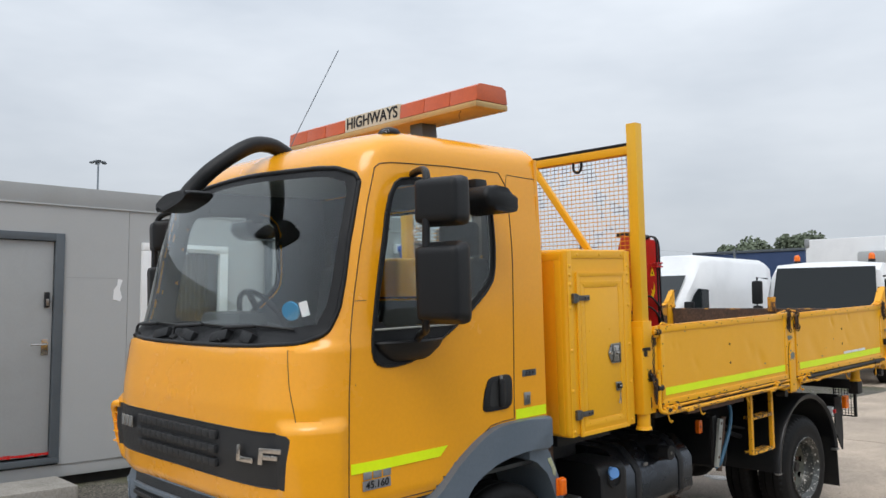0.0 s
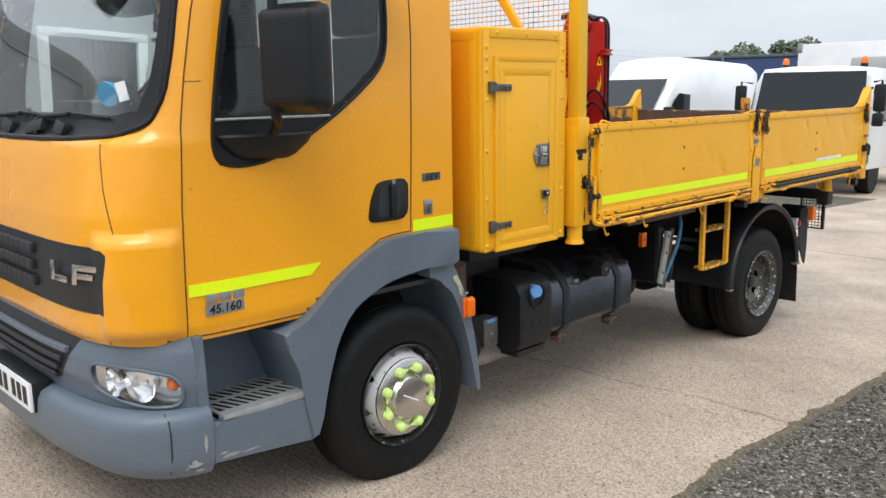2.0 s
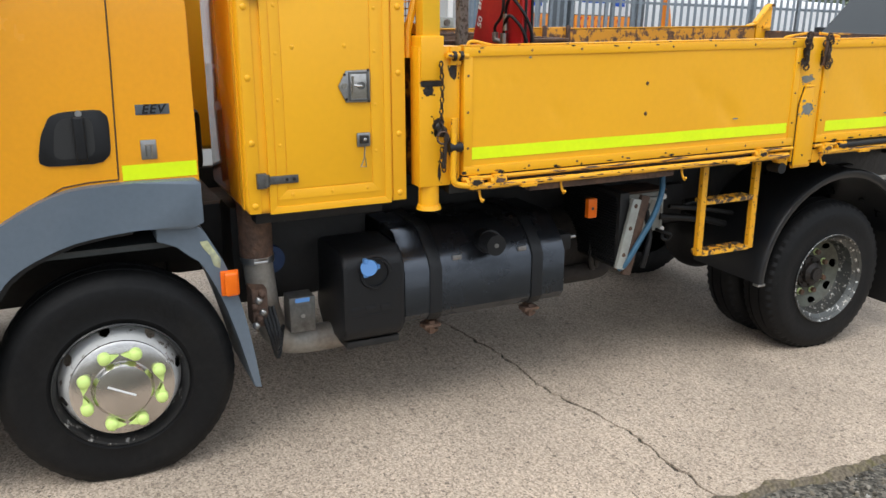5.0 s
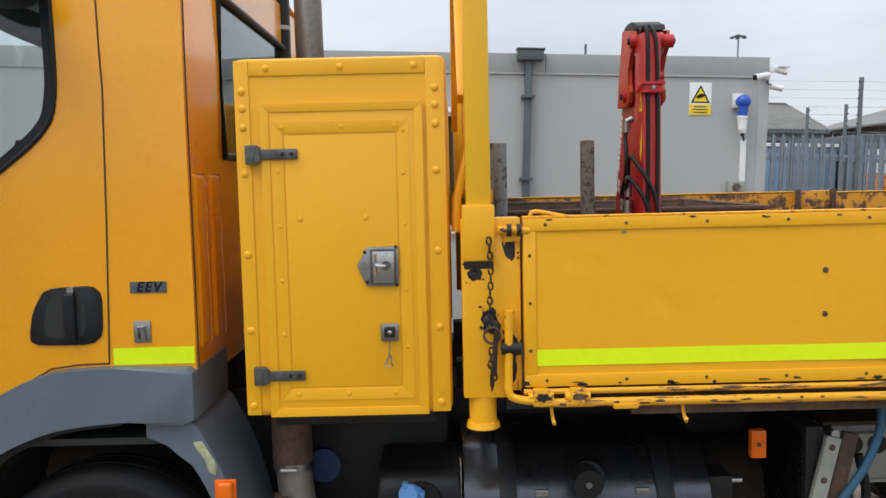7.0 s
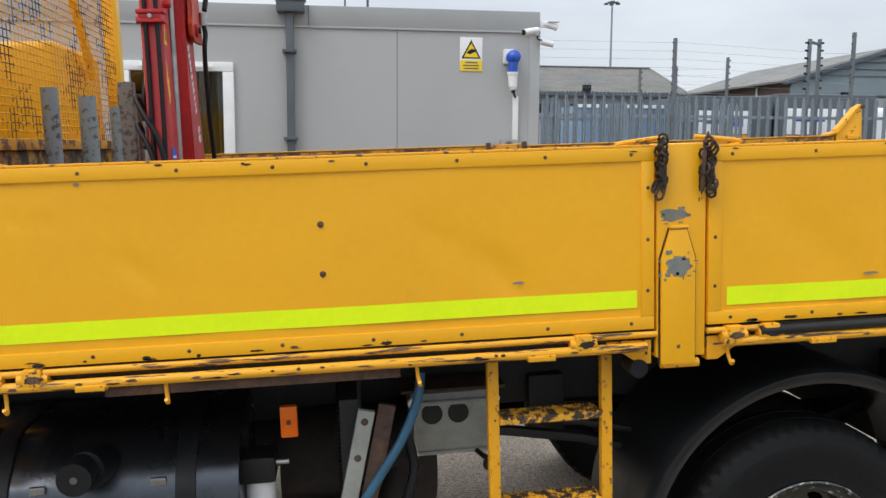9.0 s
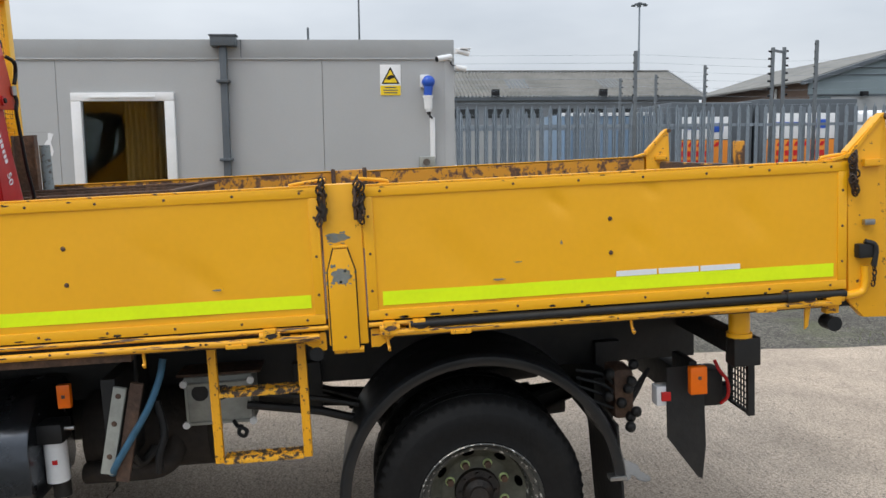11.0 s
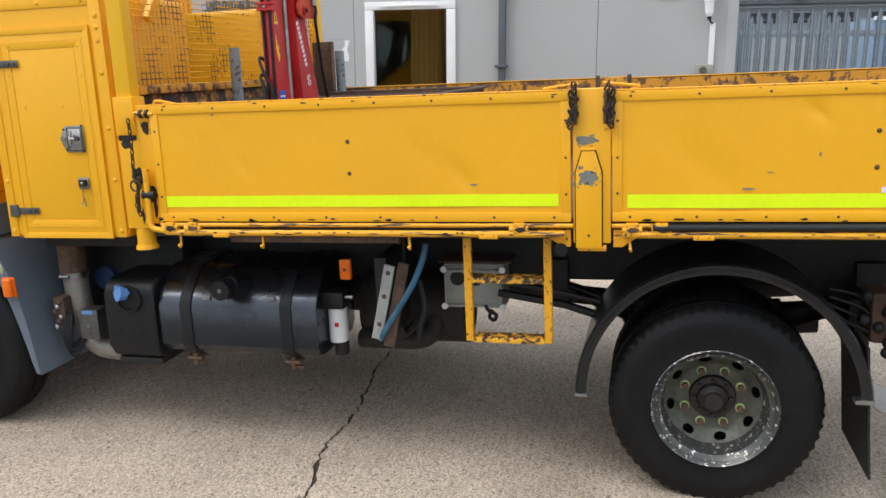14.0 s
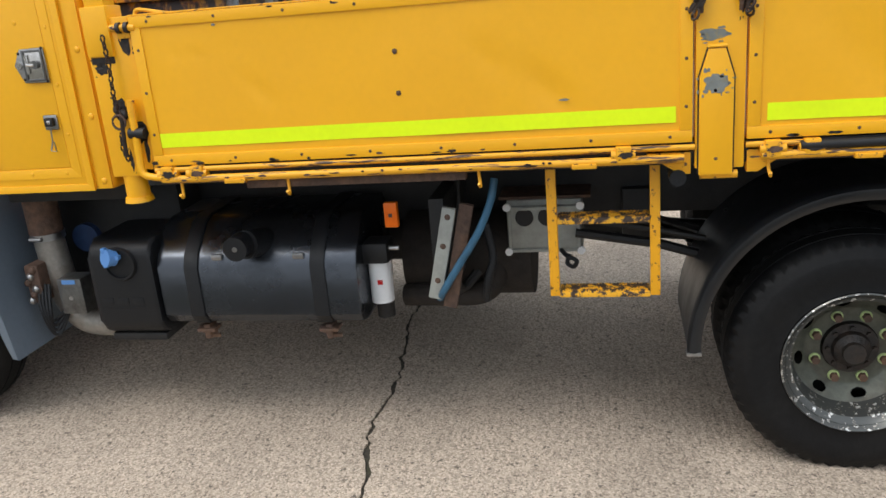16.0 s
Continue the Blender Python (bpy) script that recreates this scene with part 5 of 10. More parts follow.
# ---- chassis ----
for x in (-0.70, -1.50):
    part("chassis_rail", B(x, x + 0.06, -0.75, 4.50, 0.56, 0.78, bevel=0.008), M_CHASSIS, truck)
    part("subframe_rail", B(x - 0.01, x + 0.07, 1.15, 4.50, 0.785, 0.875, bevel=0.006), M_CHASSIS, truck)
for y in (-0.6, 0.5, 1.25, 2.1, 2.9, 3.4, 4.0, 4.36):
    part("cross_member", B(-1.44, -0.70, y, y + 0.09, 0.58, 0.76, bevel=0.006), M_CHASSIS, truck)
for y in (1.3, 1.7, 2.1, 2.5, 2.95, 3.35, 3.75, 4.15, 4.55):
    part("floor_bearer", B(-2.08, -0.055, y, y + 0.05, 0.865, 0.928, bevel=0.004), M_CHASSIS, truck)
part("engine", B(-1.42, -0.76, -0.75, 0.35, 0.40, 1.0, bevel=0.06), M_CHASSIS, truck)
part("gearbox", B(-1.3, -0.88, 0.35, 1.2, 0.42, 0.72, bevel=0.06), M_CHASSIS, truck)
part("prop_shaft", cyl(bmesh.new(), (MID, 1.2, 0.52), (MID, 3.3, 0.34), 0.045, 14), M_CHASSIS, truck)
part("front_axle", B(-1.85, -0.30, 0.055, 0.145, 0.26, 0.35, bevel=0.02), M_CHASSIS, truck)
bm = cyl(bmesh.new(), (-1.75, 3.474, 0.205), (-0.40, 3.474, 0.205), 0.075, 18)
ball(bm, (MID, 3.46, 0.208), 0.2, 1.0, 18, 12)
part("rear_axle", bm, M_CHASSIS, truck)
for x in (-0.66, -1.52):
    bm = bmesh.new()
    for i in range(5):
        pts = bend([(x + 0.02, 2.85 + 0.04 * i, 0.55 - 0.022 * i), (x + 0.02, 3.47, 0.375 - 0.022 * i), (x + 0.02, 4.10 - 0.04 * i, 0.52 - 0.022 * i)], 6)
        for a, b in zip(pts, pts[1:]):
            c = (a + b) / 2
            d = b - a
            box(bm, -0.035, 0.035, -d.length / 2 - 0.004, d.length / 2 + 0.004, -0.009, 0.009, m=Matrix.Translation(c) @ Matrix.Rotation(math.atan2(d.z, d.y), 4, "X"))
    part("leaf_spring", bm, M_CHASSIS, truck)
    part("spring_hanger", B(x - 0.02, x + 0.06, 2.78, 2.90, 0.46, 0.66, bevel=0.01), M_CHASSIS, truck)
    part("spring_hanger", B(x - 0.02, x + 0.06, 4.05, 4.16, 0.42, 0.66, bevel=0.01), M_CHASSIS, truck)
part("underrun_bar", B(-1.95, -0.55, 4.42, 4.50, 0.36, 0.50, bevel=0.01), M_CHASSIS, truck)
# added, unseen: keeps light from the far side off the ground below
part("far_light_block", B(-2.02, -1.56, 0.95, 2.15, 0.34, 0.72, bevel=0.02), M_CHASSIS, truck, "added black box on the unseen far side that blocks light")
part("tail_beam", B(-1.80, -0.42, 3.99, 4.07, 0.36, 0.56, bevel=0.008), M_CHASSIS, truck)
for x in (-0.78, -1.36):
    bm = cyl(bmesh.new(), (x, 3.66, 0.36), (x, 3.80, 0.37), 0.085, 20)
    cyl(bm, (x, 3.80, 0.37), (x, 3.94, 0.38), 0.070, 20)
    part("brake_chamber", bm, M_CHASSIS, truck)
part("tipping_ram", cyl(bmesh.new(), (MID, 1.9, 0.5), (MID, 2.6, 0.86), 0.07, 18), M_CHASSIS, truck)
part("silencer", cyl(bmesh.new(), (-0.62, 1.98, 0.435), (-0.62, 2.455, 0.435), 0.165, 32), M_RUSTDARK, truck, "dark rusty silencer")
part("exhaust_elbow", tube(bmesh.new(), bend([(-0.47, 1.98, 0.315), (-0.445, 2.15, 0.322), (-0.44, 2.27, 0.33), (-0.46, 2.32, 0.37), (-0.5, 2.33, 0.44)]), 0.042, 16), M_RUSTDARK, truck)
# added cylinder, placed only to keep the gap beside the tank dark
part("gap_filler_cylinder", cyl(bmesh.new(), (-0.86, 1.42, 0.45), (-0.86, 1.97, 0.45), 0.12, 24), M_CHASSIS, truck, "added black cylinder that darkens the gap inside the chassis")
for k in range(2):
    part("cable_loom", tube(bmesh.new(), bend([(-0.42 + 0.012 * k, 2.20 + 0.02 * k, 0.80), (-0.38, 2.19 + 0.025 * k, 0.62), (-0.36 + 0.01 * k, 2.17 + 0.03 * k, 0.44), (-0.38, 2.20 + 0.02 * k, 0.36 + 0.01 * k), (-0.42, 2.26 + 0.015 * k, 0.42)]), 0.013, 8), M_CHASSIS, truck)
part("brake_hose", tube(bmesh.new(), bend([(-0.40, 2.57, 0.50), (-0.36, 2.59, 0.492), (-0.35, 2.622, 0.478), (-0.36, 2.612, 0.452), (-0.37, 2.59, 0.462), (-0.38, 2.60, 0.492)]), 0.008), M_BLACK, truck)
part("side_link", tube(bmesh.new(), [(-0.42, 2.66, 0.60), (-0.40, 2.9, 0.565), (-0.40, 3.05, 0.53)], 0.012), M_CHASSIS, truck)
part("side_link", tube(bmesh.new(), [(-0.44, 2.62, 0.55), (-0.42, 2.9, 0.51), (-0.42, 3.08, 0.455)], 0.018), M_CHASSIS, truck)


# ---- wheels ----
def tyre_mesh(r, x0, x1, flat=1.0, seg=112, bead=0.0, lug=0.010):
    """A tyre with a bulging side wall, shoulder blocks and grooved tread."""
    bm = bmesh.new()
    w = x0 - x1
    prof = [(x1 + 0.012, 0.235), (x1 + 0.002, 0.262), (x1, 0.31), (x1 + 0.010, 0.352), (x1 + 0.028, r - 0.010), (x1 + 0.05, r),
            (x1 + w * 0.34, r), (x1 + w * 0.345, r - 0.012), (x1 + w * 0.375, r - 0.012), (x1 + w * 0.38, r),
            (x1 + w * 0.62, r), (x1 + w * 0.625, r - 0.012), (x1 + w * 0.655, r - 0.012), (x1 + w * 0.66, r),
            (x0 - 0.05, r), (x0 - 0.028, r - 0.010), (x0 - 0.018, r - 0.022), (x0 - 0.010, 0.352), (x0 - 0.006, 0.346), (x0 - 0.003, 0.338), (x0, 0.31), (x0 - 0.002, 0.285), (x0 - 0.006, 0.262), (x0 - 0.004, 0.255), (x0 - 0.012, 0.235)]
    rings = []
    for a, q in prof:
        q = q - bead if q < 0.27 else q
        ring = []
        for k in range(seg):
            t = 2 * math.pi * k / seg
            cut = lug if (q > 0.36 and k % 2 == 0 and (a > x0 - 0.055 or a < x1 + 0.055)) else 0.0
            ring.append(bm.verts.new((a, (q - cut) * math.cos(t), max(-flat, (q - cut) * math.sin(t)))))
        rings.append(ring)
    for a, b in zip(rings, rings[1:]):
        for k in range(seg):
            bm.faces.new((a[k], a[(k + 1) % seg], b[(k + 1) % seg], b[k]))
    return bm


def disc_holes(bm, prof, holes, hole_r, at_r, seg=120):
    """Revolve prof, leaving out the cells round each of the hand holes."""
    rings = []
    for a, r in prof:
        rings.append([bm.verts.new((a, r * math.cos(2 * math.pi * k / seg), r * math.sin(2 * math.pi * k / seg))) for k in range(seg)])
    for (pa, ra), (pb, rb), a, b in zip(prof, prof[1:], rings, rings[1:]):
        for k in range(seg):
            t = 2 * math.pi * (k + 0.5) / seg
            rm = (ra + rb) / 2
            skip = False
            for h in range(holes):
                th = 2 * math.pi * (h + 0.25) / holes
                dy, dz = rm * math.cos(t) - at_r * math.cos(th), rm * math.sin(t) - at_r * math.sin(th)
                tang = -dy * math.sin(th) + dz * math.cos(th)
                rad = dy * math.cos(th) + dz * math.sin(th)
                if (tang / hole_r) ** 2 + (rad / (hole_r * 0.62)) ** 2 < 1:
                    skip = True
            if not skip:
                bm.faces.new((a[k], a[(k + 1) % seg], b[(k + 1) % seg], b[k]))
    return bm


def front_wheel(x_out, y, z, flip=1):
    """Tyre, convex steel rim with a bright cover, and pairs of fluorescent nut pointers."""
    r = 0.385
    wh = part("front_wheel", tyre_mesh(r, 0.0, -0.225, 0.354, bead=0.020, lug=0.0025), M_TYRE, truck, "front wheel with a worn black tyre", smooth=30)
    wh.matrix_basis = pose(x_out, y, z, 0, 0, 0 if flip > 0 else 180)
    bm = lathe(bmesh.new(), [(-0.16, 0.185), (-0.15, 0.203), (-0.03, 0.205), (-0.012, 0.217), (0.0, 0.2205), (0.004, 0.217), (-0.006, 0.210), (-0.03, 0.203), (-0.065, 0.200)], (0, 0, 0), 72, caps=False)
    part("rim", bm, M_RIMK, wh, "rust-stained steel rim")
    prof = [(-0.066, 0.201), (-0.055, 0.197)] + [(-0.055 + 0.065 * i / 20, 0.197 - 0.027 * i / 20) for i in range(1, 21)] + [(0.016, 0.165), (0.018, 0.155), (0.018, 0.10)]
    part("disc", disc_holes(bmesh.new(), prof, 8, 0.017, 0.190, 240), M_RIMW, wh, "flaking white wheel disc")
    bm = lathe(bmesh.new(), [(0.010, 0.168), (0.020, 0.166), (0.026, 0.158), (0.028, 0.10), (0.040, 0.094), (0.048, 0.088), (0.052, 0.070), (0.054, 0.03), (0.055, 0.0)], (0, 0, 0), 64)
    part("hub_cover", bm, M_STEEL, wh, "dull stainless hub cover", smooth=40)
    part("cover_slot", B(0.0545, 0.056, -0.055, 0.04, -0.003, 0.003, m=Matrix.Rotation(radians(-28), 4, "X")), M_WHITE, wh)
    bm = bmesh.new()
    for i in range(8):
        a = 2 * math.pi * (i + 0.5) / 8
        cy, cz = 0.128 * math.cos(a), 0.128 * math.sin(a)
        d = 1 if i % 2 else -1
        tip = a + d * radians(21)
        t = Vector((0.034, 0.126 * math.cos(tip), 0.126 * math.sin(tip)))
        c = Vector((0.038, cy, cz))
        bp = bmesh.new()
        cyl(bp, (0.027, cy, cz), (0.044, cy, cz), 0.0215, 18, 0.020)
        ball(bp, (0.044, cy, cz), 0.020, 0.55, 18, 8)
        rad = Vector((0, cy, cz)).normalized() * 0.0195
        q = [bp.verts.new(p) for p in (c + rad, c - rad, t, c + rad + Vector((0.008, 0, 0)), c - rad + Vector((0.008, 0, 0)), t + Vector((0.008, 0, 0)))]
        for f in ((0, 1, 2), (3, 5, 4), (0, 3, 4, 1), (1, 4, 5, 2), (2, 5, 3, 0)):
            bp.faces.new([q[k] for k in f])
        part("nut_pointer", bp, M_NUT, wh)
    bm.free()
    return wh


def rear_wheel(x_out, y, z, flip=1):
    """Twin rear tyres with a deep dished rim."""
    r = 0.395
    wh = part("rear_wheel", tyre_mesh(r, 0.0, -0.225, 0.381, bead=0.018), M_TYRE, truck, "twin rear wheel with blocky black tyres", smooth=30)
    wh.matrix_basis = pose(x_out, y, z, 0, 0, 0 if flip > 0 else 180)
    part("inner_tyre", tyre_mesh(r, -0.265, -0.49, 0.381), M_TYRE, wh, smooth=30)
    bm = lathe(bmesh.new(), [(0.0, 0.234), (0.004, 0.230), (-0.004, 0.222), (-0.020, 0.214), (-0.03, 0.198), (-0.085, 0.190), (-0.105, 0.180), (-0.115, 0.175)], (0, 0, 0), 72, caps=False)
    part("rim", bm, M_RIMR, wh, "dull steel rim with flaking paint")
    prof = [(-0.10, 0.182)] + [(-0.10 - 0.035 * i / 20, 0.182 - 0.046 * i / 20) for i in range(1, 21)] + [(-0.136, 0.126), (-0.136, 0.088), (-0.15, 0.086)]
    part("disc", disc_holes(bmesh.new(), prof, 8, 0.023, 0.160, 240), M_DISC, wh, "dished steel disc with hand holes")
    bm = lathe(bmesh.new(), [(-0.15, 0.09), (-0.15, 0.086), (-0.12, 0.084), (-0.118, 0.06), (-0.10, 0.055), (-0.085, 0.036), (-0.07, 0.034), (-0.068, 0.0)], (0, 0, 0), 40)
    for i in range(8):
        a = 2 * math.pi * i / 8
        cyl(bm, (-0.12, 0.07 * math.cos(a), 0.07 * math.sin(a)), (-0.108, 0.07 * math.cos(a), 0.07 * math.sin(a)), 0.008, 6)
    part("hub", bm, M_GRIME_SHADE, wh, "dark greasy rear hub")
    for i in range(8):
        a = 2 * math.pi * (i + 0.5) / 8
        cy, cz = 0.112 * math.cos(a), 0.112 * math.sin(a)
        bp = cyl(bmesh.new(), (-0.137, cy, cz), (-0.112, cy, cz), 0.014, 6)
        nut = part("wheel_nut", bp, M_RUST, wh)
        bp = lathe(bmesh.new(), [(-0.137, 0.019), (-0.130, 0.018), (-0.129, 0.014)], (0, cy, cz), 14)
        part("nut_ring", bp, M_NUTOLD, wh)
    part("hub_backing", cyl(bmesh.new(), (-0.22, 0, 0), (-0.2, 0, 0), 0.2, 32), M_CHASSIS, wh)
    return wh


front_wheel(-0.105, 0.100, 0.307)
front_wheel(-2.035, 0.100, 0.307, -1)
rear_wheel(-0.13, 3.484, 0.199)
rear_wheel(-2.01, 3.484, 0.199, -1)

# rear wing over the twin tyres
bm = bmesh.new()
inner, outer = [], []
pts = []
for i in range(41):
    a = radians(179 - (179 - 3) * i / 40)
    r = 0.505 + 0.03 * (i / 40)
    pts.append((3.48 + r * math.cos(a), 0.24 + r * math.sin(a)))
for k, (y, z) in enumerate(pts):
    d = Vector((y - 3.48, z - 0.24)).normalized()
    row = []
    for x, dr in ((-0.56, -0.006), (-0.13, -0.006), (-0.128, -0.032), (-0.108, -0.034), (-0.096, -0.016), (-0.098, 0.0), (-0.112, 0.008), (-0.16, 0.004), (-0.56, 0.002)):
        row.append(bm.verts.new((x, y + d.x * dr, z + d.y * dr)))
    pts[k] = row
for a, b in zip(pts, pts[1:]):
    n = len(a)
    for k in range(n):
        bm.faces.new((a[k], a[(k + 1) % n], b[(k + 1) % n], b[k]))
bm.faces.new(pts[0])
bm.faces.new(pts[-1][::-1])
wing = part("rear_wing", bm, M_FENDER, truck, "glossy black plastic rear wing", smooth=50)
part("wing_stay", tube(bmesh.new(), [(-0.5, 3.47, 0.74), (-0.75, 3.47, 0.72)], 0.02), M_CHASSIS, wing)
part("wing_clip", B(-0.135, -0.10, 2.965, 3.012, 0.236, 0.249, bevel=0.003), M_ZINC, wing)
part("wing_clip", B(-0.135, -0.09, 3.955, 4.02, 0.262, 0.278, bevel=0.003), M_ZINC, wing)
bm = bmesh.new()
for i in range(5):
    z0, z1 = 0.47 - 0.10 * i, 0.47 - 0.10 * (i + 1)
    y0, y1 = 3.995 + 0.006 * i, 3.995 + 0.006 * (i + 1)
    q = [bm.verts.new(p) for p in ((-0.105 - (0.0 if i < 4 else 0), y0, z0), (-0.54, y0, z0), (-0.54, y1, z1), (-0.105, y1, z1))]
    bm.faces.new(q)
bmesh.ops.remove_doubles(bm, verts=bm.verts, dist=0.0005)
thick(bm, 0.008)
part("mud_flap", bm, M_CHASSIS, wing, "dirty black mud flap")

# ---- tipper body ----
FX = -0.04
part("bed_floor", B(-2.10, FX, 1.30, 4.85, 0.93, 0.945), M_RUST, truck, "rusty steel bed floor")
part("bed_side_rail", B(-0.06, -0.02, 1.28, 4.84, 0.872, 0.93, bevel=0.004), M_CHASSIS, truck)
part("bed_side_rail", B(-2.12, -2.08, 1.28, 4.84, 0.872, 0.93, bevel=0.004), M_CHASSIS, truck)


def dropside(y0, y1, z0, z1, x_face, inward, bolts, label, dents=()):
    """A pressed dropside: plate, raised border, bolts with washers, inner skin."""
    s = inward
    bm = bmesh.new()
    ny, nz = 120, 34
    rows = []
    for i in range(ny + 1):
        row = []
        for j in range(nz + 1):
            y, z = y0 + (y1 - y0) * i / ny, z0 + (z1 - z0) * j / nz
            e = min(1.0, 12 * min(i / ny, 1 - i / ny, j / nz, 1 - j / nz))
            dx = 0.0030 * noise.noise(Vector((y * 2.3, z * 3.1, x_face * 5))) + 0.0010 * noise.noise(Vector((y * 8, z * 9, 4)))
            for cy, cz, r, deep in dents:
                dx -= deep * math.exp(-(((y - cy) + 0.6 * (z - cz)) ** 2 / (r * r) + (z - cz) ** 2 / (2.4 * r * r)))
            dx = min(dx - 0.001, 0.0006)
            row.append(bm.verts.new((x_face + s * 0.0045 - s * dx * e, y, z)))
        rows.append(row)
    for p, q in zip(rows, rows[1:]):
        for k in range(nz):
            bm.faces.new((p[k], q[k], q[k + 1], p[k + 1]) if s < 0 else (p[k + 1], q[k + 1], q[k], p[k]))
    bm.normal_update()
    rim = [(e.verts[0], e.verts[1]) for e in bm.edges if e.is_boundary]
    back = {}
    for p, q in rim:
        for v in (p, q):
            if v not in back:
                back[v] = bm.verts.new((x_face + s * 0.034, v.co.y, v.co.z))
        bm.faces.new((p, q, back[q], back[p]))
    d = part("dropside", bm, M_BODY, truck, label, smooth=40)
    w = 0.034
    for name, a in (("top_strip", (y0, y1, z1 - w, z1)), ("bottom_strip", (y0, y1, z0, z0 + w)), ("end_strip", (y0, y0 + w, z0 + w, z1 - w)), ("end_strip", (y1 - w, y1, z0 + w, z1 - w))):
        part(name, B(min(x_face, x_face + s * 0.006), max(x_face, x_face + s * 0.006), *a, bevel=0.0025), M_BODY, d)
    n = bolts
    for i in range(n):
        y = y0 + 0.06 + (y1 - y0 - 0.12) * i / (n - 1)
        for z in (z1 - w / 2, z0 + w / 2):
            part("bolt", ball(bmesh.new(), (x_face, y, z), 0.0048, 0.5, 8, 5), M_RUST, d)
    for y in (y0 + w / 2, y1 - w / 2):
        for z in (z0 + 0.10, (z0 + z1) / 2, z1 - 0.10):
            part("bolt", ball(bmesh.new(), (x_face, y, z), 0.0048, 0.5, 8, 5), M_RUST, d)
    if s < 0:
        for z in (z0 + (z1 - z0) * 0.40, z0 + (z1 - z0) * 0.66):
            part("bolt", ball(bmesh.new(), (x_face + s * 0.004, (y0 + y1) / 2 - 0.005, z), 0.008, 0.5, 8, 5), M_RUST, d)
    part("inner_skin", B(min(x_face + s * 0.034, x_face + s * 0.040), max(x_face + s * 0.034, x_face + s * 0.040), y0 + 0.01, y1 - 0.01, z0 + 0.01, z1 - 0.004), M_INNER, d, "scraped and rusty inner face")
    pts = [(y0 + 0.012 + (y1 - y0 - 0.024) * k / 40, z1 - 0.10 + 0.035 * noise.noise(Vector((k * 0.31, y0, 4))) + 0.02 * noise.noise(Vector((k * 1.3, y0, 9)))) for k in range(41)]
    xa, xb = x_face + s * 0.0402, x_face + s * 0.0412
    part("rust_band", prism(bmesh.new(), [(y0 + 0.012, z0 + 0.012)] + pts + [(y1 - 0.012, z0 + 0.012)], min(xa, xb), max(xa, xb)), M_RUST, d, "rusty scoured lower inner face")
    part("top_cap", B(min(x_face + s * 0.003, x_face + s * 0.041), max(x_face + s * 0.003, x_face + s * 0.041), y0, y1, z1 + 0.0005, z1 + 0.006, bevel=0.002), M_WORN, d)
    return d


dn1 = dropside(1.328, 2.968, 0.938, 1.397, 0.0, -1, 8, "yellow steel dropside with a fluorescent stripe", ((2.58, 1.10, 0.05, 0.006), (2.42, 1.19, 0.04, 0.003), (1.46, 1.275, 0.012, 0.003), (1.53, 1.27, 0.012, 0.003), (1.72, 1.15, 0.03, 0.003)))
dn2 = dropside(3.112, 4.802, 0.940, 1.391, 0.0, -1, 8, "yellow steel dropside, dented, with a fluorescent stripe", ((3.77, 1.30, 0.022, 0.007), (4.10, 1.325, 0.016, 0.006), (3.45, 1.10, 0.09, 0.006), (4.05, 1.16, 0.03, 0.003), (4.45, 1.22, 0.05, 0.004)))
df1 = dropside(1.328, 2.968, 0.938, 1.397, -2.14, 1, 12, "yellow dropside on the far side of the bed")
df2 = dropside(3.112, 4.802, 0.940, 1.391, -2.14, 1, 14, "yellow dropside on the far side of the bed")


def tape(parent, y0, y1, z0, z1, x, name="reflective_stripe", material=None, gaps=0):
    bm = bmesh.new()
    n = 24
    for i in range(n):
        a, b = y0 + (y1 - y0) * i / n, y0 + (y1 - y0) * (i + 1) / n
        dz = 0.0012 * noise.noise(Vector((a * 3, 1, 7)))
        box(bm, x, x + 0.0012, a, b, z0 + dz, z1 + dz)
    bmesh.ops.remove_doubles(bm, verts=bm.verts, dist=0.002)
    return part(name, bm, material or M_HIVIS, parent, "fluorescent yellow reflective stripe" if material is None else "")


tape(dn1, 1.357, 2.924, 0.995, 1.040, -0.0030)
tape(dn2, 3.163, 4.755, 0.987, 1.035, -0.0030)
for i in range(3):
    part("white_marker", B(-0.0035, -0.002, 3.969 + i * 0.150, 4.112 + i * 0.150, 1.036, 1.055), M_WHITE, dn2)
for p, y, z, ry, rz in ((dn2, 3.63, 1.108, 0.012, 0.002), (dn2, 3.56, 1.052, 0.02, 0.003), (dn2, 3.78, 1.165, 0.004, 0.006), (dn1, 2.62, 1.075, 0.015, 0.003), (dn1, 1.60, 1.355, 0.006, 0.004)):
    part("scratch", blob(y, z, ry, rz, -0.0028, int(y * 100), 3), M_PRIMER, p)
rnd = random.Random(11)
for p, ya, yb in ((dn1, 1.33, 2.96), (dn2, 3.115, 4.80)):
    for k in range(18):
        y, low = rnd.uniform(ya, yb), rnd.random() < 0.6
        part("paint_chip", blob(y, (0.945 if low else 1.389) + rnd.uniform(-0.004, 0.004), rnd.uniform(0.004, 0.018 if low else 0.010), rnd.uniform(0.0015, 0.006 if low else 0.003), 0.0002, k + int(ya * 90), 2, 0.0005), M_GRIME_SHADE if k % 3 else M_RUST, p)

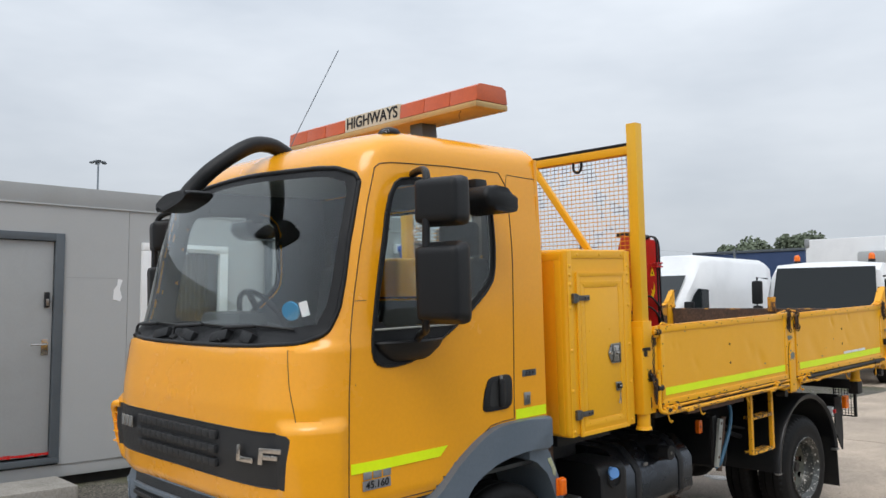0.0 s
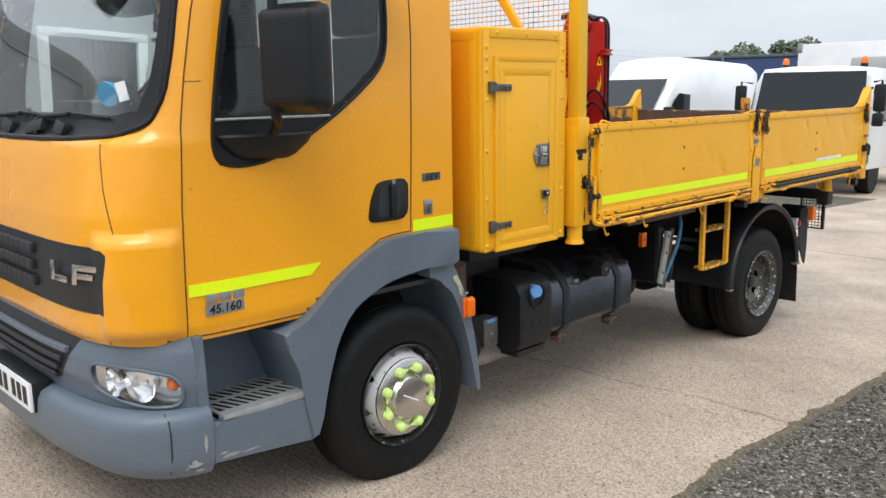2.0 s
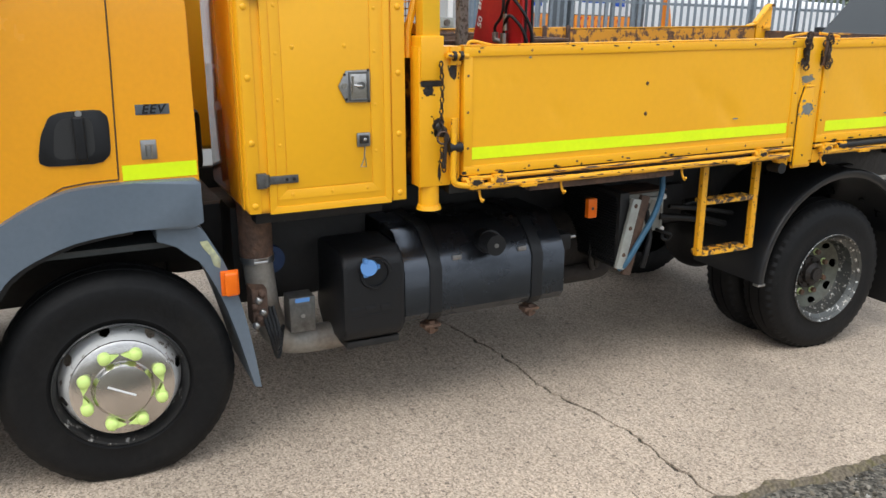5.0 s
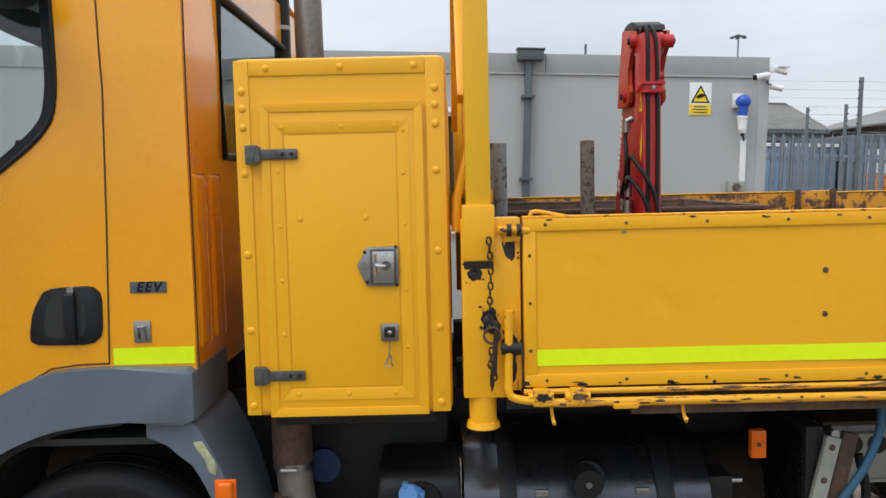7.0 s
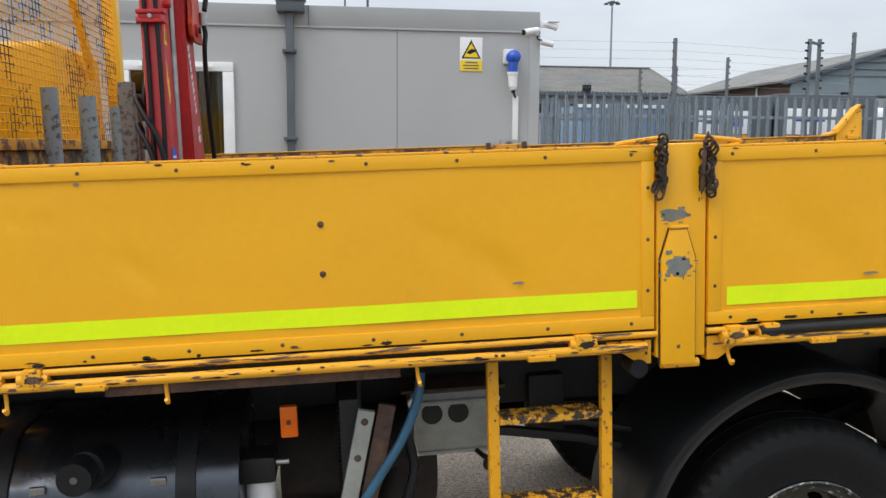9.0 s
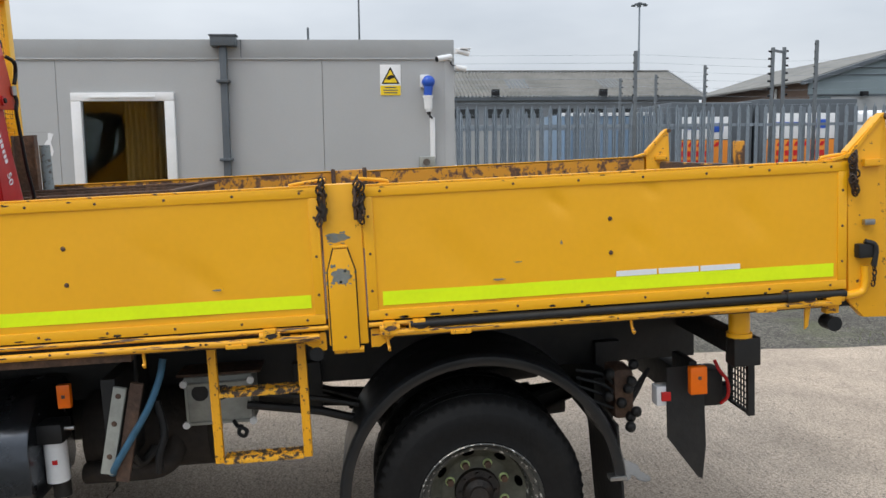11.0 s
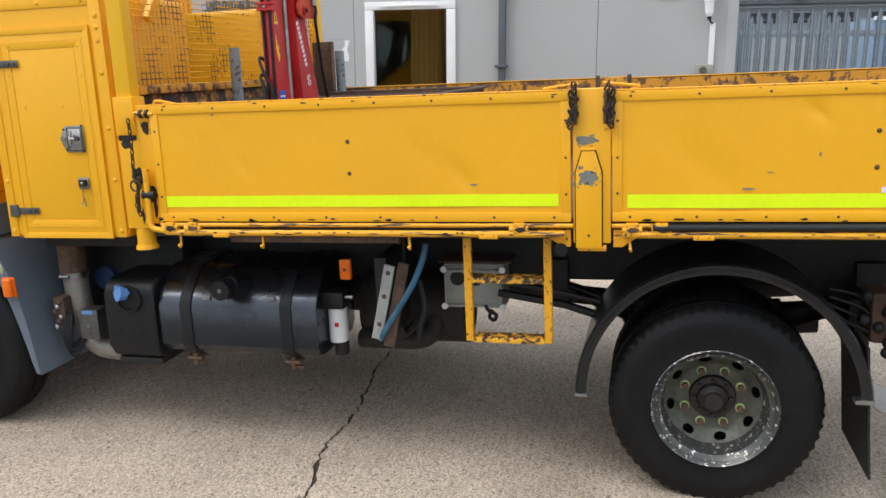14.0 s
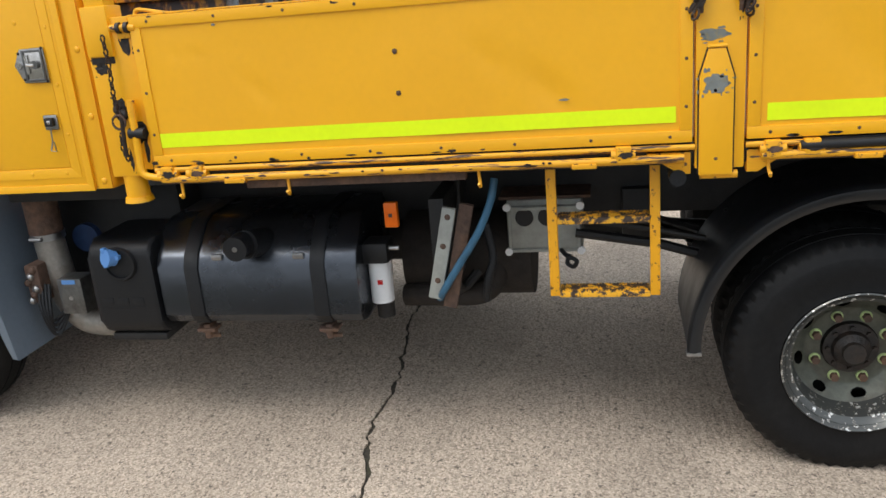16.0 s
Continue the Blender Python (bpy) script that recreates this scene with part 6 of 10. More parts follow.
# middle post
post = part("side_post", B(-0.06, -0.006, 2.975, 3.107, 0.86, 1.404, bevel=0.006), M_BODY, truck, "yellow middle post, scraped to grey primer")
part("cover_plate", prism(bmesh.new(), [(2.985, 0.845), (2.985, 1.115), (3.008, 1.19), (3.052, 1.19), (3.075, 1.115), (3.075, 0.845)], -0.010, 0.006, 0.003), M_BODY, post)
# near-black rim draws the shadow line round the cover plate
part("plate_edge", prism(bmesh.new(), [(2.981, 0.845), (2.981, 1.116), (3.005, 1.194), (3.055, 1.194), (3.079, 1.116), (3.079, 0.845)], -0.009, -0.003), M_GRIME_SHADE, post)
part("top_lip", tube(bmesh.new(), [(0.004, 3.006, 1.196), (0.004, 3.054, 1.196)], 0.005), M_BODY, post)
part("bare_patch", blob(3.022, 1.226, 0.036, 0.015, -0.006, 3, 8), M_PRIMER, post, "patch scraped to grey primer")
part("bare_patch", blob(3.030, 1.098, 0.034, 0.026, 0.0062, 5, 14), M_PRIMER, post, "patch scraped to grey primer")
part("plate_screw", ball(bmesh.new(), (0.006, 3.03, 0.89), 0.005, 0.5, 8, 5), M_RUST, post)
for k, (y, z, ry, rz) in enumerate(((2.988, 1.325, 0.006, 0.03), (3.093, 1.31, 0.007, 0.035))):
    part("grime_patch", blob(y, z, ry, rz, -0.006, 20 + k, 5, 0.0006), M_GRIME_SHADE, post)
part("post_foot", cyl(bmesh.new(), (-0.012, 2.99, 0.842), (-0.012, 3.09, 0.842), 0.012, 12), M_WORN, post)
for s in (-1, 1):
    y = 3.04 + s * 0.075
    part("gusset", prism(bmesh.new(), [(y, 0.93), (y + s * 0.14, 0.93), (y + s * 0.12, 0.905), (y + s * 0.03, 0.845), (y, 0.845)], -0.05, -0.012, 0.003), M_WORN, post)
part("bump_stop", cyl(bmesh.new(), (-0.075, 2.93, 0.835), (-0.005, 2.93, 0.835), 0.024, 18), M_BLACK, post)
fpost = part("side_post", B(-2.134, -2.08, 2.970, 3.108, 0.86, 1.40, bevel=0.006), M_WORN, truck, "far middle post with a worn bracket")
part("bracket", B(-2.10, -2.075, 2.94, 3.14, 1.27, 1.405, bevel=0.008), M_INNER, fpost)
for y in (2.945, 3.125):
    part("bracket_ear", B(-2.075, -2.05, y - 0.012, y + 0.012, 1.28, 1.415, bevel=0.005), M_RUST, fpost)


def chain(parent, pts, r=0.0042, link_len=0.022, material=None, name="chain"):
    """A hanging chain of separate oval links, joined as one piece."""
    pts = bend(pts, 10)
    bm = bmesh.new()
    acc, last, flip = 0.0, pts[0], 0
    for p in pts[1:]:
        acc += (p - last).length
        last = p
        if acc >= link_len * 0.72:
            acc = 0.0
            ring = []
            for k in range(9):
                a = 2 * math.pi * k / 8
                u, v = 0.5 * link_len * math.cos(a), 0.42 * link_len * 0.7 * math.sin(a)
                ring.append(p + (Vector((v, 0, u)) if flip else Vector((0.0, v, u))))
            tube(bm, ring, r * 0.75, 5)
            flip = 1 - flip
    return part(name, bm, material or M_CHAINS, parent, "rusty chain")


for y, s in ((2.975, 1), (3.10, -1), (4.81, 1)):
    bm = bmesh.new()
    for k in range(15):
        rnd = random.Random(k + int(y * 100))
        p = Vector((0.012 + rnd.uniform(-0.006, 0.016), y + rnd.uniform(-0.010, 0.014), 1.415 - 0.0095 * k))
        t0 = rnd.uniform(0, 6.28)
        ring = [p + Vector((0.008 * math.cos(q + t0), 0.009 * math.cos(q - t0), 0.014 * math.sin(q))) for q in [2 * math.pi * n / 8 for n in range(9)]]
        tube(bm, ring, 0.0038, 5)
    part("latch_chain", bm, M_CHAINS, truck, "bunch of rusty chain hung over the latch")
    part("latch_bolt", cyl(bmesh.new(), (0.012, y + 0.008, 1.30), (0.012, y + 0.008, 1.36), 0.011, 10), M_GRIME_SHADE, truck)
    part("latch_pin", tube(bmesh.new(), [(0.006, y, 1.40), (0.018, y + 0.01 * s, 1.38), (0.014, y + 0.012 * s, 1.30), (0.008, y + 0.012 * s, 1.285)], 0.006), M_RUST, truck)
    part("top_hook", tube(bmesh.new(), bend([(-0.02, y - 0.06 * s, 1.39), (-0.02, y - 0.10 * s, 1.405), (-0.02, y + 0.02 * s, 1.42)]), 0.006), M_WORN, truck)

# lower rails, hinges and rods
for y0, y1 in ((1.325, 2.975), (3.11, 4.775)):
    part("hinge_tube", cyl(bmesh.new(), (-0.004, y0, 0.924), (-0.004, y1 if y0 < 2 else 3.30, 0.924), 0.0085, 12), M_RAIL, truck)
    part("torsion_rod", cyl(bmesh.new(), (0.004, y0 + 0.04, 0.894), (0.004, y1 - 0.03, 0.894), 0.0125, 12), M_RAIL, truck)
    # near-black strip puts in the shade of the gap under the dropside
    part("bed_gap_shade", B(-0.05, -0.012, y0, y1, 0.905, 0.934, bevel=0.003), M_GRIME_SHADE, truck)
for y in (1.37, 1.47, 2.78, 3.18, 3.28, 4.65, 4.755):
    h = part("hinge", B(-0.02, 0.016, y - 0.022, y + 0.022, 0.886, 0.936, bevel=0.006), M_WORN, truck)
    part("hinge_pin", cyl(bmesh.new(), (0.0, y - 0.034, 0.91), (0.0, y + 0.034, 0.91), 0.015, 12), M_WORN, h)
for y in (1.60, 2.67, 3.42, 4.50):
    part("rod_bracket", B(-0.01, 0.022, y - 0.035, y + 0.035, 0.878, 0.892, bevel=0.003), M_WORN, truck)
for y in (1.40, 1.76, 2.36, 3.17, 4.02):
    part("rope_hook", tube(bmesh.new(), bend([(-0.015, y, 0.895), (-0.012, y + 0.002, 0.86), (0.0, y + 0.006, 0.835), (0.012, y + 0.004, 0.845)]), 0.005), M_WORN, truck)
# black rod stands in for a recessed gap, its shade and dark rust
part("gap_shade_rod", cyl(bmesh.new(), (0.006, 3.25, 0.918), (0.006, 4.795, 0.926), 0.013, 12), M_CHASSIS, truck)
part("rod_sleeve", cyl(bmesh.new(), (0.006, 4.575, 0.923), (0.006, 4.675, 0.924), 0.018, 12), M_CHASSIS, truck)

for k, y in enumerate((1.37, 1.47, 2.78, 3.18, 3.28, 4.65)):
    part("rust_patch", blob(y + 0.005, 0.912, 0.020, 0.010, 0.0161, 700 + k, 7, 0.0004), M_RUST if k % 2 else M_GRIME_SHADE, truck)
part("rusty_rail", B(-0.05, -0.015, 1.62, 2.32, 0.852, 0.878, bevel=0.003), M_RUST, truck, "rusty strip below the bed rail")
rnd = random.Random(8)
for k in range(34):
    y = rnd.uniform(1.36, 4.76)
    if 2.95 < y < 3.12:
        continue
    part("rust_patch", blob(y, 0.894 + rnd.uniform(-0.004, 0.006), rnd.uniform(0.004, 0.016), rnd.uniform(0.0015, 0.004), 0.0166, 300 + k, 3, 0.0004), M_GRIME_SHADE if k % 2 else M_RUST, truck)

# front corner: headboard post, latch gear
hp = part("headboard_post", B(-0.085, -0.02, 1.178, 1.245, 1.43, 2.582, bevel=0.006), M_LEMON, truck, "tall yellow headboard post")
part("post_socket", B(-0.10, -0.008, 1.166, 1.254, 1.285, 1.436, bevel=0.006), M_BODY, hp)
part("socket_plate", B(-0.10, -0.02, 1.162, 1.322, 0.905, 1.40, bevel=0.005), M_BODY, hp)
# dark block puts in the grime and shade of the gap below the socket
part("notch", B(-0.03, -0.0185, 1.168, 1.25, 1.262, 1.284, bevel=0.004), M_GRIME_SHADE, hp)
for k, (y, z, ry, rz) in enumerate(((1.235, 1.12, 0.022, 0.032), (1.29, 1.045, 0.026, 0.03), (1.295, 1.325, 0.016, 0.035), (1.30, 1.0, 0.008, 0.05), (1.20, 1.25, 0.022, 0.018), (1.24, 0.955, 0.006, 0.03))):
    part("grime_patch", blob(y, z, ry, rz, -0.0198, 60 + k, 9, 0.0008), M_GRIME_SHADE, hp)
bm = cyl(bmesh.new(), (-0.06, 1.215, 0.83), (-0.06, 1.215, 0.915), 0.038, 20, 0.038)
cyl(bm, (-0.06, 1.215, 0.815), (-0.06, 1.215, 0.832), 0.047, 20, 0.043)
part("body_foot", bm, M_BODY, hp, "chipped yellow pivot foot")
part("headboard_post", B(-2.12, -2.055, 1.178, 1.245, 0.93, 2.582, bevel=0.006), M_LEMON, truck, "tall yellow headboard post")
chain(hp, [(0.004, 1.235, 1.36), (0.006, 1.24, 1.26), (0.006, 1.236, 1.16), (0.008, 1.245, 1.09)])
chain(hp, [(0.006, 1.24, 1.06), (0.01, 1.235, 1.0), (0.008, 1.25, 0.96)])
part("drop_pin", tube(bmesh.new(), [(0.012, 1.252, 1.10), (0.014, 1.246, 1.02), (0.012, 1.244, 0.975)], 0.007), M_CHAINS, hp)
part("latch_casting", ball(ball(bmesh.new(), (-0.004, 1.245, 1.105), 0.020, 0.5, 12, 8), (-0.004, 1.232, 1.122), 0.015, 0.5, 10, 8), M_GRIME_SHADE, hp)
part("pull_ring", tube(bmesh.new(), [(0.012 + 0.0, 1.24 + 0.022 * math.cos(a), 1.085 + 0.022 * math.sin(a)) for a in [2 * math.pi * q / 14 for q in range(15)]], 0.004, 6), M_RUST, hp)
lever = part("locking_lever", tube(bmesh.new(), bend([(0.004, 1.285, 1.13), (0.006, 1.285, 1.05), (0.006, 1.283, 0.97), (0.008, 1.287, 0.92), (0.006, 1.32, 0.905), (0.004, 1.37, 0.900)]), 0.0115, 12), M_BODY, truck, "bent yellow locking lever")
part("lever_boss", cyl(bmesh.new(), (0.004, 1.266, 1.048), (0.004, 1.318, 1.046), 0.017, 14), M_CHASSIS, lever)
part("lever_grip", cyl(bmesh.new(), (0.004, 1.286, 1.10), (0.004, 1.288, 1.15), 0.013, 12), M_WORN, lever)
part("latch_bar", cyl(bmesh.new(), (-0.006, 1.262, 1.368), (-0.006, 1.345, 1.365), 0.011, 14), M_WORN, lever)
for y in (1.285, 1.312):
    part("latch_ring", cyl(bmesh.new(), (-0.006, y, 1.367), (-0.006, y + 0.012, 1.367), 0.017, 14), M_GRIME_SHADE, lever)
part("latch_plate", B(-0.02, -0.008, 1.278, 1.322, 1.335, 1.40, bevel=0.004), M_WORN, lever)
part("top_hook", tube(bmesh.new(), bend([(-0.012, 1.345, 1.395), (-0.012, 1.36, 1.415), (-0.012, 1.42, 1.405), (-0.012, 1.49, 1.39)]), 0.006), M_WORN, truck)

# headboard with wire mesh
part("headboard_panel", B(-2.06, -0.085, 1.20, 1.225, 0.93, 1.44, bevel=0.003), M_SCRAPED, truck, "worn yellow headboard plate")
part("headboard_rail", B(-2.055, -0.085, 1.185, 1.255, 1.44, 1.475, bevel=0.004), M_INNER, truck)
part("headboard_rail", B(-2.055, -0.085, 1.185, 1.255, 2.405, 2.455, bevel=0.006), M_BODY, truck)
part("rail_rubber", B(-2.055, -0.085, 1.183, 1.257, 2.456, 2.472, bevel=0.003), M_BLACK, truck)
bm = bmesh.new()
nx = 62
for i in range(nx + 1):
    x = -2.055 + 1.97 * i / nx
    cyl(bm, (x, 1.222, 1.47), (x, 1.222, 2.41), 0.0016, 4, caps=False)
part("wire_mesh", bm, M_MESH, truck, "rusty upright wires of the headboard mesh")
bm = bmesh.new()
nz = 37
for i in range(nz + 1):
    z = 1.475 + 0.93 * i / nz
    cyl(bm, (-2.055, 1.2255, z), (-0.085, 1.2255, z), 0.0022, 4, caps=False)
part("wire_mesh", bm, M_MESH, truck, "orange-painted level wires of the headboard mesh")
part("mesh_brace", box(bmesh.new(), -0.02, 0.02, 1.165, 1.195, -0.42, 0.42, bevel=0.004, m=Matrix.Translation((-0.55, 0, 2.08)) @ Matrix.Rotation(radians(-37), 4, "Y")), M_BODY, truck)
part("mesh_brace", box(bmesh.new(), -0.02, 0.02, 1.165, 1.195, -0.42, 0.42, bevel=0.004, m=Matrix.Translation((-1.59, 0, 2.08)) @ Matrix.Rotation(radians(37), 4, "Y")), M_BODY, truck)
part("post_stay", tube(bmesh.new(), [(-0.10, 1.20, 1.62), (-0.10, 1.155, 1.45), (-0.10, 1.15, 1.36)], 0.014), M_BODY, truck)
for x in (-0.46, -0.86, -1.4):
    ring = [Vector((x + 0.03 * math.cos(a), 1.20, 2.375 + 0.035 * math.sin(a))) for a in [math.pi * (1 + q / 8) for q in range(9)]]
    part("lashing_hook", tube(bmesh.new(), [ring[0] + Vector((0, 0, 0.04))] + ring + [ring[-1] + Vector((0, 0, 0.04))], 0.008), M_BLACK, truck)

# tail corner plates and tailgate
for x0, x1 in ((-0.045, -0.004), (-2.136, -2.095)):
    tp = part("tail_plate", prism(bmesh.new(), [(4.802, 1.426), (4.921, 1.545), (4.935, 1.553), (4.943, 1.545), (4.958, 0.828), (4.872, 0.832), (4.813, 0.892)], x0, x1, 0.004), M_TAIL, truck, "tall yellow tail corner plate")
    part("plate_edge", prism(bmesh.new(), [(4.745, 1.393), (4.812, 1.405), (4.925, 1.535), (4.917, 1.541), (4.807, 1.417), (4.745, 1.402)], x0 - 0.012, x1 + 0.006), M_WORN, tp)
    part("pivot_ear", prism(bmesh.new(), [(4.855, 1.37), (4.925, 1.37), (4.925, 1.395), (4.855, 1.395)], x0 - 0.03, x1 + 0.02, 0.004), M_WORN, tp)
    part("top_pivot", cyl(bmesh.new(), (x0 - 0.02, 4.943, 1.54), (x1 + 0.012, 4.943, 1.54), 0.011, 12), M_RUST, tp)
part("tail_latch", B(-0.004, 0.03, 4.830, 4.890, 1.05, 1.10, bevel=0.006), M_CHASSIS, truck, "black tailgate latch")
part("tail_lever", tube(bmesh.new(), bend([(0.02, 4.855, 1.11), (0.03, 4.890, 1.09), (0.03, 4.885, 1.02)]), 0.009), M_CHASSIS, truck)
part("wing_nut", B(0.0, 0.02, 4.855, 4.895, 1.165, 1.185, bevel=0.004), M_ZINC, truck)
chain(truck, [(0.01, 4.940, 1.53), (0.02, 4.955, 1.49), (0.016, 4.950, 1.43)])
chain(truck, [(0.02, 4.885, 1.05), (0.024, 4.891, 0.99), (0.02, 4.887, 0.95)])
part("tail_pipe", tube(bmesh.new(), bend([(0.0, 4.795, 0.915), (0.0, 4.855, 0.925), (0.0, 4.870, 0.96), (0.0, 4.870, 1.02)]), 0.014, 12), M_BODY, truck)
part("tail_stub", cyl(bmesh.new(), (-0.06, 4.758, 0.816), (0.004, 4.758, 0.816), 0.027, 20), M_BLACK, truck)
part("stub_bracket", B(-0.05, -0.015, 4.735, 4.785, 0.85, 0.93, bevel=0.005), M_WORN, truck)
part("tail_tongue", prism(bmesh.new(), [(4.655, 0.90), (4.680, 0.90), (4.667, 0.81), (4.655, 0.80)], -0.02, -0.012, 0.002), M_WORN, truck)
part("tailgate", B(-2.09, -0.05, 4.885, 4.920, 0.90, 1.36, bevel=0.005), M_SCRAPED, truck, "yellow tailgate with a rusty inner face")
part("tailgate_skin", B(-2.08, -0.06, 4.879, 4.885, 0.95, 1.35), M_RUST, truck)
part("gate_rib", B(-1.04, -0.965, 4.858, 4.885, 1.33, 1.47, bevel=0.006), M_INNER, truck, "rust-stained tailgate bracket")

# ---- crane in the bed ----
# a slim column with the folded boom leaning on it; both go down to a pedestal on the bed floor
crane = part("loader_crane", B(-0.66, -0.22, 1.62, 1.90, 0.945, 1.04, bevel=0.012), M_CHASSIS, truck, "folded red loader crane standing in the bed")
CF, CL, CR = -0.262, 1.713, 1.768
bm = prism(bmesh.new(), [(CF, 1.04), (CF, 1.90), (CF - 0.012, 1.925), (CF - 0.085, 1.93), (CF - 0.10, 1.90), (CF - 0.085, 1.78), (CF - 0.10, 1.55), (CF - 0.145, 1.30), (CF - 0.16, 1.04)], CL, CR, 0.006, axis="y")
part("column", bm, M_RED, crane, "red steel column")
bm = bmesh.new()
rows = []
for z, xa, xb in ((1.04, -0.80, -0.46), (1.384, -0.705, -0.425), (1.60, -0.63, -0.40), (1.722, -0.588, -0.40), (1.88, -0.535, -0.40)):
    r = xa + 0.45 * (xb - xa)
    rows.append([bm.verts.new(p) for p in ((xb, 1.726, z), (xb, 1.800, z), (r, 1.806, z), (xa + 0.012, 1.768, z), (xa, 1.745, z), (xa, 1.721, z))])
for a, b in zip(rows, rows[1:]):
    for k in range(6):
        bm.faces.new((a[k], a[(k + 1) % 6], b[(k + 1) % 6], b[k]))
bm.faces.new(rows[0])
bm.faces.new(rows[-1][::-1])
bmesh.ops.recalc_face_normals(bm, faces=bm.faces)
bmesh.ops.bevel(bm, geom=[e for e in bm.edges if abs(e.verts[0].co.z - e.verts[1].co.z) > 0.05], offset=0.006, segments=2, affect="EDGES")
boom = part("boom", bm, M_RED, crane, "lettered red boom section")
plate = [(-0.505, 1.968), (-0.36, 1.945), (-0.352, 1.90), (-0.40, 1.875), (-0.428, 1.834), (-0.425, 1.79), (-0.402, 1.765), (-0.415, 1.735), (-0.455, 1.722), (-0.588, 1.728), (-0.55, 1.845)]
for y0, y1 in ((1.706, 1.7195), (1.808, 1.820)):
    part("knuckle_plate", prism(bmesh.new(), plate, y0, y1, 0.003, axis="y"), M_REDSKY, crane, "orange-red knuckle plate")
for x, z, r in ((-0.357, 1.912, 0.020), (-0.465, 1.755, 0.019)):
    pin = part("pivot_pin", cyl(bmesh.new(), (x, 1.696, z), (x, 1.828, z), r, 22), M_RED, crane)
    part("pin_cap", cyl(bmesh.new(), (x, 1.690, z), (x, 1.696, z), r * 0.5, 16), M_CHASSIS, pin)
    part("pin_cap", cyl(bmesh.new(), (x, 1.828, z), (x, 1.834, z), r * 0.5, 16), M_CHASSIS, pin)
part("pivot_pin", cyl(bmesh.new(), (CF - 0.03, 1.700, 1.762), (CF - 0.03, 1.713, 1.762), 0.012, 14), M_RED, crane)
part("pivot_pin", cyl(bmesh.new(), (CF - 0.045, 1.768, 1.908), (CF - 0.045, 1.786, 1.91), 0.020, 20), M_RED, crane)
part("pivot_pin", cyl(bmesh.new(), (CF - 0.04, 1.768, 1.80), (CF - 0.04, 1.785, 1.80), 0.010, 14), M_RED, crane)
part("head_block", prism(bmesh.new(), [(-0.56, 1.955), (-0.555, 1.985), (-0.50, 1.992), (-0.44, 1.985), (-0.36, 1.962), (-0.35, 1.945), (-0.505, 1.962)], 1.722, 1.806, 0.006, axis="y"), M_CHASSIS, crane, "black boom head")
clamp = part("hose_clamp", B(CF - 0.02, CF + 0.018, CL - 0.006, CR + 0.008, 1.747, 1.756, bevel=0.002), M_RED, crane)
part("clamp_bar", B(CF - 0.02, CF + 0.018, CL - 0.006, CR + 0.008, 1.770, 1.780, bevel=0.002), M_RED, clamp)
part("clamp_block", B(CF, CF + 0.013, CL, CR, 1.756, 1.770, bevel=0.002), M_RED, clamp)
part("clamp_bolt", cyl(bmesh.new(), (CF + 0.012, 1.741, 1.763), (CF + 0.020, 1.741, 1.763), 0.006, 6), M_ZINC, clamp)
for k, y in enumerate((1.727, 1.756)):
    pts = [(CF + 0.006, y - 0.002, 1.06), (CF + 0.007, y - 0.002, 1.40), (CF + 0.006, y, 1.60), (CF + 0.006, y, 1.77), (CF + 0.006, y - 0.004 * k, 1.89), (CF - 0.008, y - 0.012 * k, 1.935), (CF - 0.04, y - 0.018 * k, 1.948), (CF - 0.09, y - 0.018 * k, 1.925)]
    part("hydraulic_hose", tube(bmesh.new(), bend(pts), 0.0058, 10), M_BLACK, crane, smooth=180)
# hoses and fittings on the front flank
for pts, r in (([(-0.40, 1.694, 1.648), (-0.395, 1.690, 1.62), (-0.372, 1.688, 1.585), (-0.366, 1.686, 1.53), (-0.385, 1.686, 1.49), (-0.435, 1.688, 1.455), (-0.437, 1.690, 1.425)], 0.0064),
               ([(-0.352, 1.690, 1.48), (-0.345, 1.688, 1.53), (-0.315, 1.684, 1.562), (-0.28, 1.684, 1.56), (-0.25, 1.712, 1.51), (-0.243, 1.742, 1.45), (-0.242, 1.752, 1.38), (-0.245, 1.752, 1.20)], 0.0064),
               ([(-0.36, 1.690, 1.40), (-0.352, 1.684, 1.46), (-0.315, 1.682, 1.495), (-0.28, 1.684, 1.49), (-0.25, 1.712, 1.44), (-0.243, 1.730, 1.37), (-0.245, 1.735, 1.20)], 0.0064),
               ([(-0.56, 1.826, 1.79), (-0.565, 1.832, 1.76), (-0.56, 1.828, 1.72), (-0.58, 1.824, 1.66), (-0.62, 1.822, 1.50), (-0.66, 1.822, 1.38), (-0.70, 1.82, 1.15)], 0.0070),
               ([(-0.52, 1.826, 1.92), (-0.545, 1.845, 1.90), (-0.56, 1.84, 1.86), (-0.55, 1.835, 1.82)], 0.0075)):
    part("hydraulic_hose", tube(bmesh.new(), bend(pts), r, 10), M_BLACK, crane, smooth=180)
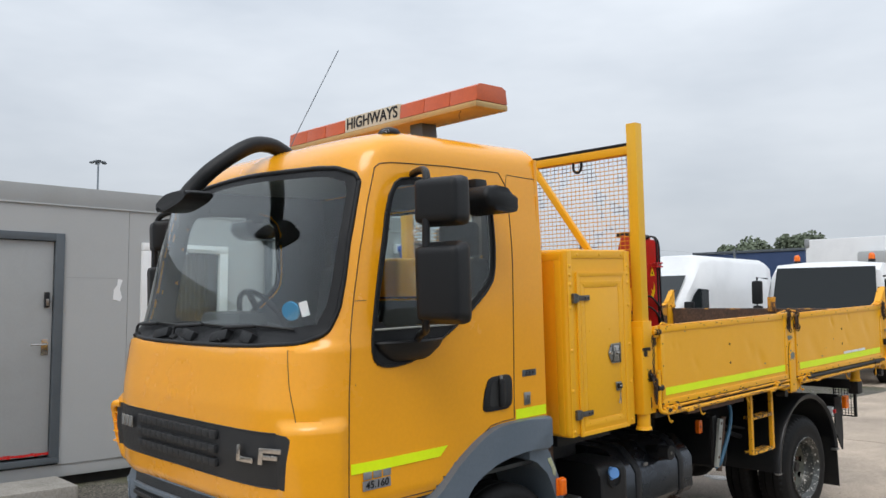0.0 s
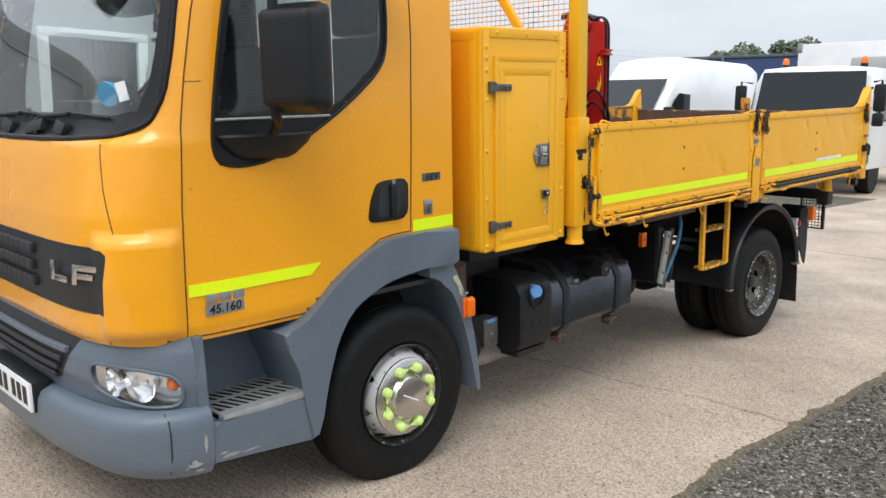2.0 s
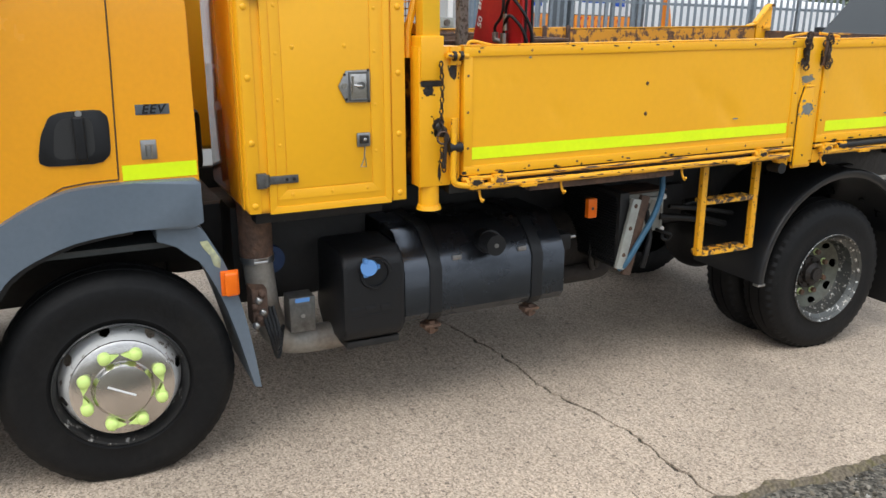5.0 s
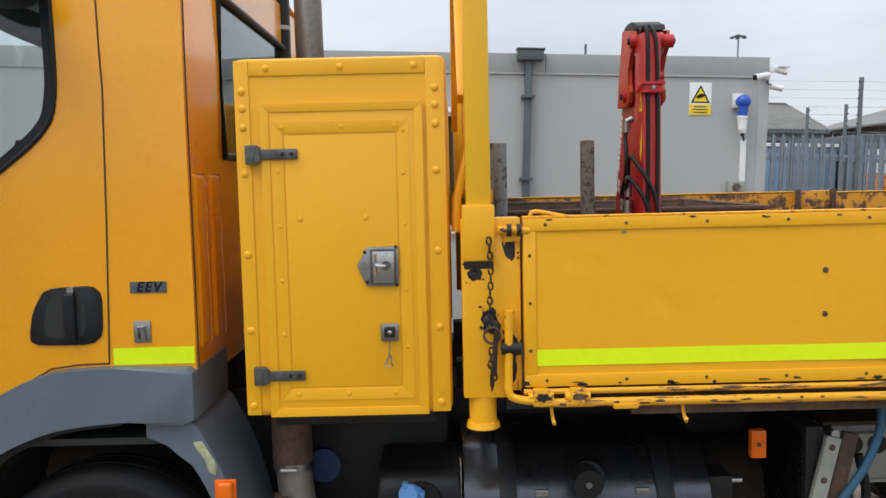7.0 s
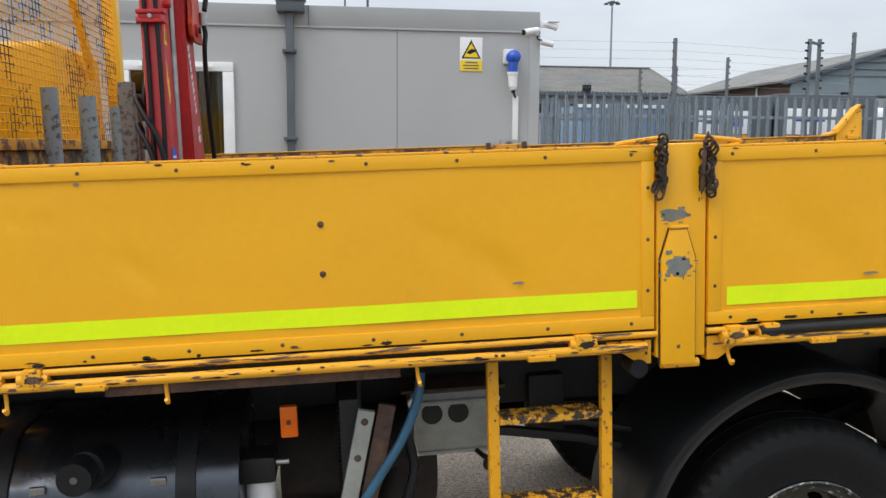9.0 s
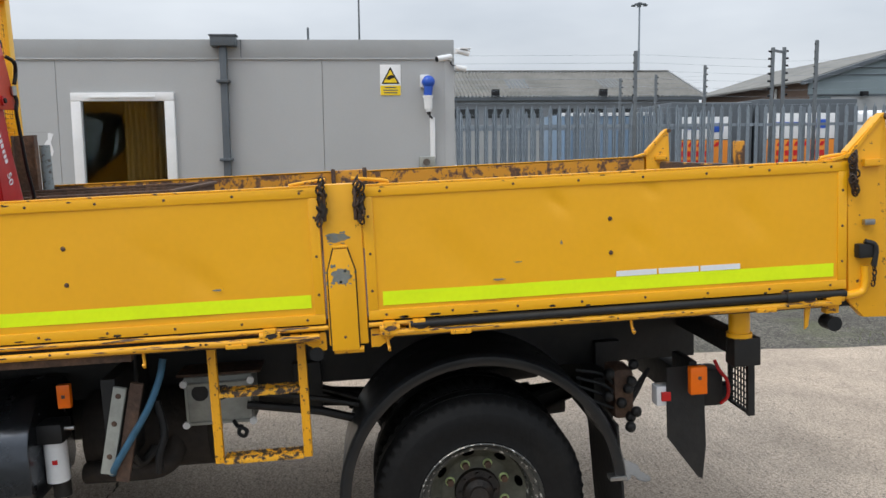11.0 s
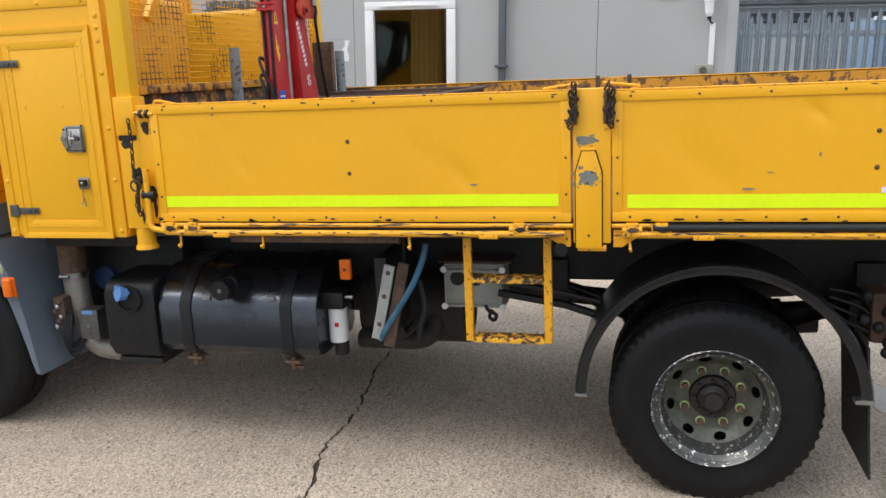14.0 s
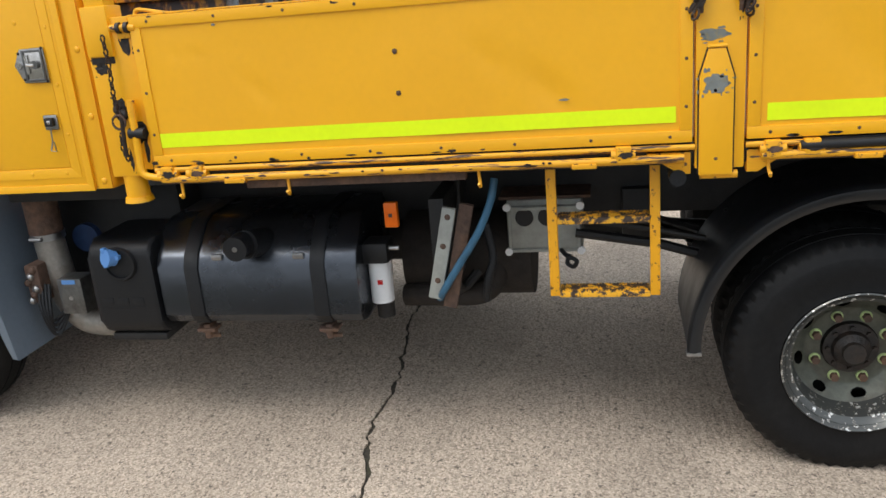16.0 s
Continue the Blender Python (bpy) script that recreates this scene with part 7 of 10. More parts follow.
for a, b, r in (((-0.402, 1.694, 1.64), (-0.402, 1.694, 1.675), 0.012), ((-0.402, 1.694, 1.672), (-0.402, 1.714, 1.682), 0.010), ((-0.437, 1.690, 1.398), (-0.437, 1.690, 1.432), 0.013), ((-0.44, 1.690, 1.40), (-0.36, 1.692, 1.392), 0.011),
                ((-0.352, 1.690, 1.44), (-0.352, 1.690, 1.505), 0.011), ((-0.365, 1.690, 1.30), (-0.362, 1.690, 1.43), 0.017), ((-0.555, 1.828, 1.78), (-0.553, 1.828, 1.815), 0.012), ((-0.56, 1.83, 1.80), (-0.56, 1.815, 1.80), 0.009)):
    part("hose_fitting", cyl(bmesh.new(), a, b, r, 12), M_ZINC, crane)
part("ram", cyl(bmesh.new(), (-0.39, 1.762, 1.08), (-0.375, 1.770, 1.86), 0.010, 12), M_ZINC, crane)
for y0, y1 in ((CL - 0.0012, CL - 0.0002), (CR + 0.0002, CR + 0.0012)):
    part("warning_label", prism(bmesh.new(), [(-0.302, 1.695), (-0.268, 1.695), (-0.285, 1.752)], y0, y1, axis="y"), M_SIGNY, crane)
    part("warning_symbol", prism(bmesh.new(), [(-0.291, 1.706), (-0.279, 1.706), (-0.285, 1.73)], y0 - 0.0006, y1 + 0.0006, axis="y"), M_BLACK, crane)
    part("lever_label", prism(bmesh.new(), [(-0.300, 1.575), (-0.290, 1.590), (-0.296, 1.615), (-0.282, 1.60), (-0.274, 1.655), (-0.270, 1.60), (-0.278, 1.57), (-0.288, 1.545)], y0, y1, axis="y"), M_SIGNY, crane)
part("blue_label", B(-0.325, -0.266, CR + 0.0002, CR + 0.0014, 1.33, 1.432), M_PLUGBLUE, crane)
part("label_line", prism(bmesh.new(), [(-0.318, 1.405), (-0.272, 1.405), (-0.272, 1.412), (-0.318, 1.412)], CR + 0.0014, CR + 0.002, axis="y"), M_WHITE, crane)
# a row of white letters along the boom on both flanks
bm, bm2 = bmesh.new(), bmesh.new()
for k in range(10):
    z = 1.70 - 0.0185 * k
    e = -0.588 - 0.346 * (1.722 - z)
    tilt = Matrix.Rotation(radians(19), 4, "Y")
    box(bm, 0.006, 0.030, -0.0006, 0.0006, -0.006, 0.006 + 0.003 * (k % 3 == 0), m=Matrix.Translation((e, 1.7205, z)) @ tilt)
    e = -0.391 - 0.40 * (1.716 - z) - 0.02
    box(bm2, -0.012, 0.012, -0.0006, 0.0006, -0.006, 0.006 + 0.003 * (k % 3 == 0), m=Matrix.Translation((e, 1.8035, z)) @ tilt)
part("lettering_bar", bm, M_WHITE, boom, "row of white letters")
part("lettering_bar", bm2, M_WHITE, boom, "row of white letters")
text_mesh("model_number", "50", 0.050, 0.0008, Matrix.Translation((-0.628, 1.7190, 1.468)) @ FRONT @ Matrix.Rotation(radians(71), 4, "Z"), M_WHITE, boom)
text_mesh("model_number", "50", 0.050, 0.0008, Matrix.Translation((-0.492, 1.8065, 1.468)) @ Matrix.Rotation(math.pi, 4, "Z") @ FRONT @ Matrix.Rotation(radians(-71), 4, "Z"), M_WHITE, boom)

# ---- tool locker behind the cab ----
LX = -0.062
locker = part("tool_locker", B(-0.70, LX, 0.566, 1.148, 0.866, 1.858, bevel=0.03, seg=4), M_LOCKER, truck, "tall yellow riveted tool locker behind the cab")
# riveted angle strips round the front, then the door with its own mitred frame and pressed panel
for name, a in (("corner_strip", (0.572, 0.612, 0.872, 1.85)), ("corner_strip", (1.090, 1.142, 0.872, 1.85)), ("top_strip", (0.612, 1.090, 1.808, 1.85))):
    part(name, B(LX - 0.002, LX + 0.004, *a, bevel=0.003), M_LOCKER, locker)
for z in (1.768, 1.722, 1.671, 1.545, 1.324, 1.112, 0.899):
    for y in (0.592, 1.116):
        part("rivet", ball(bmesh.new(), (LX + 0.004, y, z), 0.011, 0.45, 10, 6), M_LOCKER, locker)
for y in (0.66, 0.86, 1.06):
    part("rivet", ball(bmesh.new(), (LX + 0.004, y, 1.829), 0.010, 0.45, 10, 6), M_LOCKER, locker)
for z in (1.78, 1.6, 1.35, 1.12, 0.92):
    part("rivet", ball(bmesh.new(), (-0.12, 0.566, z), 0.010, 0.45, 10, 6, axis=1), M_LOCKER, locker)
part("side_panel", B(-0.66, -0.141, 0.5632, 0.568, 0.885, 1.799, bevel=0.001), M_LOCKGLOSS, locker, "glossy yellow side panel")
part("face_strip", B(-0.66, -0.10, 0.562, 0.566, 1.80, 1.835, bevel=0.0015), M_LOCKER, locker)
part("face_strip", B(-0.14, -0.10, 0.562, 0.566, 0.88, 1.80, bevel=0.0015), M_LOCKER, locker)
ld = part("locker_door", B(LX + 0.001, LX + 0.010, 0.640, 1.081, 0.868, 1.734, bevel=0.004), M_LOCKER, locker, "flush locker door")


def mitred(y0, y1, z0, z1, w, x0, x1, name):
    """Four strips with mitred ends that frame a rectangle of the locker door."""
    out, inn = [(y0, z0), (y1, z0), (y1, z1), (y0, z1)], [(y0 + w, z0 + w), (y1 - w, z0 + w), (y1 - w, z1 - w), (y0 + w, z1 - w)]
    for k in range(4):
        q = (k + 1) % 4
        part(name, prism(bmesh.new(), [out[k], out[q], inn[q], inn[k]], x0, x1, 0.0012), M_LOCKER, ld)


mitred(0.640, 1.081, 0.868, 1.734, 0.024, LX + 0.009, LX + 0.0128, "door_edge")
mitred(0.668, 1.043, 0.914, 1.684, 0.033, LX + 0.009, LX + 0.0122, "door_frame")
part("door_panel", B(LX + 0.009, LX + 0.0114, 0.7035, 1.0075, 0.951, 1.647, bevel=0.002), M_LOCKER, ld)
for y, z in ((0.70, 1.668), (0.86, 1.668), (1.005, 1.668), (0.685, 1.55), (0.685, 1.40), (0.685, 1.25), (0.685, 1.10), (1.026, 1.655), (1.026, 1.54), (1.026, 1.40), (1.026, 1.22), (1.026, 1.06), (0.72, 0.931), (0.86, 0.931), (0.99, 0.931)):
    part("rivet", ball(bmesh.new(), (LX + 0.0121, y, z), 0.0065, 0.45, 8, 5), M_LOCKER, ld)
for y, z in ((0.74, 1.42), (0.92, 1.42)):
    part("rivet", ball(bmesh.new(), (LX + 0.0112, y, z), 0.0085, 0.45, 8, 5), M_LOCKER, ld)
for zc in (1.597, 0.986):
    h = part("strap_hinge", B(LX + 0.004, LX + 0.022, 0.598, 0.632, zc - 0.026, zc + 0.026, bevel=0.004), M_DARKSTEEL, ld, "worn dark steel strap hinge")
    part("strap", B(LX + 0.0145, LX + 0.020, 0.632, 0.740, zc - 0.014, zc + 0.014, bevel=0.003), M_DARKSTEEL, h)
    for y in (0.70, 0.725):
        part("screw", ball(bmesh.new(), (LX + 0.020, y, zc), 0.006, 0.5, 8, 5), M_CHASSIS, h)
    part("knuckle", cyl(bmesh.new(), (LX + 0.018, 0.632, zc - 0.02), (LX + 0.018, 0.632, zc + 0.02), 0.009, 10), M_DARKSTEEL, h)
lk = part("paddle_lock", prism(bmesh.new(), [(0.892, 1.287), (0.920, 1.338), (1.006, 1.340), (1.006, 1.230), (0.918, 1.232)], LX + 0.014, LX + 0.019, 0.003), M_ZINC, ld, "recessed chrome paddle lock")
part("lock_tray", B(LX + 0.0188, LX + 0.0205, 0.930, 0.999, 1.238, 1.332, bevel=0.004), M_STEEL, lk)
for q in ((0.928, 0.935, 1.236, 1.334), (0.994, 1.001, 1.236, 1.334), (0.935, 0.994, 1.327, 1.334), (0.935, 0.994, 1.236, 1.243)):
    part("tray_lip", B(LX + 0.0188, LX + 0.0245, *q, bevel=0.002), M_DARKSTEEL, lk)
part("lock_boss", cyl(bmesh.new(), (LX + 0.0205, 0.972, 1.288), (LX + 0.031, 0.972, 1.288), 0.013, 16), M_DARKSTEEL, lk)
part("lock_lever", tube(bmesh.new(), [(LX + 0.028, 0.944, 1.29), (LX + 0.031, 0.958, 1.288), (LX + 0.031, 0.972, 1.288)], 0.005), M_STEEL, lk)
part("lever_bar", tube(bmesh.new(), [(LX + 0.027, 0.942, 1.26), (LX + 0.028, 0.942, 1.32)], 0.0035), M_STEEL, lk)
for y, z in ((0.915, 1.325), (1.0, 1.338), (1.0, 1.234), (0.92, 1.243)):
    part("lock_rivet", ball(bmesh.new(), (LX + 0.019, y, z), 0.005, 0.5, 8, 5), M_CHASSIS, lk)
part("key_barrel", cyl(bmesh.new(), (LX + 0.018, 0.912, 1.288), (LX + 0.026, 0.912, 1.288), 0.011, 14), M_STEEL, lk)
tl = part("toggle_latch", B(LX + 0.0145, LX + 0.019, 0.953, 1.002, 1.078, 1.126, bevel=0.004), M_ZINC, ld, "small steel toggle latch")
part("latch_block", B(LX + 0.019, LX + 0.034, 0.962, 0.993, 1.09, 1.118, bevel=0.004), M_CHASSIS, tl)
part("latch_screw", ball(bmesh.new(), (LX + 0.034, 0.978, 1.104), 0.007, 0.5, 8, 5), M_STEEL, tl)
part("latch_clip", tube(bmesh.new(), [(LX + 0.028, 0.978, 1.08), (LX + 0.028, 0.975, 1.04), (LX + 0.027, 0.962, 1.01), (LX + 0.027, 0.982, 1.008), (LX + 0.028, 0.979, 1.04)], 0.0025, 6), M_ZINC, tl)
part("locker_bracket", B(-0.62, -0.2, 0.62, 1.1, 0.80, 0.868, bevel=0.006), M_CHASSIS, locker)
locker.matrix_basis = Matrix.Translation((0, -0.016, -0.012))
part("second_locker", B(-2.08, -1.44, 0.566, 1.148, 0.866, 1.858, bevel=0.03, seg=3), M_LOCKER, truck, "matching yellow locker on the far side")

# pipes behind the cab
part("air_intake_pipe", tube(bmesh.new(), bend([(-1.60, 0.47, 1.02), (-1.62, 0.44, 1.12), (-1.65, 0.415, 1.22), (-1.65, 0.395, 1.67), (-1.65, 0.390, 1.95), (-1.65, 0.390, 2.2), (-1.65, 0.390, 2.42)]), 0.046, 18), M_BLACK, truck, "smooth black air intake hose", smooth=180)
for z, y in ((1.24, 0.413), (2.2, 0.390)):
    part("hose_clip", cyl(bmesh.new(), (-1.65, y, z), (-1.65, y, z + 0.018), 0.049, 18), M_ZINC, truck)
part("exhaust_chimney", tube(bmesh.new(), [(-0.78, 0.665, 0.9), (-0.78, 0.66, 1.6), (-0.78, 0.65, 2.45)], 0.049, 20), M_PIPE, truck, "weathered brown exhaust stack", smooth=180)

ac = part("air_cleaner", B(-1.02, -0.74, 0.45, 0.53, 0.9, 1.14, bevel=0.03), M_BLACK, truck, "black air cleaner housing with a painted pale reflection")
# pale ragged shape paints in a reflection in the gap
part("torn_sticker", prism(bmesh.new(), [(-0.90, 1.05), (-0.86, 1.10), (-0.83, 1.06), (-0.79, 1.0), (-0.80, 0.96), (-0.86, 0.98), (-0.88, 1.0)], 0.5301, 0.5315, axis="y"), M_BOXGREY, ac)

# added box: hides the bright ground so the void behind the exhaust stays dark
part("void_filler", B(-0.68, -0.47, 0.56, 1.12, 0.40, 0.80, bevel=0.03), M_CHASSIS, truck, "added black box that darkens the void behind the exhaust pipe")
# ---- tanks and gear below the bed ----
def rounded(y0, y1, z0, z1, r, n=5):
    out = []
    for cy, cz, a0 in ((y1 - r, z1 - r, 0), (y0 + r, z1 - r, 90), (y0 + r, z0 + r, 180), (y1 - r, z0 + r, 270)):
        for k in range(n + 1):
            a = radians(a0 + 90 * k / n)
            out.append((cy + r * math.cos(a), cz + r * math.sin(a)))
    return out


TX = -0.165
tank = part("fuel_tank", prism(bmesh.new(), [(-0.62, 0.36), (-0.58, 0.315), (-0.24, 0.315), (-0.19, 0.327), (TX, 0.36), (TX, 0.538), (-0.188, 0.580), (-0.28, 0.67), (-0.33, 0.685), (-0.58, 0.685), (-0.62, 0.645)], 1.157, 1.896, 0.006, axis="y", seg=3), M_TANK, truck, "dull dark aluminium fuel tank")
for y in (1.291, 1.758):
    part("tank_strap", prism(bmesh.new(), [(-0.626, 0.36), (-0.584, 0.309), (-0.238, 0.309), (-0.186, 0.322), (TX + 0.006, 0.358), (TX + 0.006, 0.540), (-0.182, 0.585), (-0.277, 0.676), (-0.33, 0.692), (-0.58, 0.692), (-0.626, 0.649)], y - 0.026, y + 0.026, 0.002, axis="y"), M_BLACK, tank, "black rubber-lined tank strap")
    bm = B(-0.26, -0.20, y - 0.012, y + 0.012, 0.252, 0.308, bevel=0.005)
    tube(bm, [(-0.23, y - 0.04, 0.290), (-0.21, y, 0.260), (-0.23, y + 0.035, 0.255)], 0.008, 6)
    part("strap_bolt", bm, M_RUST, tank)
    part("strap_end", B(-0.25, -0.19, y - 0.035, y + 0.035, 0.282, 0.295, bevel=0.004), M_RUST, tank)
for y in (1.39, 1.69):
    part("tank_plug", B(-0.185, -0.172, y - 0.02, y + 0.02, 0.562, 0.582, bevel=0.004), M_ZINC, tank)
bm = cyl(bmesh.new(), (-0.145, 1.513, 0.631), (-0.075, 1.513, 0.631), 0.042, 24)
cap = part("filler_cap", bm, M_BLACK, tank, "black screw filler cap")
part("cap_lock", cyl(bmesh.new(), (-0.075, 1.513, 0.631), (-0.072, 1.513, 0.631), 0.009, 12), M_ZINC, cap)
part("filler_neck", cyl(bmesh.new(), (-0.28, 1.55, 0.60), (-0.14, 1.522, 0.627), 0.05, 20), M_BLACK, tank)
UX = -0.150
adb = part("urea_tank", prism(bmesh.new(), rounded(-0.50, UX, 0.285, 0.645, 0.06), 0.905, 1.15, 0.02, axis="y", seg=3), M_BLACK, truck, "black plastic urea tank")
part("cap_recess", lathe(bmesh.new(), [(UX + 0.003, 0.064), (UX + 0.012, 0.060), (UX + 0.012, 0.052), (UX - 0.01, 0.048), (UX - 0.01, 0.0)], (0, 1.03, 0.565), 28), M_BLACK, adb)
bm = cyl(bmesh.new(), (-0.150, 1.01, 0.589), (-0.120, 0.995, 0.596), 0.031, 20)
for k in range(3):
    q = 2 * math.pi * k / 3
    box(bm, -0.145, -0.125, 1.003 + 0.032 * math.cos(q) - 0.008, 1.003 + 0.032 * math.cos(q) + 0.008, 0.593 + 0.032 * math.sin(q) - 0.008, 0.593 + 0.032 * math.sin(q) + 0.008, bevel=0.002)
part("urea_cap", bm, M_BLUE, adb, "open pale blue cap hanging from its neck")
bm = bmesh.new()
for k in range(3):
    box(bm, UX - 0.001, UX + 0.0015, 0.93 + 0.06 * k, 0.975 + 0.06 * k, 0.41, 0.435, bevel=0.001)
box(bm, UX - 0.001, UX + 0.0015, 0.93, 1.10, 0.395, 0.399)
part("embossed_bar", bm, M_BLACK, adb)
part("tank_bracket", B(-0.45, -0.18, 0.92, 1.14, 0.255, 0.285, bevel=0.008), M_CHASSIS, adb)
fl = part("oil_filter", cyl(bmesh.new(), (-0.305, 1.937, 0.358), (-0.305, 1.937, 0.508), 0.041, 28), M_WHITE, truck, "white spin-on oil filter")
part("filter_head", B(-0.36, -0.25, 1.89, 1.985, 0.509, 0.585, bevel=0.014), M_CHASSIS, fl)
part("filter_label", B(-0.2665, -0.2635, 1.935, 1.953, 0.43, 0.447), M_REDLENS, fl)
part("filter_bowl", cyl(bmesh.new(), (-0.33, 1.937, 0.29), (-0.33, 1.937, 0.358), 0.032, 20), M_CHASSIS, fl)
part("filter_nipple", cyl(bmesh.new(), (-0.28, 1.985, 0.56), (-0.28, 2.02, 0.56), 0.008, 8), M_ZINC, fl)
mk = part("side_marker", B(-0.20, -0.172, 2.010, 2.055, 0.664, 0.748, bevel=0.005), M_AMBER, truck, "amber side marker lamp")
part("marker_led", B(-0.173, -0.170, 2.026, 2.038, 0.70, 0.712), M_RUST, mk)
cool = part("oil_cooler", B(-0.60, -0.16, 2.165, 2.215, 0.42, 0.76, bevel=0.004), M_CHASSIS, truck, "black finned oil cooler")
for k in range(26):
    bm = box(bmesh.new(), -0.58, -0.18, 2.158, 2.166, 0.435 + 0.012 * k, 0.438 + 0.012 * k)
    part("cooler_fin", bm, M_BLACK, cool)
lean2 = Matrix.Translation((-0.145, 2.203, 0.588)) @ Matrix.Rotation(radians(-13), 4, "X")
part("cooler_flange", box(bmesh.new(), -0.008, 0.012, -0.022, 0.022, -0.165, 0.15, bevel=0.003, m=lean2), M_BOXGREY, cool, "flaking light grey flange")
for z in (0.12, 0.02, -0.1):
    part("flange_bolt", ball(bmesh.new(), lean2 @ Vector((0.012, 0.0, z)), 0.01, 0.5, 8, 5), M_RUST, cool)
part("cooler_post", box(bmesh.new(), -0.02, 0.0, 0.03, 0.075, -0.19, 0.17, bevel=0.003, m=lean2), M_RUST, cool)
part("blue_hose", tube(bmesh.new(), bend([(-0.16, 2.385, 0.82), (-0.14, 2.370, 0.75), (-0.13, 2.325, 0.65), (-0.13, 2.260, 0.55), (-0.135, 2.195, 0.45), (-0.16, 2.178, 0.42)]), 0.0125, 12), M_HOSE, truck, "perished blue hose")
part("black_hose", tube(bmesh.new(), bend([(-0.2, 2.340, 0.66), (-0.19, 2.360, 0.55), (-0.18, 2.340, 0.47), (-0.19, 2.330, 0.40)]), 0.014, 10), M_BLACK, truck)
jb = part("junction_box", B(-0.60, -0.455, 2.365, 2.630, 0.495, 0.69, bevel=0.012), M_BOXGREY, truck, "grubby grey junction box with round windows")
part("box_lid", B(-0.455, -0.44, 2.370, 2.625, 0.50, 0.67, bevel=0.008), M_BOXGREY, jb)
for y in (2.430, 2.510, 2.580):
    bm = cyl(bmesh.new(), (-0.44, y, 0.63), (-0.436, y, 0.63), 0.032, 22)
    part("round_window", bm, M_CHASSIS if y < 2.560 else M_BOXGREY, jb)
for y in (2.370, 2.625):
    for z in (0.505, 0.668):
        part("lid_screw", cyl(bmesh.new(), (-0.445, y, z), (-0.432, y, z), 0.014, 12), M_WHITE, jb)
part("box_bracket", B(-0.62, -0.46, 2.340, 2.660, 0.69, 0.70), M_RUST, jb)
for a in ((2.372, 2.624, 0.656, 0.668), (2.372, 2.624, 0.502, 0.514), (2.372, 2.384, 0.514, 0.656), (2.612, 2.624, 0.514, 0.656)):
    part("lid_rim", B(-0.4405, -0.434, *a, bevel=0.003), M_BOXGREY, jb)
jb.matrix_basis = Matrix.Translation((0, 0.012, -0.02))
# ladder
lad = part("access_ladder", B(-0.112, -0.085, 2.55, 2.58, 0.45, 0.90, bevel=0.004), M_WORN, truck, "folding yellow access step with worn treads")
part("ladder_side", B(-0.112, -0.085, 2.856, 2.886, 0.45, 0.90, bevel=0.004), M_WORN, lad)
for z in (0.446, 0.684):
    bm = B(-0.16, -0.082, 2.58, 2.856, z, z + 0.020, bevel=0.004)
    for k in range(30):
        y = 2.588 + 0.0088 * k
        for x in (-0.145, -0.115, -0.088):
            box(bm, x - 0.003, x + 0.003, y, y + 0.004, z + 0.019, z + 0.0235 + 0.003 * noise.noise(Vector((k * 0.6, z * 9, x * 40))))
    part("tread", bm, M_RUNG, lad, "worn yellow tread rubbed down to rust")
# exhaust pipe in front of the urea tank
ex = part("exhaust_pipe", tube(bmesh.new(), bend([(-0.33, 0.625, 0.82), (-0.33, 0.625, 0.68), (-0.33, 0.635, 0.53), (-0.33, 0.655, 0.39), (-0.33, 0.71, 0.292), (-0.34, 0.82, 0.265), (-0.36, 1.05, 0.26)]), 0.056, 20), M_PIPEGREY, truck, "heat-stained exhaust pipe", smooth=180)
part("pipe_clamp", cyl(bmesh.new(), (-0.33, 0.628, 0.615), (-0.33, 0.628, 0.64), 0.063, 24), M_ZINC, ex)
part("clamp_bolt", cyl(bmesh.new(), (-0.262, 0.60, 0.628), (-0.262, 0.65, 0.628), 0.008, 8), M_ZINC, ex)
part("rusty_sleeve", cyl(bmesh.new(), (-0.33, 0.626, 0.64), (-0.33, 0.626, 0.86), 0.062, 24), M_RUST, ex)
vb = part("valve_box", B(-0.30, -0.21, 0.710, 0.811, 0.348, 0.488, bevel=0.008), M_DARKSTEEL, truck, "dark steel valve box with a blue label")
part("blue_label", B(-0.2105, -0.2085, 0.733, 0.788, 0.468, 0.484), M_BLUE, vb)
part("box_screw", cyl(bmesh.new(), (-0.21, 0.760, 0.413), (-0.206, 0.760, 0.413), 0.008, 10), M_ZINC, vb)
part("blue_filter", cyl(bmesh.new(), (-0.54, 0.705, 0.578), (-0.44, 0.705, 0.578), 0.056, 22), M_BLUECURT, truck, "dark blue filter canister")
bv_ = part("brake_valve", B(-0.32, -0.22, 0.575, 0.635, 0.39, 0.54, bevel=0.012), M_RUST, truck, "rusty brake valve with pipe unions")
for k in range(6):
    part("pipe_union", ball(bmesh.new(), (-0.22, 0.585 + 0.014 * (k % 3), 0.40 + 0.024 * k), 0.015, 1, 8, 6), M_RUST if k % 2 else M_ZINC, bv_)
for k in range(4):
    part("air_line", tube(bmesh.new(), bend([(-0.24, 0.61 + 0.015 * k, 0.46), (-0.20, 0.63 + 0.012 * k, 0.36), (-0.22, 0.66, 0.26 + 0.02 * k), (-0.28, 0.70, 0.36)]), 0.007), M_BLACK, truck)

# ---- tail gear ----
rb = part("isolator_switch", B(-0.26, -0.20, 4.174, 4.240, 0.495, 0.571, bevel=0.006), M_UPVC, truck, "red and white isolator switch")
part("red_knob", B(-0.20, -0.185, 4.189, 4.225, 0.516, 0.552, bevel=0.005), M_REDLENS, rb)
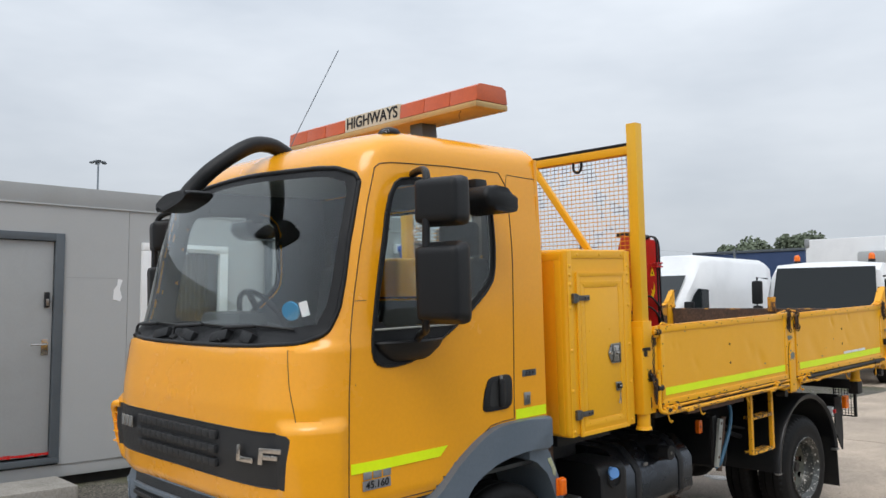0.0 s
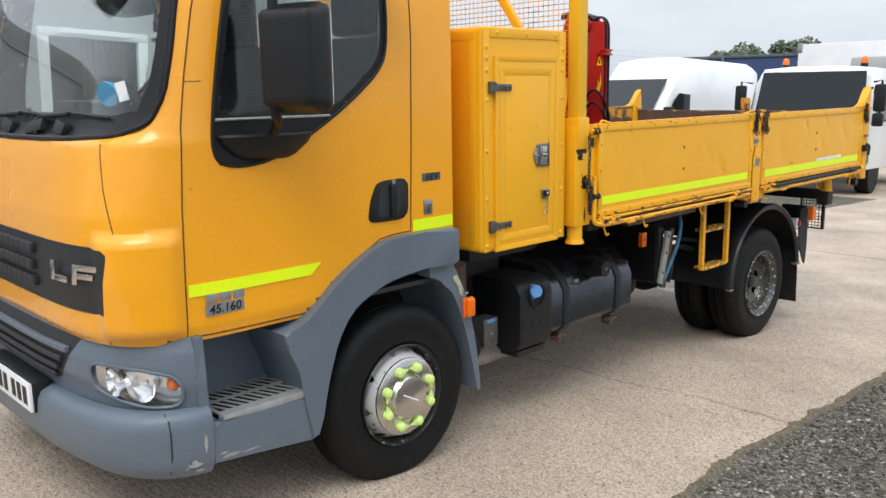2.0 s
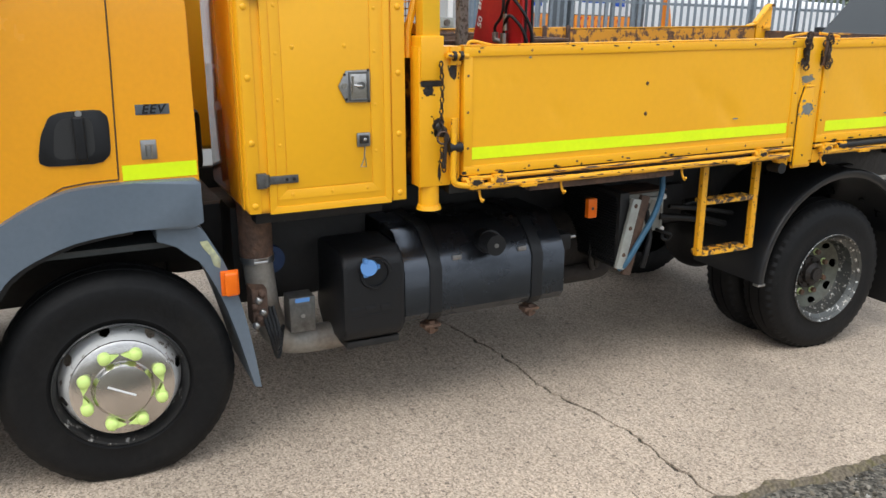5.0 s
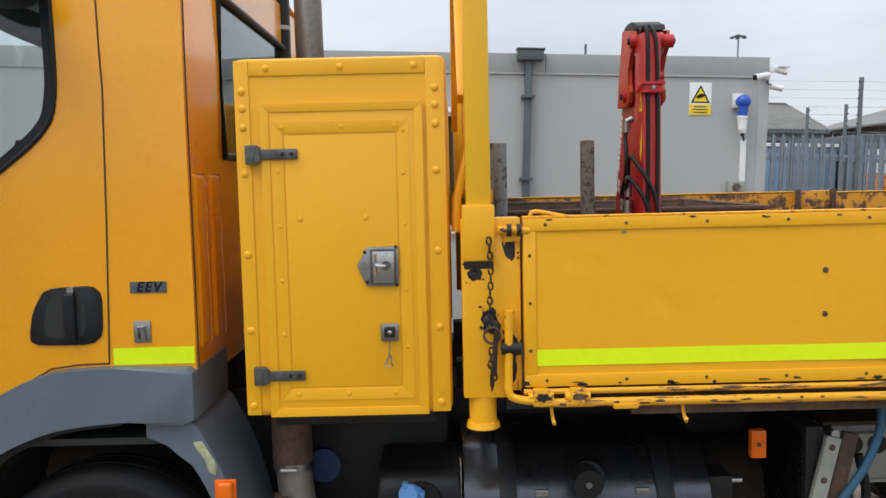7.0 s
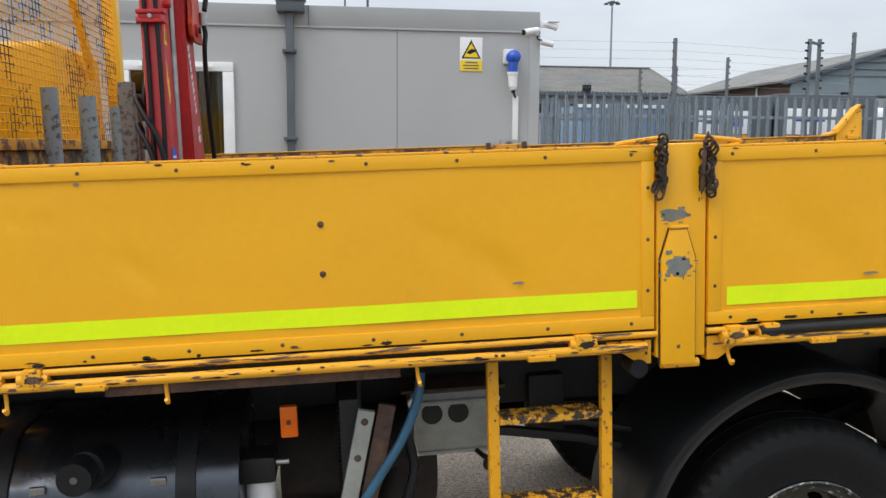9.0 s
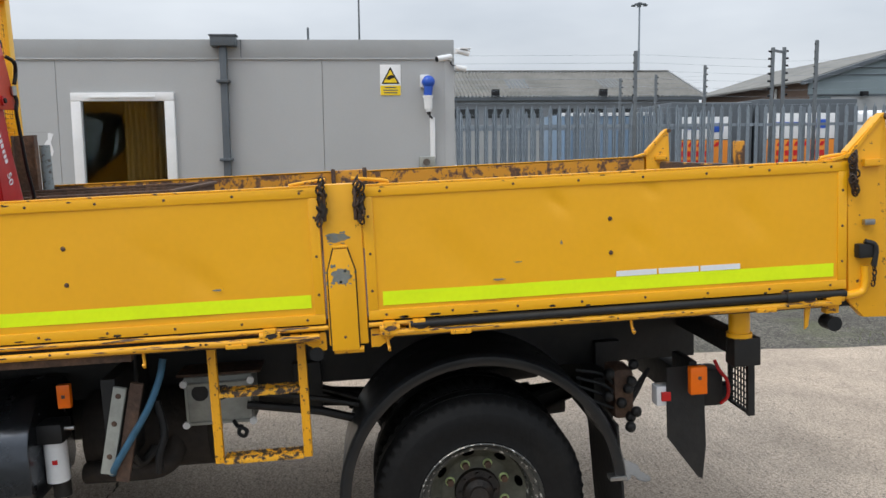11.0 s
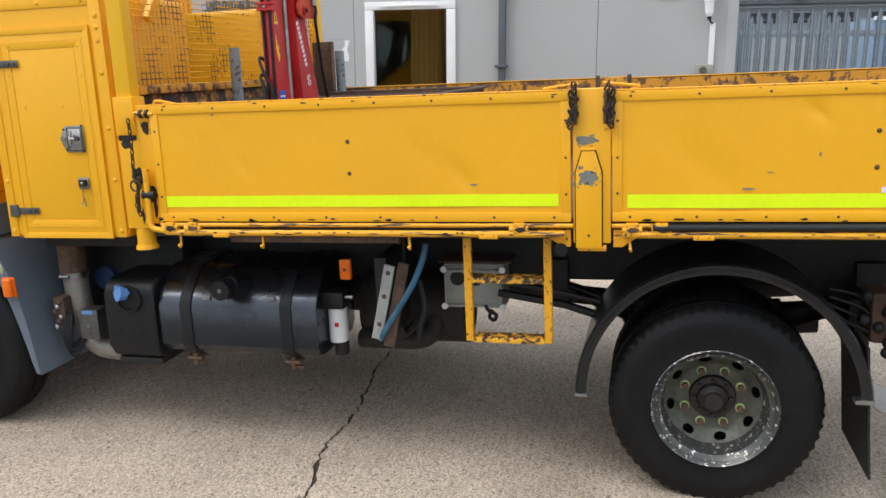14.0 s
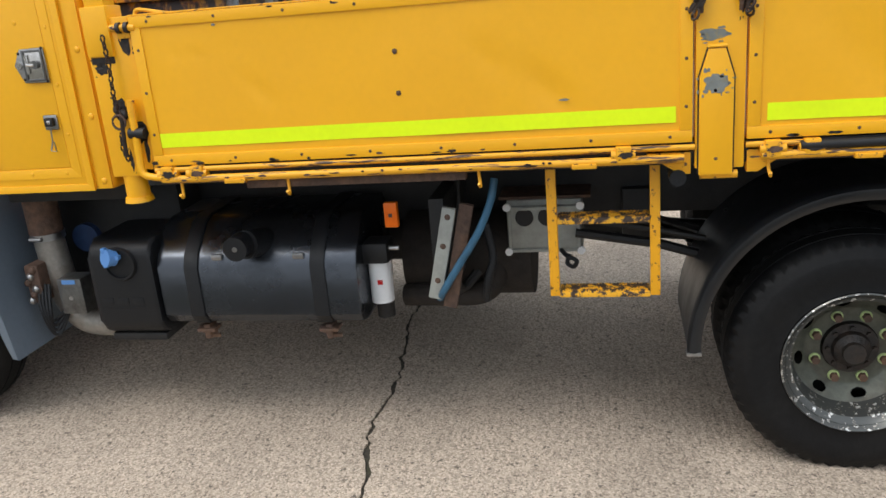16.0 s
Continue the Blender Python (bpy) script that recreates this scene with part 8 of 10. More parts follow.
mk2 = part("side_marker", B(-0.16, -0.125, 4.278, 4.342, 0.553, 0.657, bevel=0.005), M_AMBER, truck, "amber side marker lamp")
part("marker_led", B(-0.126, -0.123, 4.306, 4.318, 0.61, 0.622), M_RUST, mk2)
part("rear_flap", prism(bmesh.new(), [(4.21, 0.645), (4.352, 0.645), (4.36, 0.33), (4.345, 0.20), (4.328, 0.208), (4.211, 0.372)], -0.20, -0.19), M_CHASSIS, truck, "black hanging flap")
tv = part("tail_valve", B(-0.45, -0.30, 4.04, 4.12, 0.42, 0.62, bevel=0.02), M_RUST, truck, "rusty brake valve")
for k in range(9):
    rnd = random.Random(k)
    part("valve_fitting", ball(bmesh.new(), (-0.28 + rnd.uniform(-0.02, 0.02), 4.0 + rnd.uniform(0, 0.12), 0.40 + 0.03 * k), 0.022, 1, 8, 6), M_CHASSIS, tv)
for k in range(4):
    part("air_line", tube(bmesh.new(), bend([(-0.34, 3.9, 0.62 - 0.03 * k), (-0.32, 4.0, 0.60 - 0.04 * k), (-0.33, 4.1, 0.52 - 0.02 * k), (-0.36, 4.2, 0.60)]), 0.007), M_BLACK, truck)
part("tail_crossbar", B(-2.0, -0.14, 4.42, 4.49, 0.70, 0.775, bevel=0.006), M_CHASSIS, truck)
bm = cyl(bmesh.new(), (-0.11, 4.457, 0.77), (-0.11, 4.457, 0.86), 0.038, 20)
cyl(bm, (-0.11, 4.457, 0.767), (-0.11, 4.457, 0.783), 0.046, 20)
part("body_foot", bm, M_BODY, truck, "chipped yellow pivot foot")
part("foot_post", B(-0.16, -0.08, 4.425, 4.525, 0.66, 0.765, bevel=0.005), M_CHASSIS, truck)
tl_ = part("tail_lamp", cyl(bmesh.new(), (-0.30, 4.33, 0.56), (-0.30, 4.37, 0.56), 0.06, 22), M_REDLENS, truck, "round red tail lamp")
part("lamp_backing", B(-0.38, -0.20, 4.30, 4.335, 0.48, 0.66, bevel=0.01), M_CHASSIS, tl_)
gd = part("lamp_guard", B(-0.32, -0.31, 4.505, 4.52, 0.455, 0.71), M_CHASSIS, truck, "black wire lamp guard")
for k in range(7):
    part("guard_wire", B(-0.15 - 0.025 * k - 0.002, -0.15 - 0.025 * k + 0.002, 4.513, 4.518, 0.465, 0.70), M_CHASSIS, gd)
for k in range(10):
    part("guard_wire", B(-0.31, -0.14, 4.510, 4.515, 0.48 + 0.024 * k, 0.484 + 0.024 * k), M_CHASSIS, gd)
for a in ((-0.15, -0.13, 4.50, 4.525, 0.455, 0.71), (-0.31, -0.15, 4.505, 4.52, 0.70, 0.71), (-0.31, -0.15, 4.505, 4.52, 0.455, 0.465)):
    part("guard_frame", B(*a), M_CHASSIS, gd)

tl2 = part("tail_lamp", B(-0.38, -0.27, 4.385, 4.465, 0.455, 0.60, bevel=0.012), M_CHASSIS, truck, "black tail lamp unit with a red cable")
part("lamp_body", cyl(bmesh.new(), (-0.32, 4.465, 0.50), (-0.32, 4.50, 0.50), 0.036, 18), M_BLACK, tl2)
part("lamp_cable", tube(bmesh.new(), bend([(-0.27, 4.43, 0.64), (-0.255, 4.445, 0.60), (-0.25, 4.472, 0.56), (-0.25, 4.475, 0.50), (-0.27, 4.455, 0.465)]), 0.007, 8), M_REDLENS, tl2, "red cable", smooth=180)

# ---- loose load in the bed ----
def stake(x, y, h, w, material, label, tilt=0.0):
    y_w, z_w = y * math.cos(radians(2.2)) - 0.945 * math.sin(radians(2.2)), 0.047 + y * math.sin(radians(2.2)) + 0.945 * math.cos(radians(2.2))
    s = thing("steel_stake", label, "stake", pose(x, y_w, z_w + (0.004 if -1.86 < x < -0.86 else 0.0), 2.2 + tilt, 0, 0), "stakes in the bed")
    bm = cyl(bmesh.new(), (0, 0, -0.001), (0, 0, h), w * 0.55, 18) if material is M_OLDTUBE else B(-w / 2, w / 2, -w / 2, w / 2, -0.001, h, bevel=w * 0.12)
    part("shaft", bm, material, s)
    return s


stake(-0.564, 1.600, 0.680, 0.042, M_STAKE, "weathered grey-brown flat steel stake standing in the bed")
stake(-0.77, 1.323, 0.685, 0.046, M_OLDTUBE, "grey galvanised tube standing in the bed by the headboard")
stake(-1.15, 1.330, 0.676, 0.054, M_OLDTUBE, "grey galvanised tube standing in the steel bin")
stake(-1.50, 1.345, 0.655, 0.050, M_OLDTUBE, "short grey tube standing in the steel bin")
stake(-2.02, 1.385, 0.680, 0.052, M_OLDTUBE, "short grey tube standing beside the dark plate")
by, bz = 1.315 * math.cos(radians(2.2)) - 0.945 * math.sin(radians(2.2)), 0.047 + 1.315 * math.sin(radians(2.2)) + 0.945 * math.cos(radians(2.2))
s = thing("steel_board", "dark rusty channel-shaped steel plate standing behind the tubes", "plate", pose(-1.94, by, bz, 2.2, 0, 0), "stakes in the bed")
part("board", B(-0.02, 0.0, -0.06, 0.06, -0.002, 0.735, bevel=0.004), M_RUST, s)
for y in (-0.06, 0.052):
    part("board_edge", B(0.0, 0.03, y, y + 0.008, -0.002, 0.735, bevel=0.002), M_RUST, s)
by, bz = 1.78 * math.cos(radians(2.2)) - 0.945 * math.sin(radians(2.2)), 0.047 + 1.78 * math.sin(radians(2.2)) + 0.945 * math.cos(radians(2.2))
s = thing("steel_box", "open dark rusty steel bin standing in the bed, holding the tubes", "box", pose(-1.36, by, bz, 2.2, 0, 0))
for a in ((-0.50, 0.50, -0.53, -0.505), (-0.50, 0.50, 0.505, 0.53), (-0.50, -0.475, -0.505, 0.505), (0.475, 0.50, -0.505, 0.505)):
    part("box_side", B(*a, 0, 0.425, bevel=0.004), M_RUST, s)
part("partition", B(-0.475, 0.475, 0.09, 0.105, 0.02, 0.405, bevel=0.003), M_RUST, s)
part("box_base", B(-0.475, 0.475, -0.505, 0.505, 0, 0.004), M_RUST, s)
for a in ((-0.515, 0.515, -0.545, -0.51), (-0.515, 0.515, 0.51, 0.545), (-0.515, -0.48, -0.51, 0.51), (0.48, 0.515, -0.51, 0.51)):
    part("box_rim", B(*a, 0.425, 0.440, bevel=0.004), M_RUST, s)

# ==== cab: it rides a little low on its mounts ====
body_parts = set(truck.children)
CAB_Y0, CAB_REAR = -0.35, 0.412


def table(rows):
    zs, vs = [r[0] for r in rows], [r[1] for r in rows]
    return lambda z: float(np.interp(z, zs, vs))


cab_w = table([(0.76, 0.925), (0.82, 0.94), (1.9, 0.94), (2.2, 0.928), (2.30, 0.92), (2.345, 0.902), (2.385, 0.86), (2.41, 0.80), (2.425, 0.72)])
cab_f = table([(0.76, -1.075), (0.80, -1.10), (1.0, -1.115), (1.2, -1.10), (1.40, -1.06), (1.445, -1.045), (1.458, -1.03), (1.47, -1.0), (1.53, -0.965), (1.6, -0.942), (2.23, -0.77), (2.29, -0.75), (2.345, -0.70), (2.385, -0.62), (2.41, -0.53), (2.425, -0.44)])
cab_n = table([(0.76, 5.5), (1.40, 6.0), (1.5, 6.5), (1.9, 6.5), (2.2, 5.6), (2.3, 4.8), (2.425, 3.6)])
cab_r = table([(0.76, 0.412), (2.335, 0.412), (2.37, 0.405), (2.40, 0.385), (2.415, 0.34), (2.425, 0.28)])


def smooth01(t):
    t = min(1.0, max(0.0, t))
    return t * t * (3 - 2 * t)


class Shell:
    """A wrapped skin: straight sides and a super-elliptic nose, given by tables over the height."""

    def __init__(self, w, f, n, r, y0, bulge=None):
        self.w, self.f, self.n, self.r, self.y0, self.bulge = w, f, n, r, y0, bulge
        self.rows = {}

    def row(self, z):
        key = round(z, 5)
        if key not in self.rows:
            w, b, n, r = self.w(z), self.y0 - self.f(z), self.n(z), self.r(z)
            t = np.linspace(0, math.pi, 500)
            c, s = np.cos(t), np.sin(t)
            x = np.sign(c) * np.abs(c) ** (2 / n) * w
            y = self.y0 - b * np.abs(s) ** (2 / n)
            if r < self.y0:
                keep = y <= r
                x, y = x[keep], y[keep]
            x = np.concatenate([[x[0]], x, [x[-1]]])
            y = np.concatenate([[r], y, [r]])
            d = np.concatenate([[0], np.cumsum(np.hypot(np.diff(x), np.diff(y)))])
            self.rows[key] = (x, y, d / d[-1])
        return self.rows[key]

    def at(self, s, z):
        x, y, d = self.row(z)
        px, py = float(np.interp(s, d, x)), float(np.interp(s, d, y))
        if self.bulge:
            px, py = self.bulge(px, py, z, self.w(z))
        return Vector((MID + px, py, z))

    def inward(self, co):
        u, v = (co.x - MID) / self.w(co.z), max(0.0, (self.y0 - co.y) / (self.y0 - self.f(co.z)))
        return Vector((-math.copysign(abs(u) ** 3, u) / self.w(co.z), v ** 3 / (self.y0 - self.f(co.z)), 0)).normalized()

    def front_y(self, x, z):
        u = min(0.9999, abs(x - MID) / self.w(z))
        return self.y0 - (self.y0 - self.f(z)) * (1 - u ** self.n(z)) ** (1 / self.n(z))

    def side_x(self, y, z, side=1):
        if y >= self.y0:
            return MID + side * self.w(z)
        v = min(0.9999, (self.y0 - y) / (self.y0 - self.f(z)))
        return MID + side * self.w(z) * (1 - v ** self.n(z)) ** (1 / self.n(z))


def cab_bulge(px, py, z, w):
    k = smooth01((1.16 - z) / 0.035) * smooth01((abs(px) / w - 0.79) / 0.05) * smooth01((-0.835 - py) / 0.03) * smooth01((z - 0.78) / 0.05)
    return px + math.copysign(0.022 * k, px), py - 0.020 * k


def rounded_poly(poly, n=2, keep=0.22):
    p = [Vector(q) for q in poly]
    for _ in range(n):
        q = []
        for i in range(len(p)):
            a, b = p[i], p[(i + 1) % len(p)]
            q += [a.lerp(b, keep), a.lerp(b, 1 - keep)]
        p = q
    return [tuple(v) for v in p]


def distance(poly, a, b):
    """Signed distance of (a, b) from an outline, negative inside."""
    pts = np.array(poly)
    q = np.roll(pts, -1, 0)
    d = q - pts
    v = np.array((a, b)) - pts
    t = np.clip((v * d).sum(1) / np.maximum((d * d).sum(1), 1e-12), 0, 1)
    best = np.sqrt(((v - d * t[:, None]) ** 2).sum(1)).min()
    cross = ((pts[:, 1] > b) != (q[:, 1] > b)) & (a < (q[:, 0] - pts[:, 0]) * (b - pts[:, 1]) / np.where(q[:, 1] == pts[:, 1], 1e-12, q[:, 1] - pts[:, 1]) + pts[:, 0])
    return -best if cross.sum() % 2 else best


def skin(shell, zs, ns, s0, s1, regions):
    """Cut the skin into pieces. regions: name -> (outline, 'front' or 'side' or 'far'); later names win. Returns name -> bmesh, and the grid."""
    def coord(p, kind):
        if kind == "front":
            return (p.x, p.z) if p.y < -0.5 else None
        if kind == "diag":
            return (p.x + p.y, p.z) if p.x > MID + 0.3 else None
        if kind == "diagfar":
            return (2 * MID - p.x + p.y, p.z) if p.x < MID - 0.3 else None
        if kind == "side":
            return (p.y, p.z) if p.x > MID + 0.45 else None
        return (p.y, p.z) if p.x < MID - 0.45 else None

    ss = [s0 + (s1 - s0) * i / ns for i in range(ns + 1)]
    hs = 3.9 * (s1 - s0) / ns
    grid = []
    boxes = {k: (min(p[0] for p in o), max(p[0] for p in o), min(p[1] for p in o), max(p[1] for p in o)) for k, (o, _) in regions.items()}

    def sd(name, p):
        o, kind = regions[name]
        c = coord(p, kind)
        if c is None:
            return 9.0
        bx = boxes[name]
        if c[0] < bx[0] - 0.05 or c[0] > bx[1] + 0.05 or c[1] < bx[2] - 0.05 or c[1] > bx[3] + 0.05:
            return 9.0
        return distance(o, *c)

    for j, z in enumerate(zs):
        row = []
        hz = (zs[min(j + 1, len(zs) - 1)] - zs[max(j - 1, 0)]) / 2
        for i, s in enumerate(ss):
            p = shell.at(s, z)
            best, near = None, 0.56 * max(hs, hz)
            for name in regions:
                d = sd(name, p)
                if abs(d) < near:
                    best, near = name, abs(d)
            if best and 0 < j < len(zs) - 1 and 0 < i < ns:
                cs, cz = s, z
                for _ in range(3):
                    d0 = sd(best, shell.at(cs, cz))
                    gs = (sd(best, shell.at(cs + 0.0008, cz)) - d0) / 0.0008
                    gz = (sd(best, shell.at(cs, cz + 0.002)) - d0) / 0.002
                    g = gs * gs / 12.0 + gz * gz
                    if g < 1e-9 or abs(d0) > 1:
                        break
                    ds, dz = -d0 * gs / 12.0 / g, -d0 * gz / g
                    cs += max(-0.6 * (ss[1] - ss[0]), min(0.6 * (ss[1] - ss[0]), ds))
                    cz += max(-0.6 * hz, min(0.6 * hz, dz))
                p = shell.at(cs, cz)
            row.append(p)
        grid.append(row)
    out, index = {}, {}
    for j in range(len(zs) - 1):
        for i in range(ns):
            q = (grid[j][i], grid[j][i + 1], grid[j + 1][i + 1], grid[j + 1][i])
            c = (q[0] + q[1] + q[2] + q[3]) / 4
            cls = "shell"
            for name in regions:
                if sd(name, c) < 0:
                    cls = name
            bm = out.setdefault(cls, bmesh.new())
            idx = index.setdefault(cls, {})
            vs = []
            for a, b in ((j, i), (j, i + 1), (j + 1, i + 1), (j + 1, i)):
                if (a, b) not in idx:
                    idx[(a, b)] = bm.verts.new(grid[a][b])
                vs.append(idx[(a, b)])
            bm.faces.new(vs)
    return out, grid


cab = Shell(cab_w, cab_f, cab_n, cab_r, CAB_Y0, cab_bulge)
DOOR_O = [(-0.645, 2.215), (-0.695, 2.05), (-0.742, 1.865), (-0.782, 1.66), (-0.810, 1.489), (-0.828, 1.23), (-0.836, 0.95), (-0.838, 0.785), (-0.60, 0.783), (-0.346, 0.783), (-0.26, 0.84), (-0.15, 0.925), (-0.06, 0.985), (0.0, 1.018), (0.08, 1.028), (0.165, 1.03),
          (0.178, 1.4), (0.188, 1.8), (0.178, 2.10), (0.165, 2.18), (0.12, 2.245), (-0.25, 2.25), (-0.57, 2.242), (-0.62, 2.235)]
DWIN_O = rounded_poly([(-0.58, 2.165), (-0.665, 1.75), (-0.712, 1.45), (-0.695, 1.37), (-0.61, 1.352), (-0.48, 1.368), (-0.32, 1.445), (-0.13, 1.56), (0.040, 1.695), (0.062, 1.82), (0.048, 2.185), (-0.4, 2.185)], 2)
DGLASS_O = rounded_poly([(-0.558, 2.14), (-0.640, 1.75), (-0.688, 1.515), (-0.21, 1.535), (0.012, 1.71), (0.032, 1.83), (0.020, 2.155), (-0.4, 2.155)], 2, 0.16)
WS_O = rounded_poly([(-0.198, 2.222), (-0.184, 1.95), (-0.178, 1.75), (-0.180, 1.6), (-0.200, 1.505), (-0.280, 1.468), (-0.570, 1.455), (-1.070, 1.45), (-1.570, 1.455), (-1.860, 1.468), (-1.940, 1.505), (-1.960, 1.6), (-1.962, 1.75), (-1.956, 1.95), (-1.942, 2.222), (-1.070, 2.272)], 2, 0.14)
WG_O = rounded_poly([(-0.238, 2.185), (-0.222, 1.95), (-0.216, 1.75), (-0.220, 1.63), (-0.242, 1.552), (-0.330, 1.535), (-0.570, 1.525), (-1.070, 1.52), (-1.570, 1.525), (-1.810, 1.535), (-1.898, 1.552), (-1.920, 1.63), (-1.924, 1.75), (-1.918, 1.95), (-1.902, 2.185), (-1.070, 2.235)], 2, 0.14)
CUT_O = [(-0.42, 0.70), (-0.36, 0.79), (-0.25, 0.875), (-0.12, 0.952), (-0.03, 0.99), (0.08, 1.005), (0.50, 1.005), (0.50, 0.70)]
GR_O = [(-0.250, 1.108), (-0.232, 1.09), (-0.262, 0.886), (-1.878, 0.886), (-1.908, 1.09), (-1.890, 1.108)]
zs = list(np.linspace(0.768, 2.24, 88)) + [2.265, 2.29, 2.318, 2.34, 2.358, 2.374, 2.389, 2.402, 2.414, 2.425]
regions = {"door": (DOOR_O, "side"), "door_far": (DOOR_O, "far"), "dwin": (DWIN_O, "side"), "dwin_far": (DWIN_O, "far"), "dglass": (DGLASS_O, "side"), "dglass_far": (DGLASS_O, "far"),
           "cut": (CUT_O, "side"), "cut_far": (CUT_O, "far"), "ws": (WS_O, "front"), "wg": (WG_O, "front"), "grille": (GR_O, "front")}
pieces, cab_grid = skin(cab, zs, 320, 0.0, 1.0, regions)
top_row = cab_grid[-1]
bm = pieces["shell"]
vt = [bm.verts.new(p + Vector((0, 0, 0.0))) for p in top_row]
bm.faces.new(vt)
bmesh.ops.remove_doubles(bm, verts=bm.verts, dist=0.0004)
lining = bmesh.new()
for key in ("shell", "door", "door_far"):
    src = pieces[key].copy()
    bmesh.ops.recalc_face_normals(src, faces=src.faces)
    src.normal_update()
    seen = {}
    for f in src.faces:
        if min(v.co.z for v in f.verts) > 2.33:
            continue
        vs = []
        for v in f.verts:
            if v not in seen:
                out = Vector((v.co.x - MID, (v.co.y + 0.2) * 0.9, 0))
                k = 1.0 if v.normal.dot(out) > 0 else -1.0
                seen[v] = lining.verts.new(v.co - v.normal * k * 0.03)
            vs.append(seen[v])
        lining.faces.new(vs)
    src.free()
part("cab_lining", lining, M_INTERIOR, truck, "dark inner lining of the cab", smooth=42)
shell_ob = part("cab_shell", bm, M_CAB, truck, "orange steel cab shell", smooth=42)
near_door = part("cab_door", thick(pieces["door"], 0.02, cab.inward), M_CAB, truck, "closed orange cab door", smooth=42)
far_door = part("cab_door", thick(pieces["door_far"], 0.02, cab.inward), M_CAB, truck, "closed orange cab door", smooth=42)
part("window_surround", thick(pieces["dwin"], 0.012, cab.inward), M_BLACK, near_door, smooth=42)
part("window_surround", thick(pieces["dwin_far"], 0.012, cab.inward), M_BLACK, far_door, smooth=42)
g1 = part("door_window", thick(pieces["dglass"], 0.005, cab.inward), M_GLASS, near_door, "closed door glass", smooth=42)
g2 = part("door_window", thick(pieces["dglass_far"], 0.005, cab.inward), M_GLASS, far_door, smooth=42)
ws = part("windscreen", thick(pieces["wg"], 0.006, cab.inward), M_GLASS, truck, "curved windscreen with small stickers", smooth=42)
for g in (g1, g2, ws):
    g.visible_shadow = False
part("windscreen_surround", thick(pieces["ws"], 0.014, cab.inward), M_BLACK, ws, "black windscreen surround", smooth=42)
grille = part("front_grille", thick(pieces["grille"], 0.012, cab.inward), M_GRILLE, truck, "matt black front grille panel", smooth=42)


def outline(poly, kind, r, name, material, parent, close=True, lift=0.0, label=""):
    pts = [Vector(p) for p in poly]
    if close:
        pts.append(pts[0])
    dense = []
    for a, b in zip(pts, pts[1:]):
        n = max(1, int((b - a).length / 0.012))
        dense += [a.lerp(b, k / n) for k in range(n)]
    dense.append(pts[-1])
    path = []
    for a, b in dense:
        if kind == "front":
            p = Vector((a, cab.front_y(a, b) - lift, b))
        else:
            s = 1 if kind == "side" else -1
            p = Vector((cab.side_x(a, b, s) + s * lift, a, b))
        path.append(p)
    return part(name, tube(bmesh.new(), path, r, 6), material, parent, label, smooth=180)


for kind, d in (("side", near_door), ("far", far_door)):
    # thin dark tube drawn along the door gap as its shade
    outline(DOOR_O, kind, 0.0024, "door_gap_line", M_SEAM, d, lift=0.0012)
    outline(DWIN_O, kind, 0.007, "window_rubber", M_BLACK, d, lift=0.002)
    outline([(-0.694, 1.514), (-0.225, 1.514)], kind, 0.0055, "waist_seal", M_BOXGREY, d, close=False, lift=0.003, label="grey waist seal below the glass")
outline(WS_O, "front", 0.011, "windscreen_rubber", M_BLACK, ws, lift=0.002)
for sgn in (1, -1):
    seam = [(MID + sgn * 0.764, 1.446), (MID + sgn * 0.793, 1.30), (MID + sgn * 0.822, 1.2), (MID + sgn * 0.836, 1.122)]
    outline(seam, "front", 0.0020, "bonnet_seam", M_SEAM, shell_ob, close=False)
    seam = [(MID + sgn * 0.806, 0.886), (MID + sgn * 0.765, 0.80), (MID + sgn * 0.762, 0.772)]
    outline(seam, "front", 0.0020, "bonnet_seam", M_SEAM, shell_ob, close=False)
outline(GR_O, "front", 0.004, "grille_edge", M_SLATE, grille)
outline([(-0.782, 1.640), (-0.73, 1.642)], "side", 0.0016, "pillar_seam", M_SEAM, shell_ob, close=False)
outline([(0.185, 2.238), (0.30, 2.232), (0.412, 2.228)], "side", 0.0022, "roof_seam", M_SEAM, shell_ob, close=False)
outline([(0.165, 2.18), (0.178, 2.236)], "side", 0.0018, "roof_seam", M_SEAM, shell_ob, close=False)

# inner lining keeps daylight out of the seams
bm = bmesh.new()
ring0, ring1 = [], []
for x0, x1, y0, y1, z0, z1 in ((MID - 0.90, MID + 0.90, -0.90, 0.36, 0.78, 0.80),):
    box(bm, x0, x1, y0, y1, z0, z1)
part("cab_floor", bm, M_INTERIOR, truck)
part("roof_lining", B(MID - 0.84, MID + 0.84, -0.62, 0.34, 2.29, 2.31), M_BOXGREY, truck)


# rear wall of the cab, with pressed ribs and a window
bm = bmesh.new()
n = 24
for (x0, x1, z0, z1) in ((MID - 0.936, MID + 0.936, 0.95, 1.62), (MID - 0.936, MID - 0.55, 1.62, 2.14), (MID + 0.55, MID + 0.936, 1.62, 2.14), (MID - 0.93, MID + 0.93, 2.14, 2.33)):
    box(bm, x0, x1, CAB_REAR - 0.025, CAB_REAR - 0.004, z0, z1)
rear = part("cab_rear_wall", bm, M_CAB, truck, "orange cab rear wall with pressed ribs")
for s in (-1, 1):
    for k, (a, b) in enumerate(((0.64, 0.74), (0.80, 0.90))):
        xa, xb = MID + s * a, MID + s * b
        bm = B(min(xa, xb), max(xa, xb), CAB_REAR - 0.004, CAB_REAR + 0.009, 1.06, 1.56, bevel=0.012, seg=3)
        part("pressed_rib", bm, M_CAB, rear)
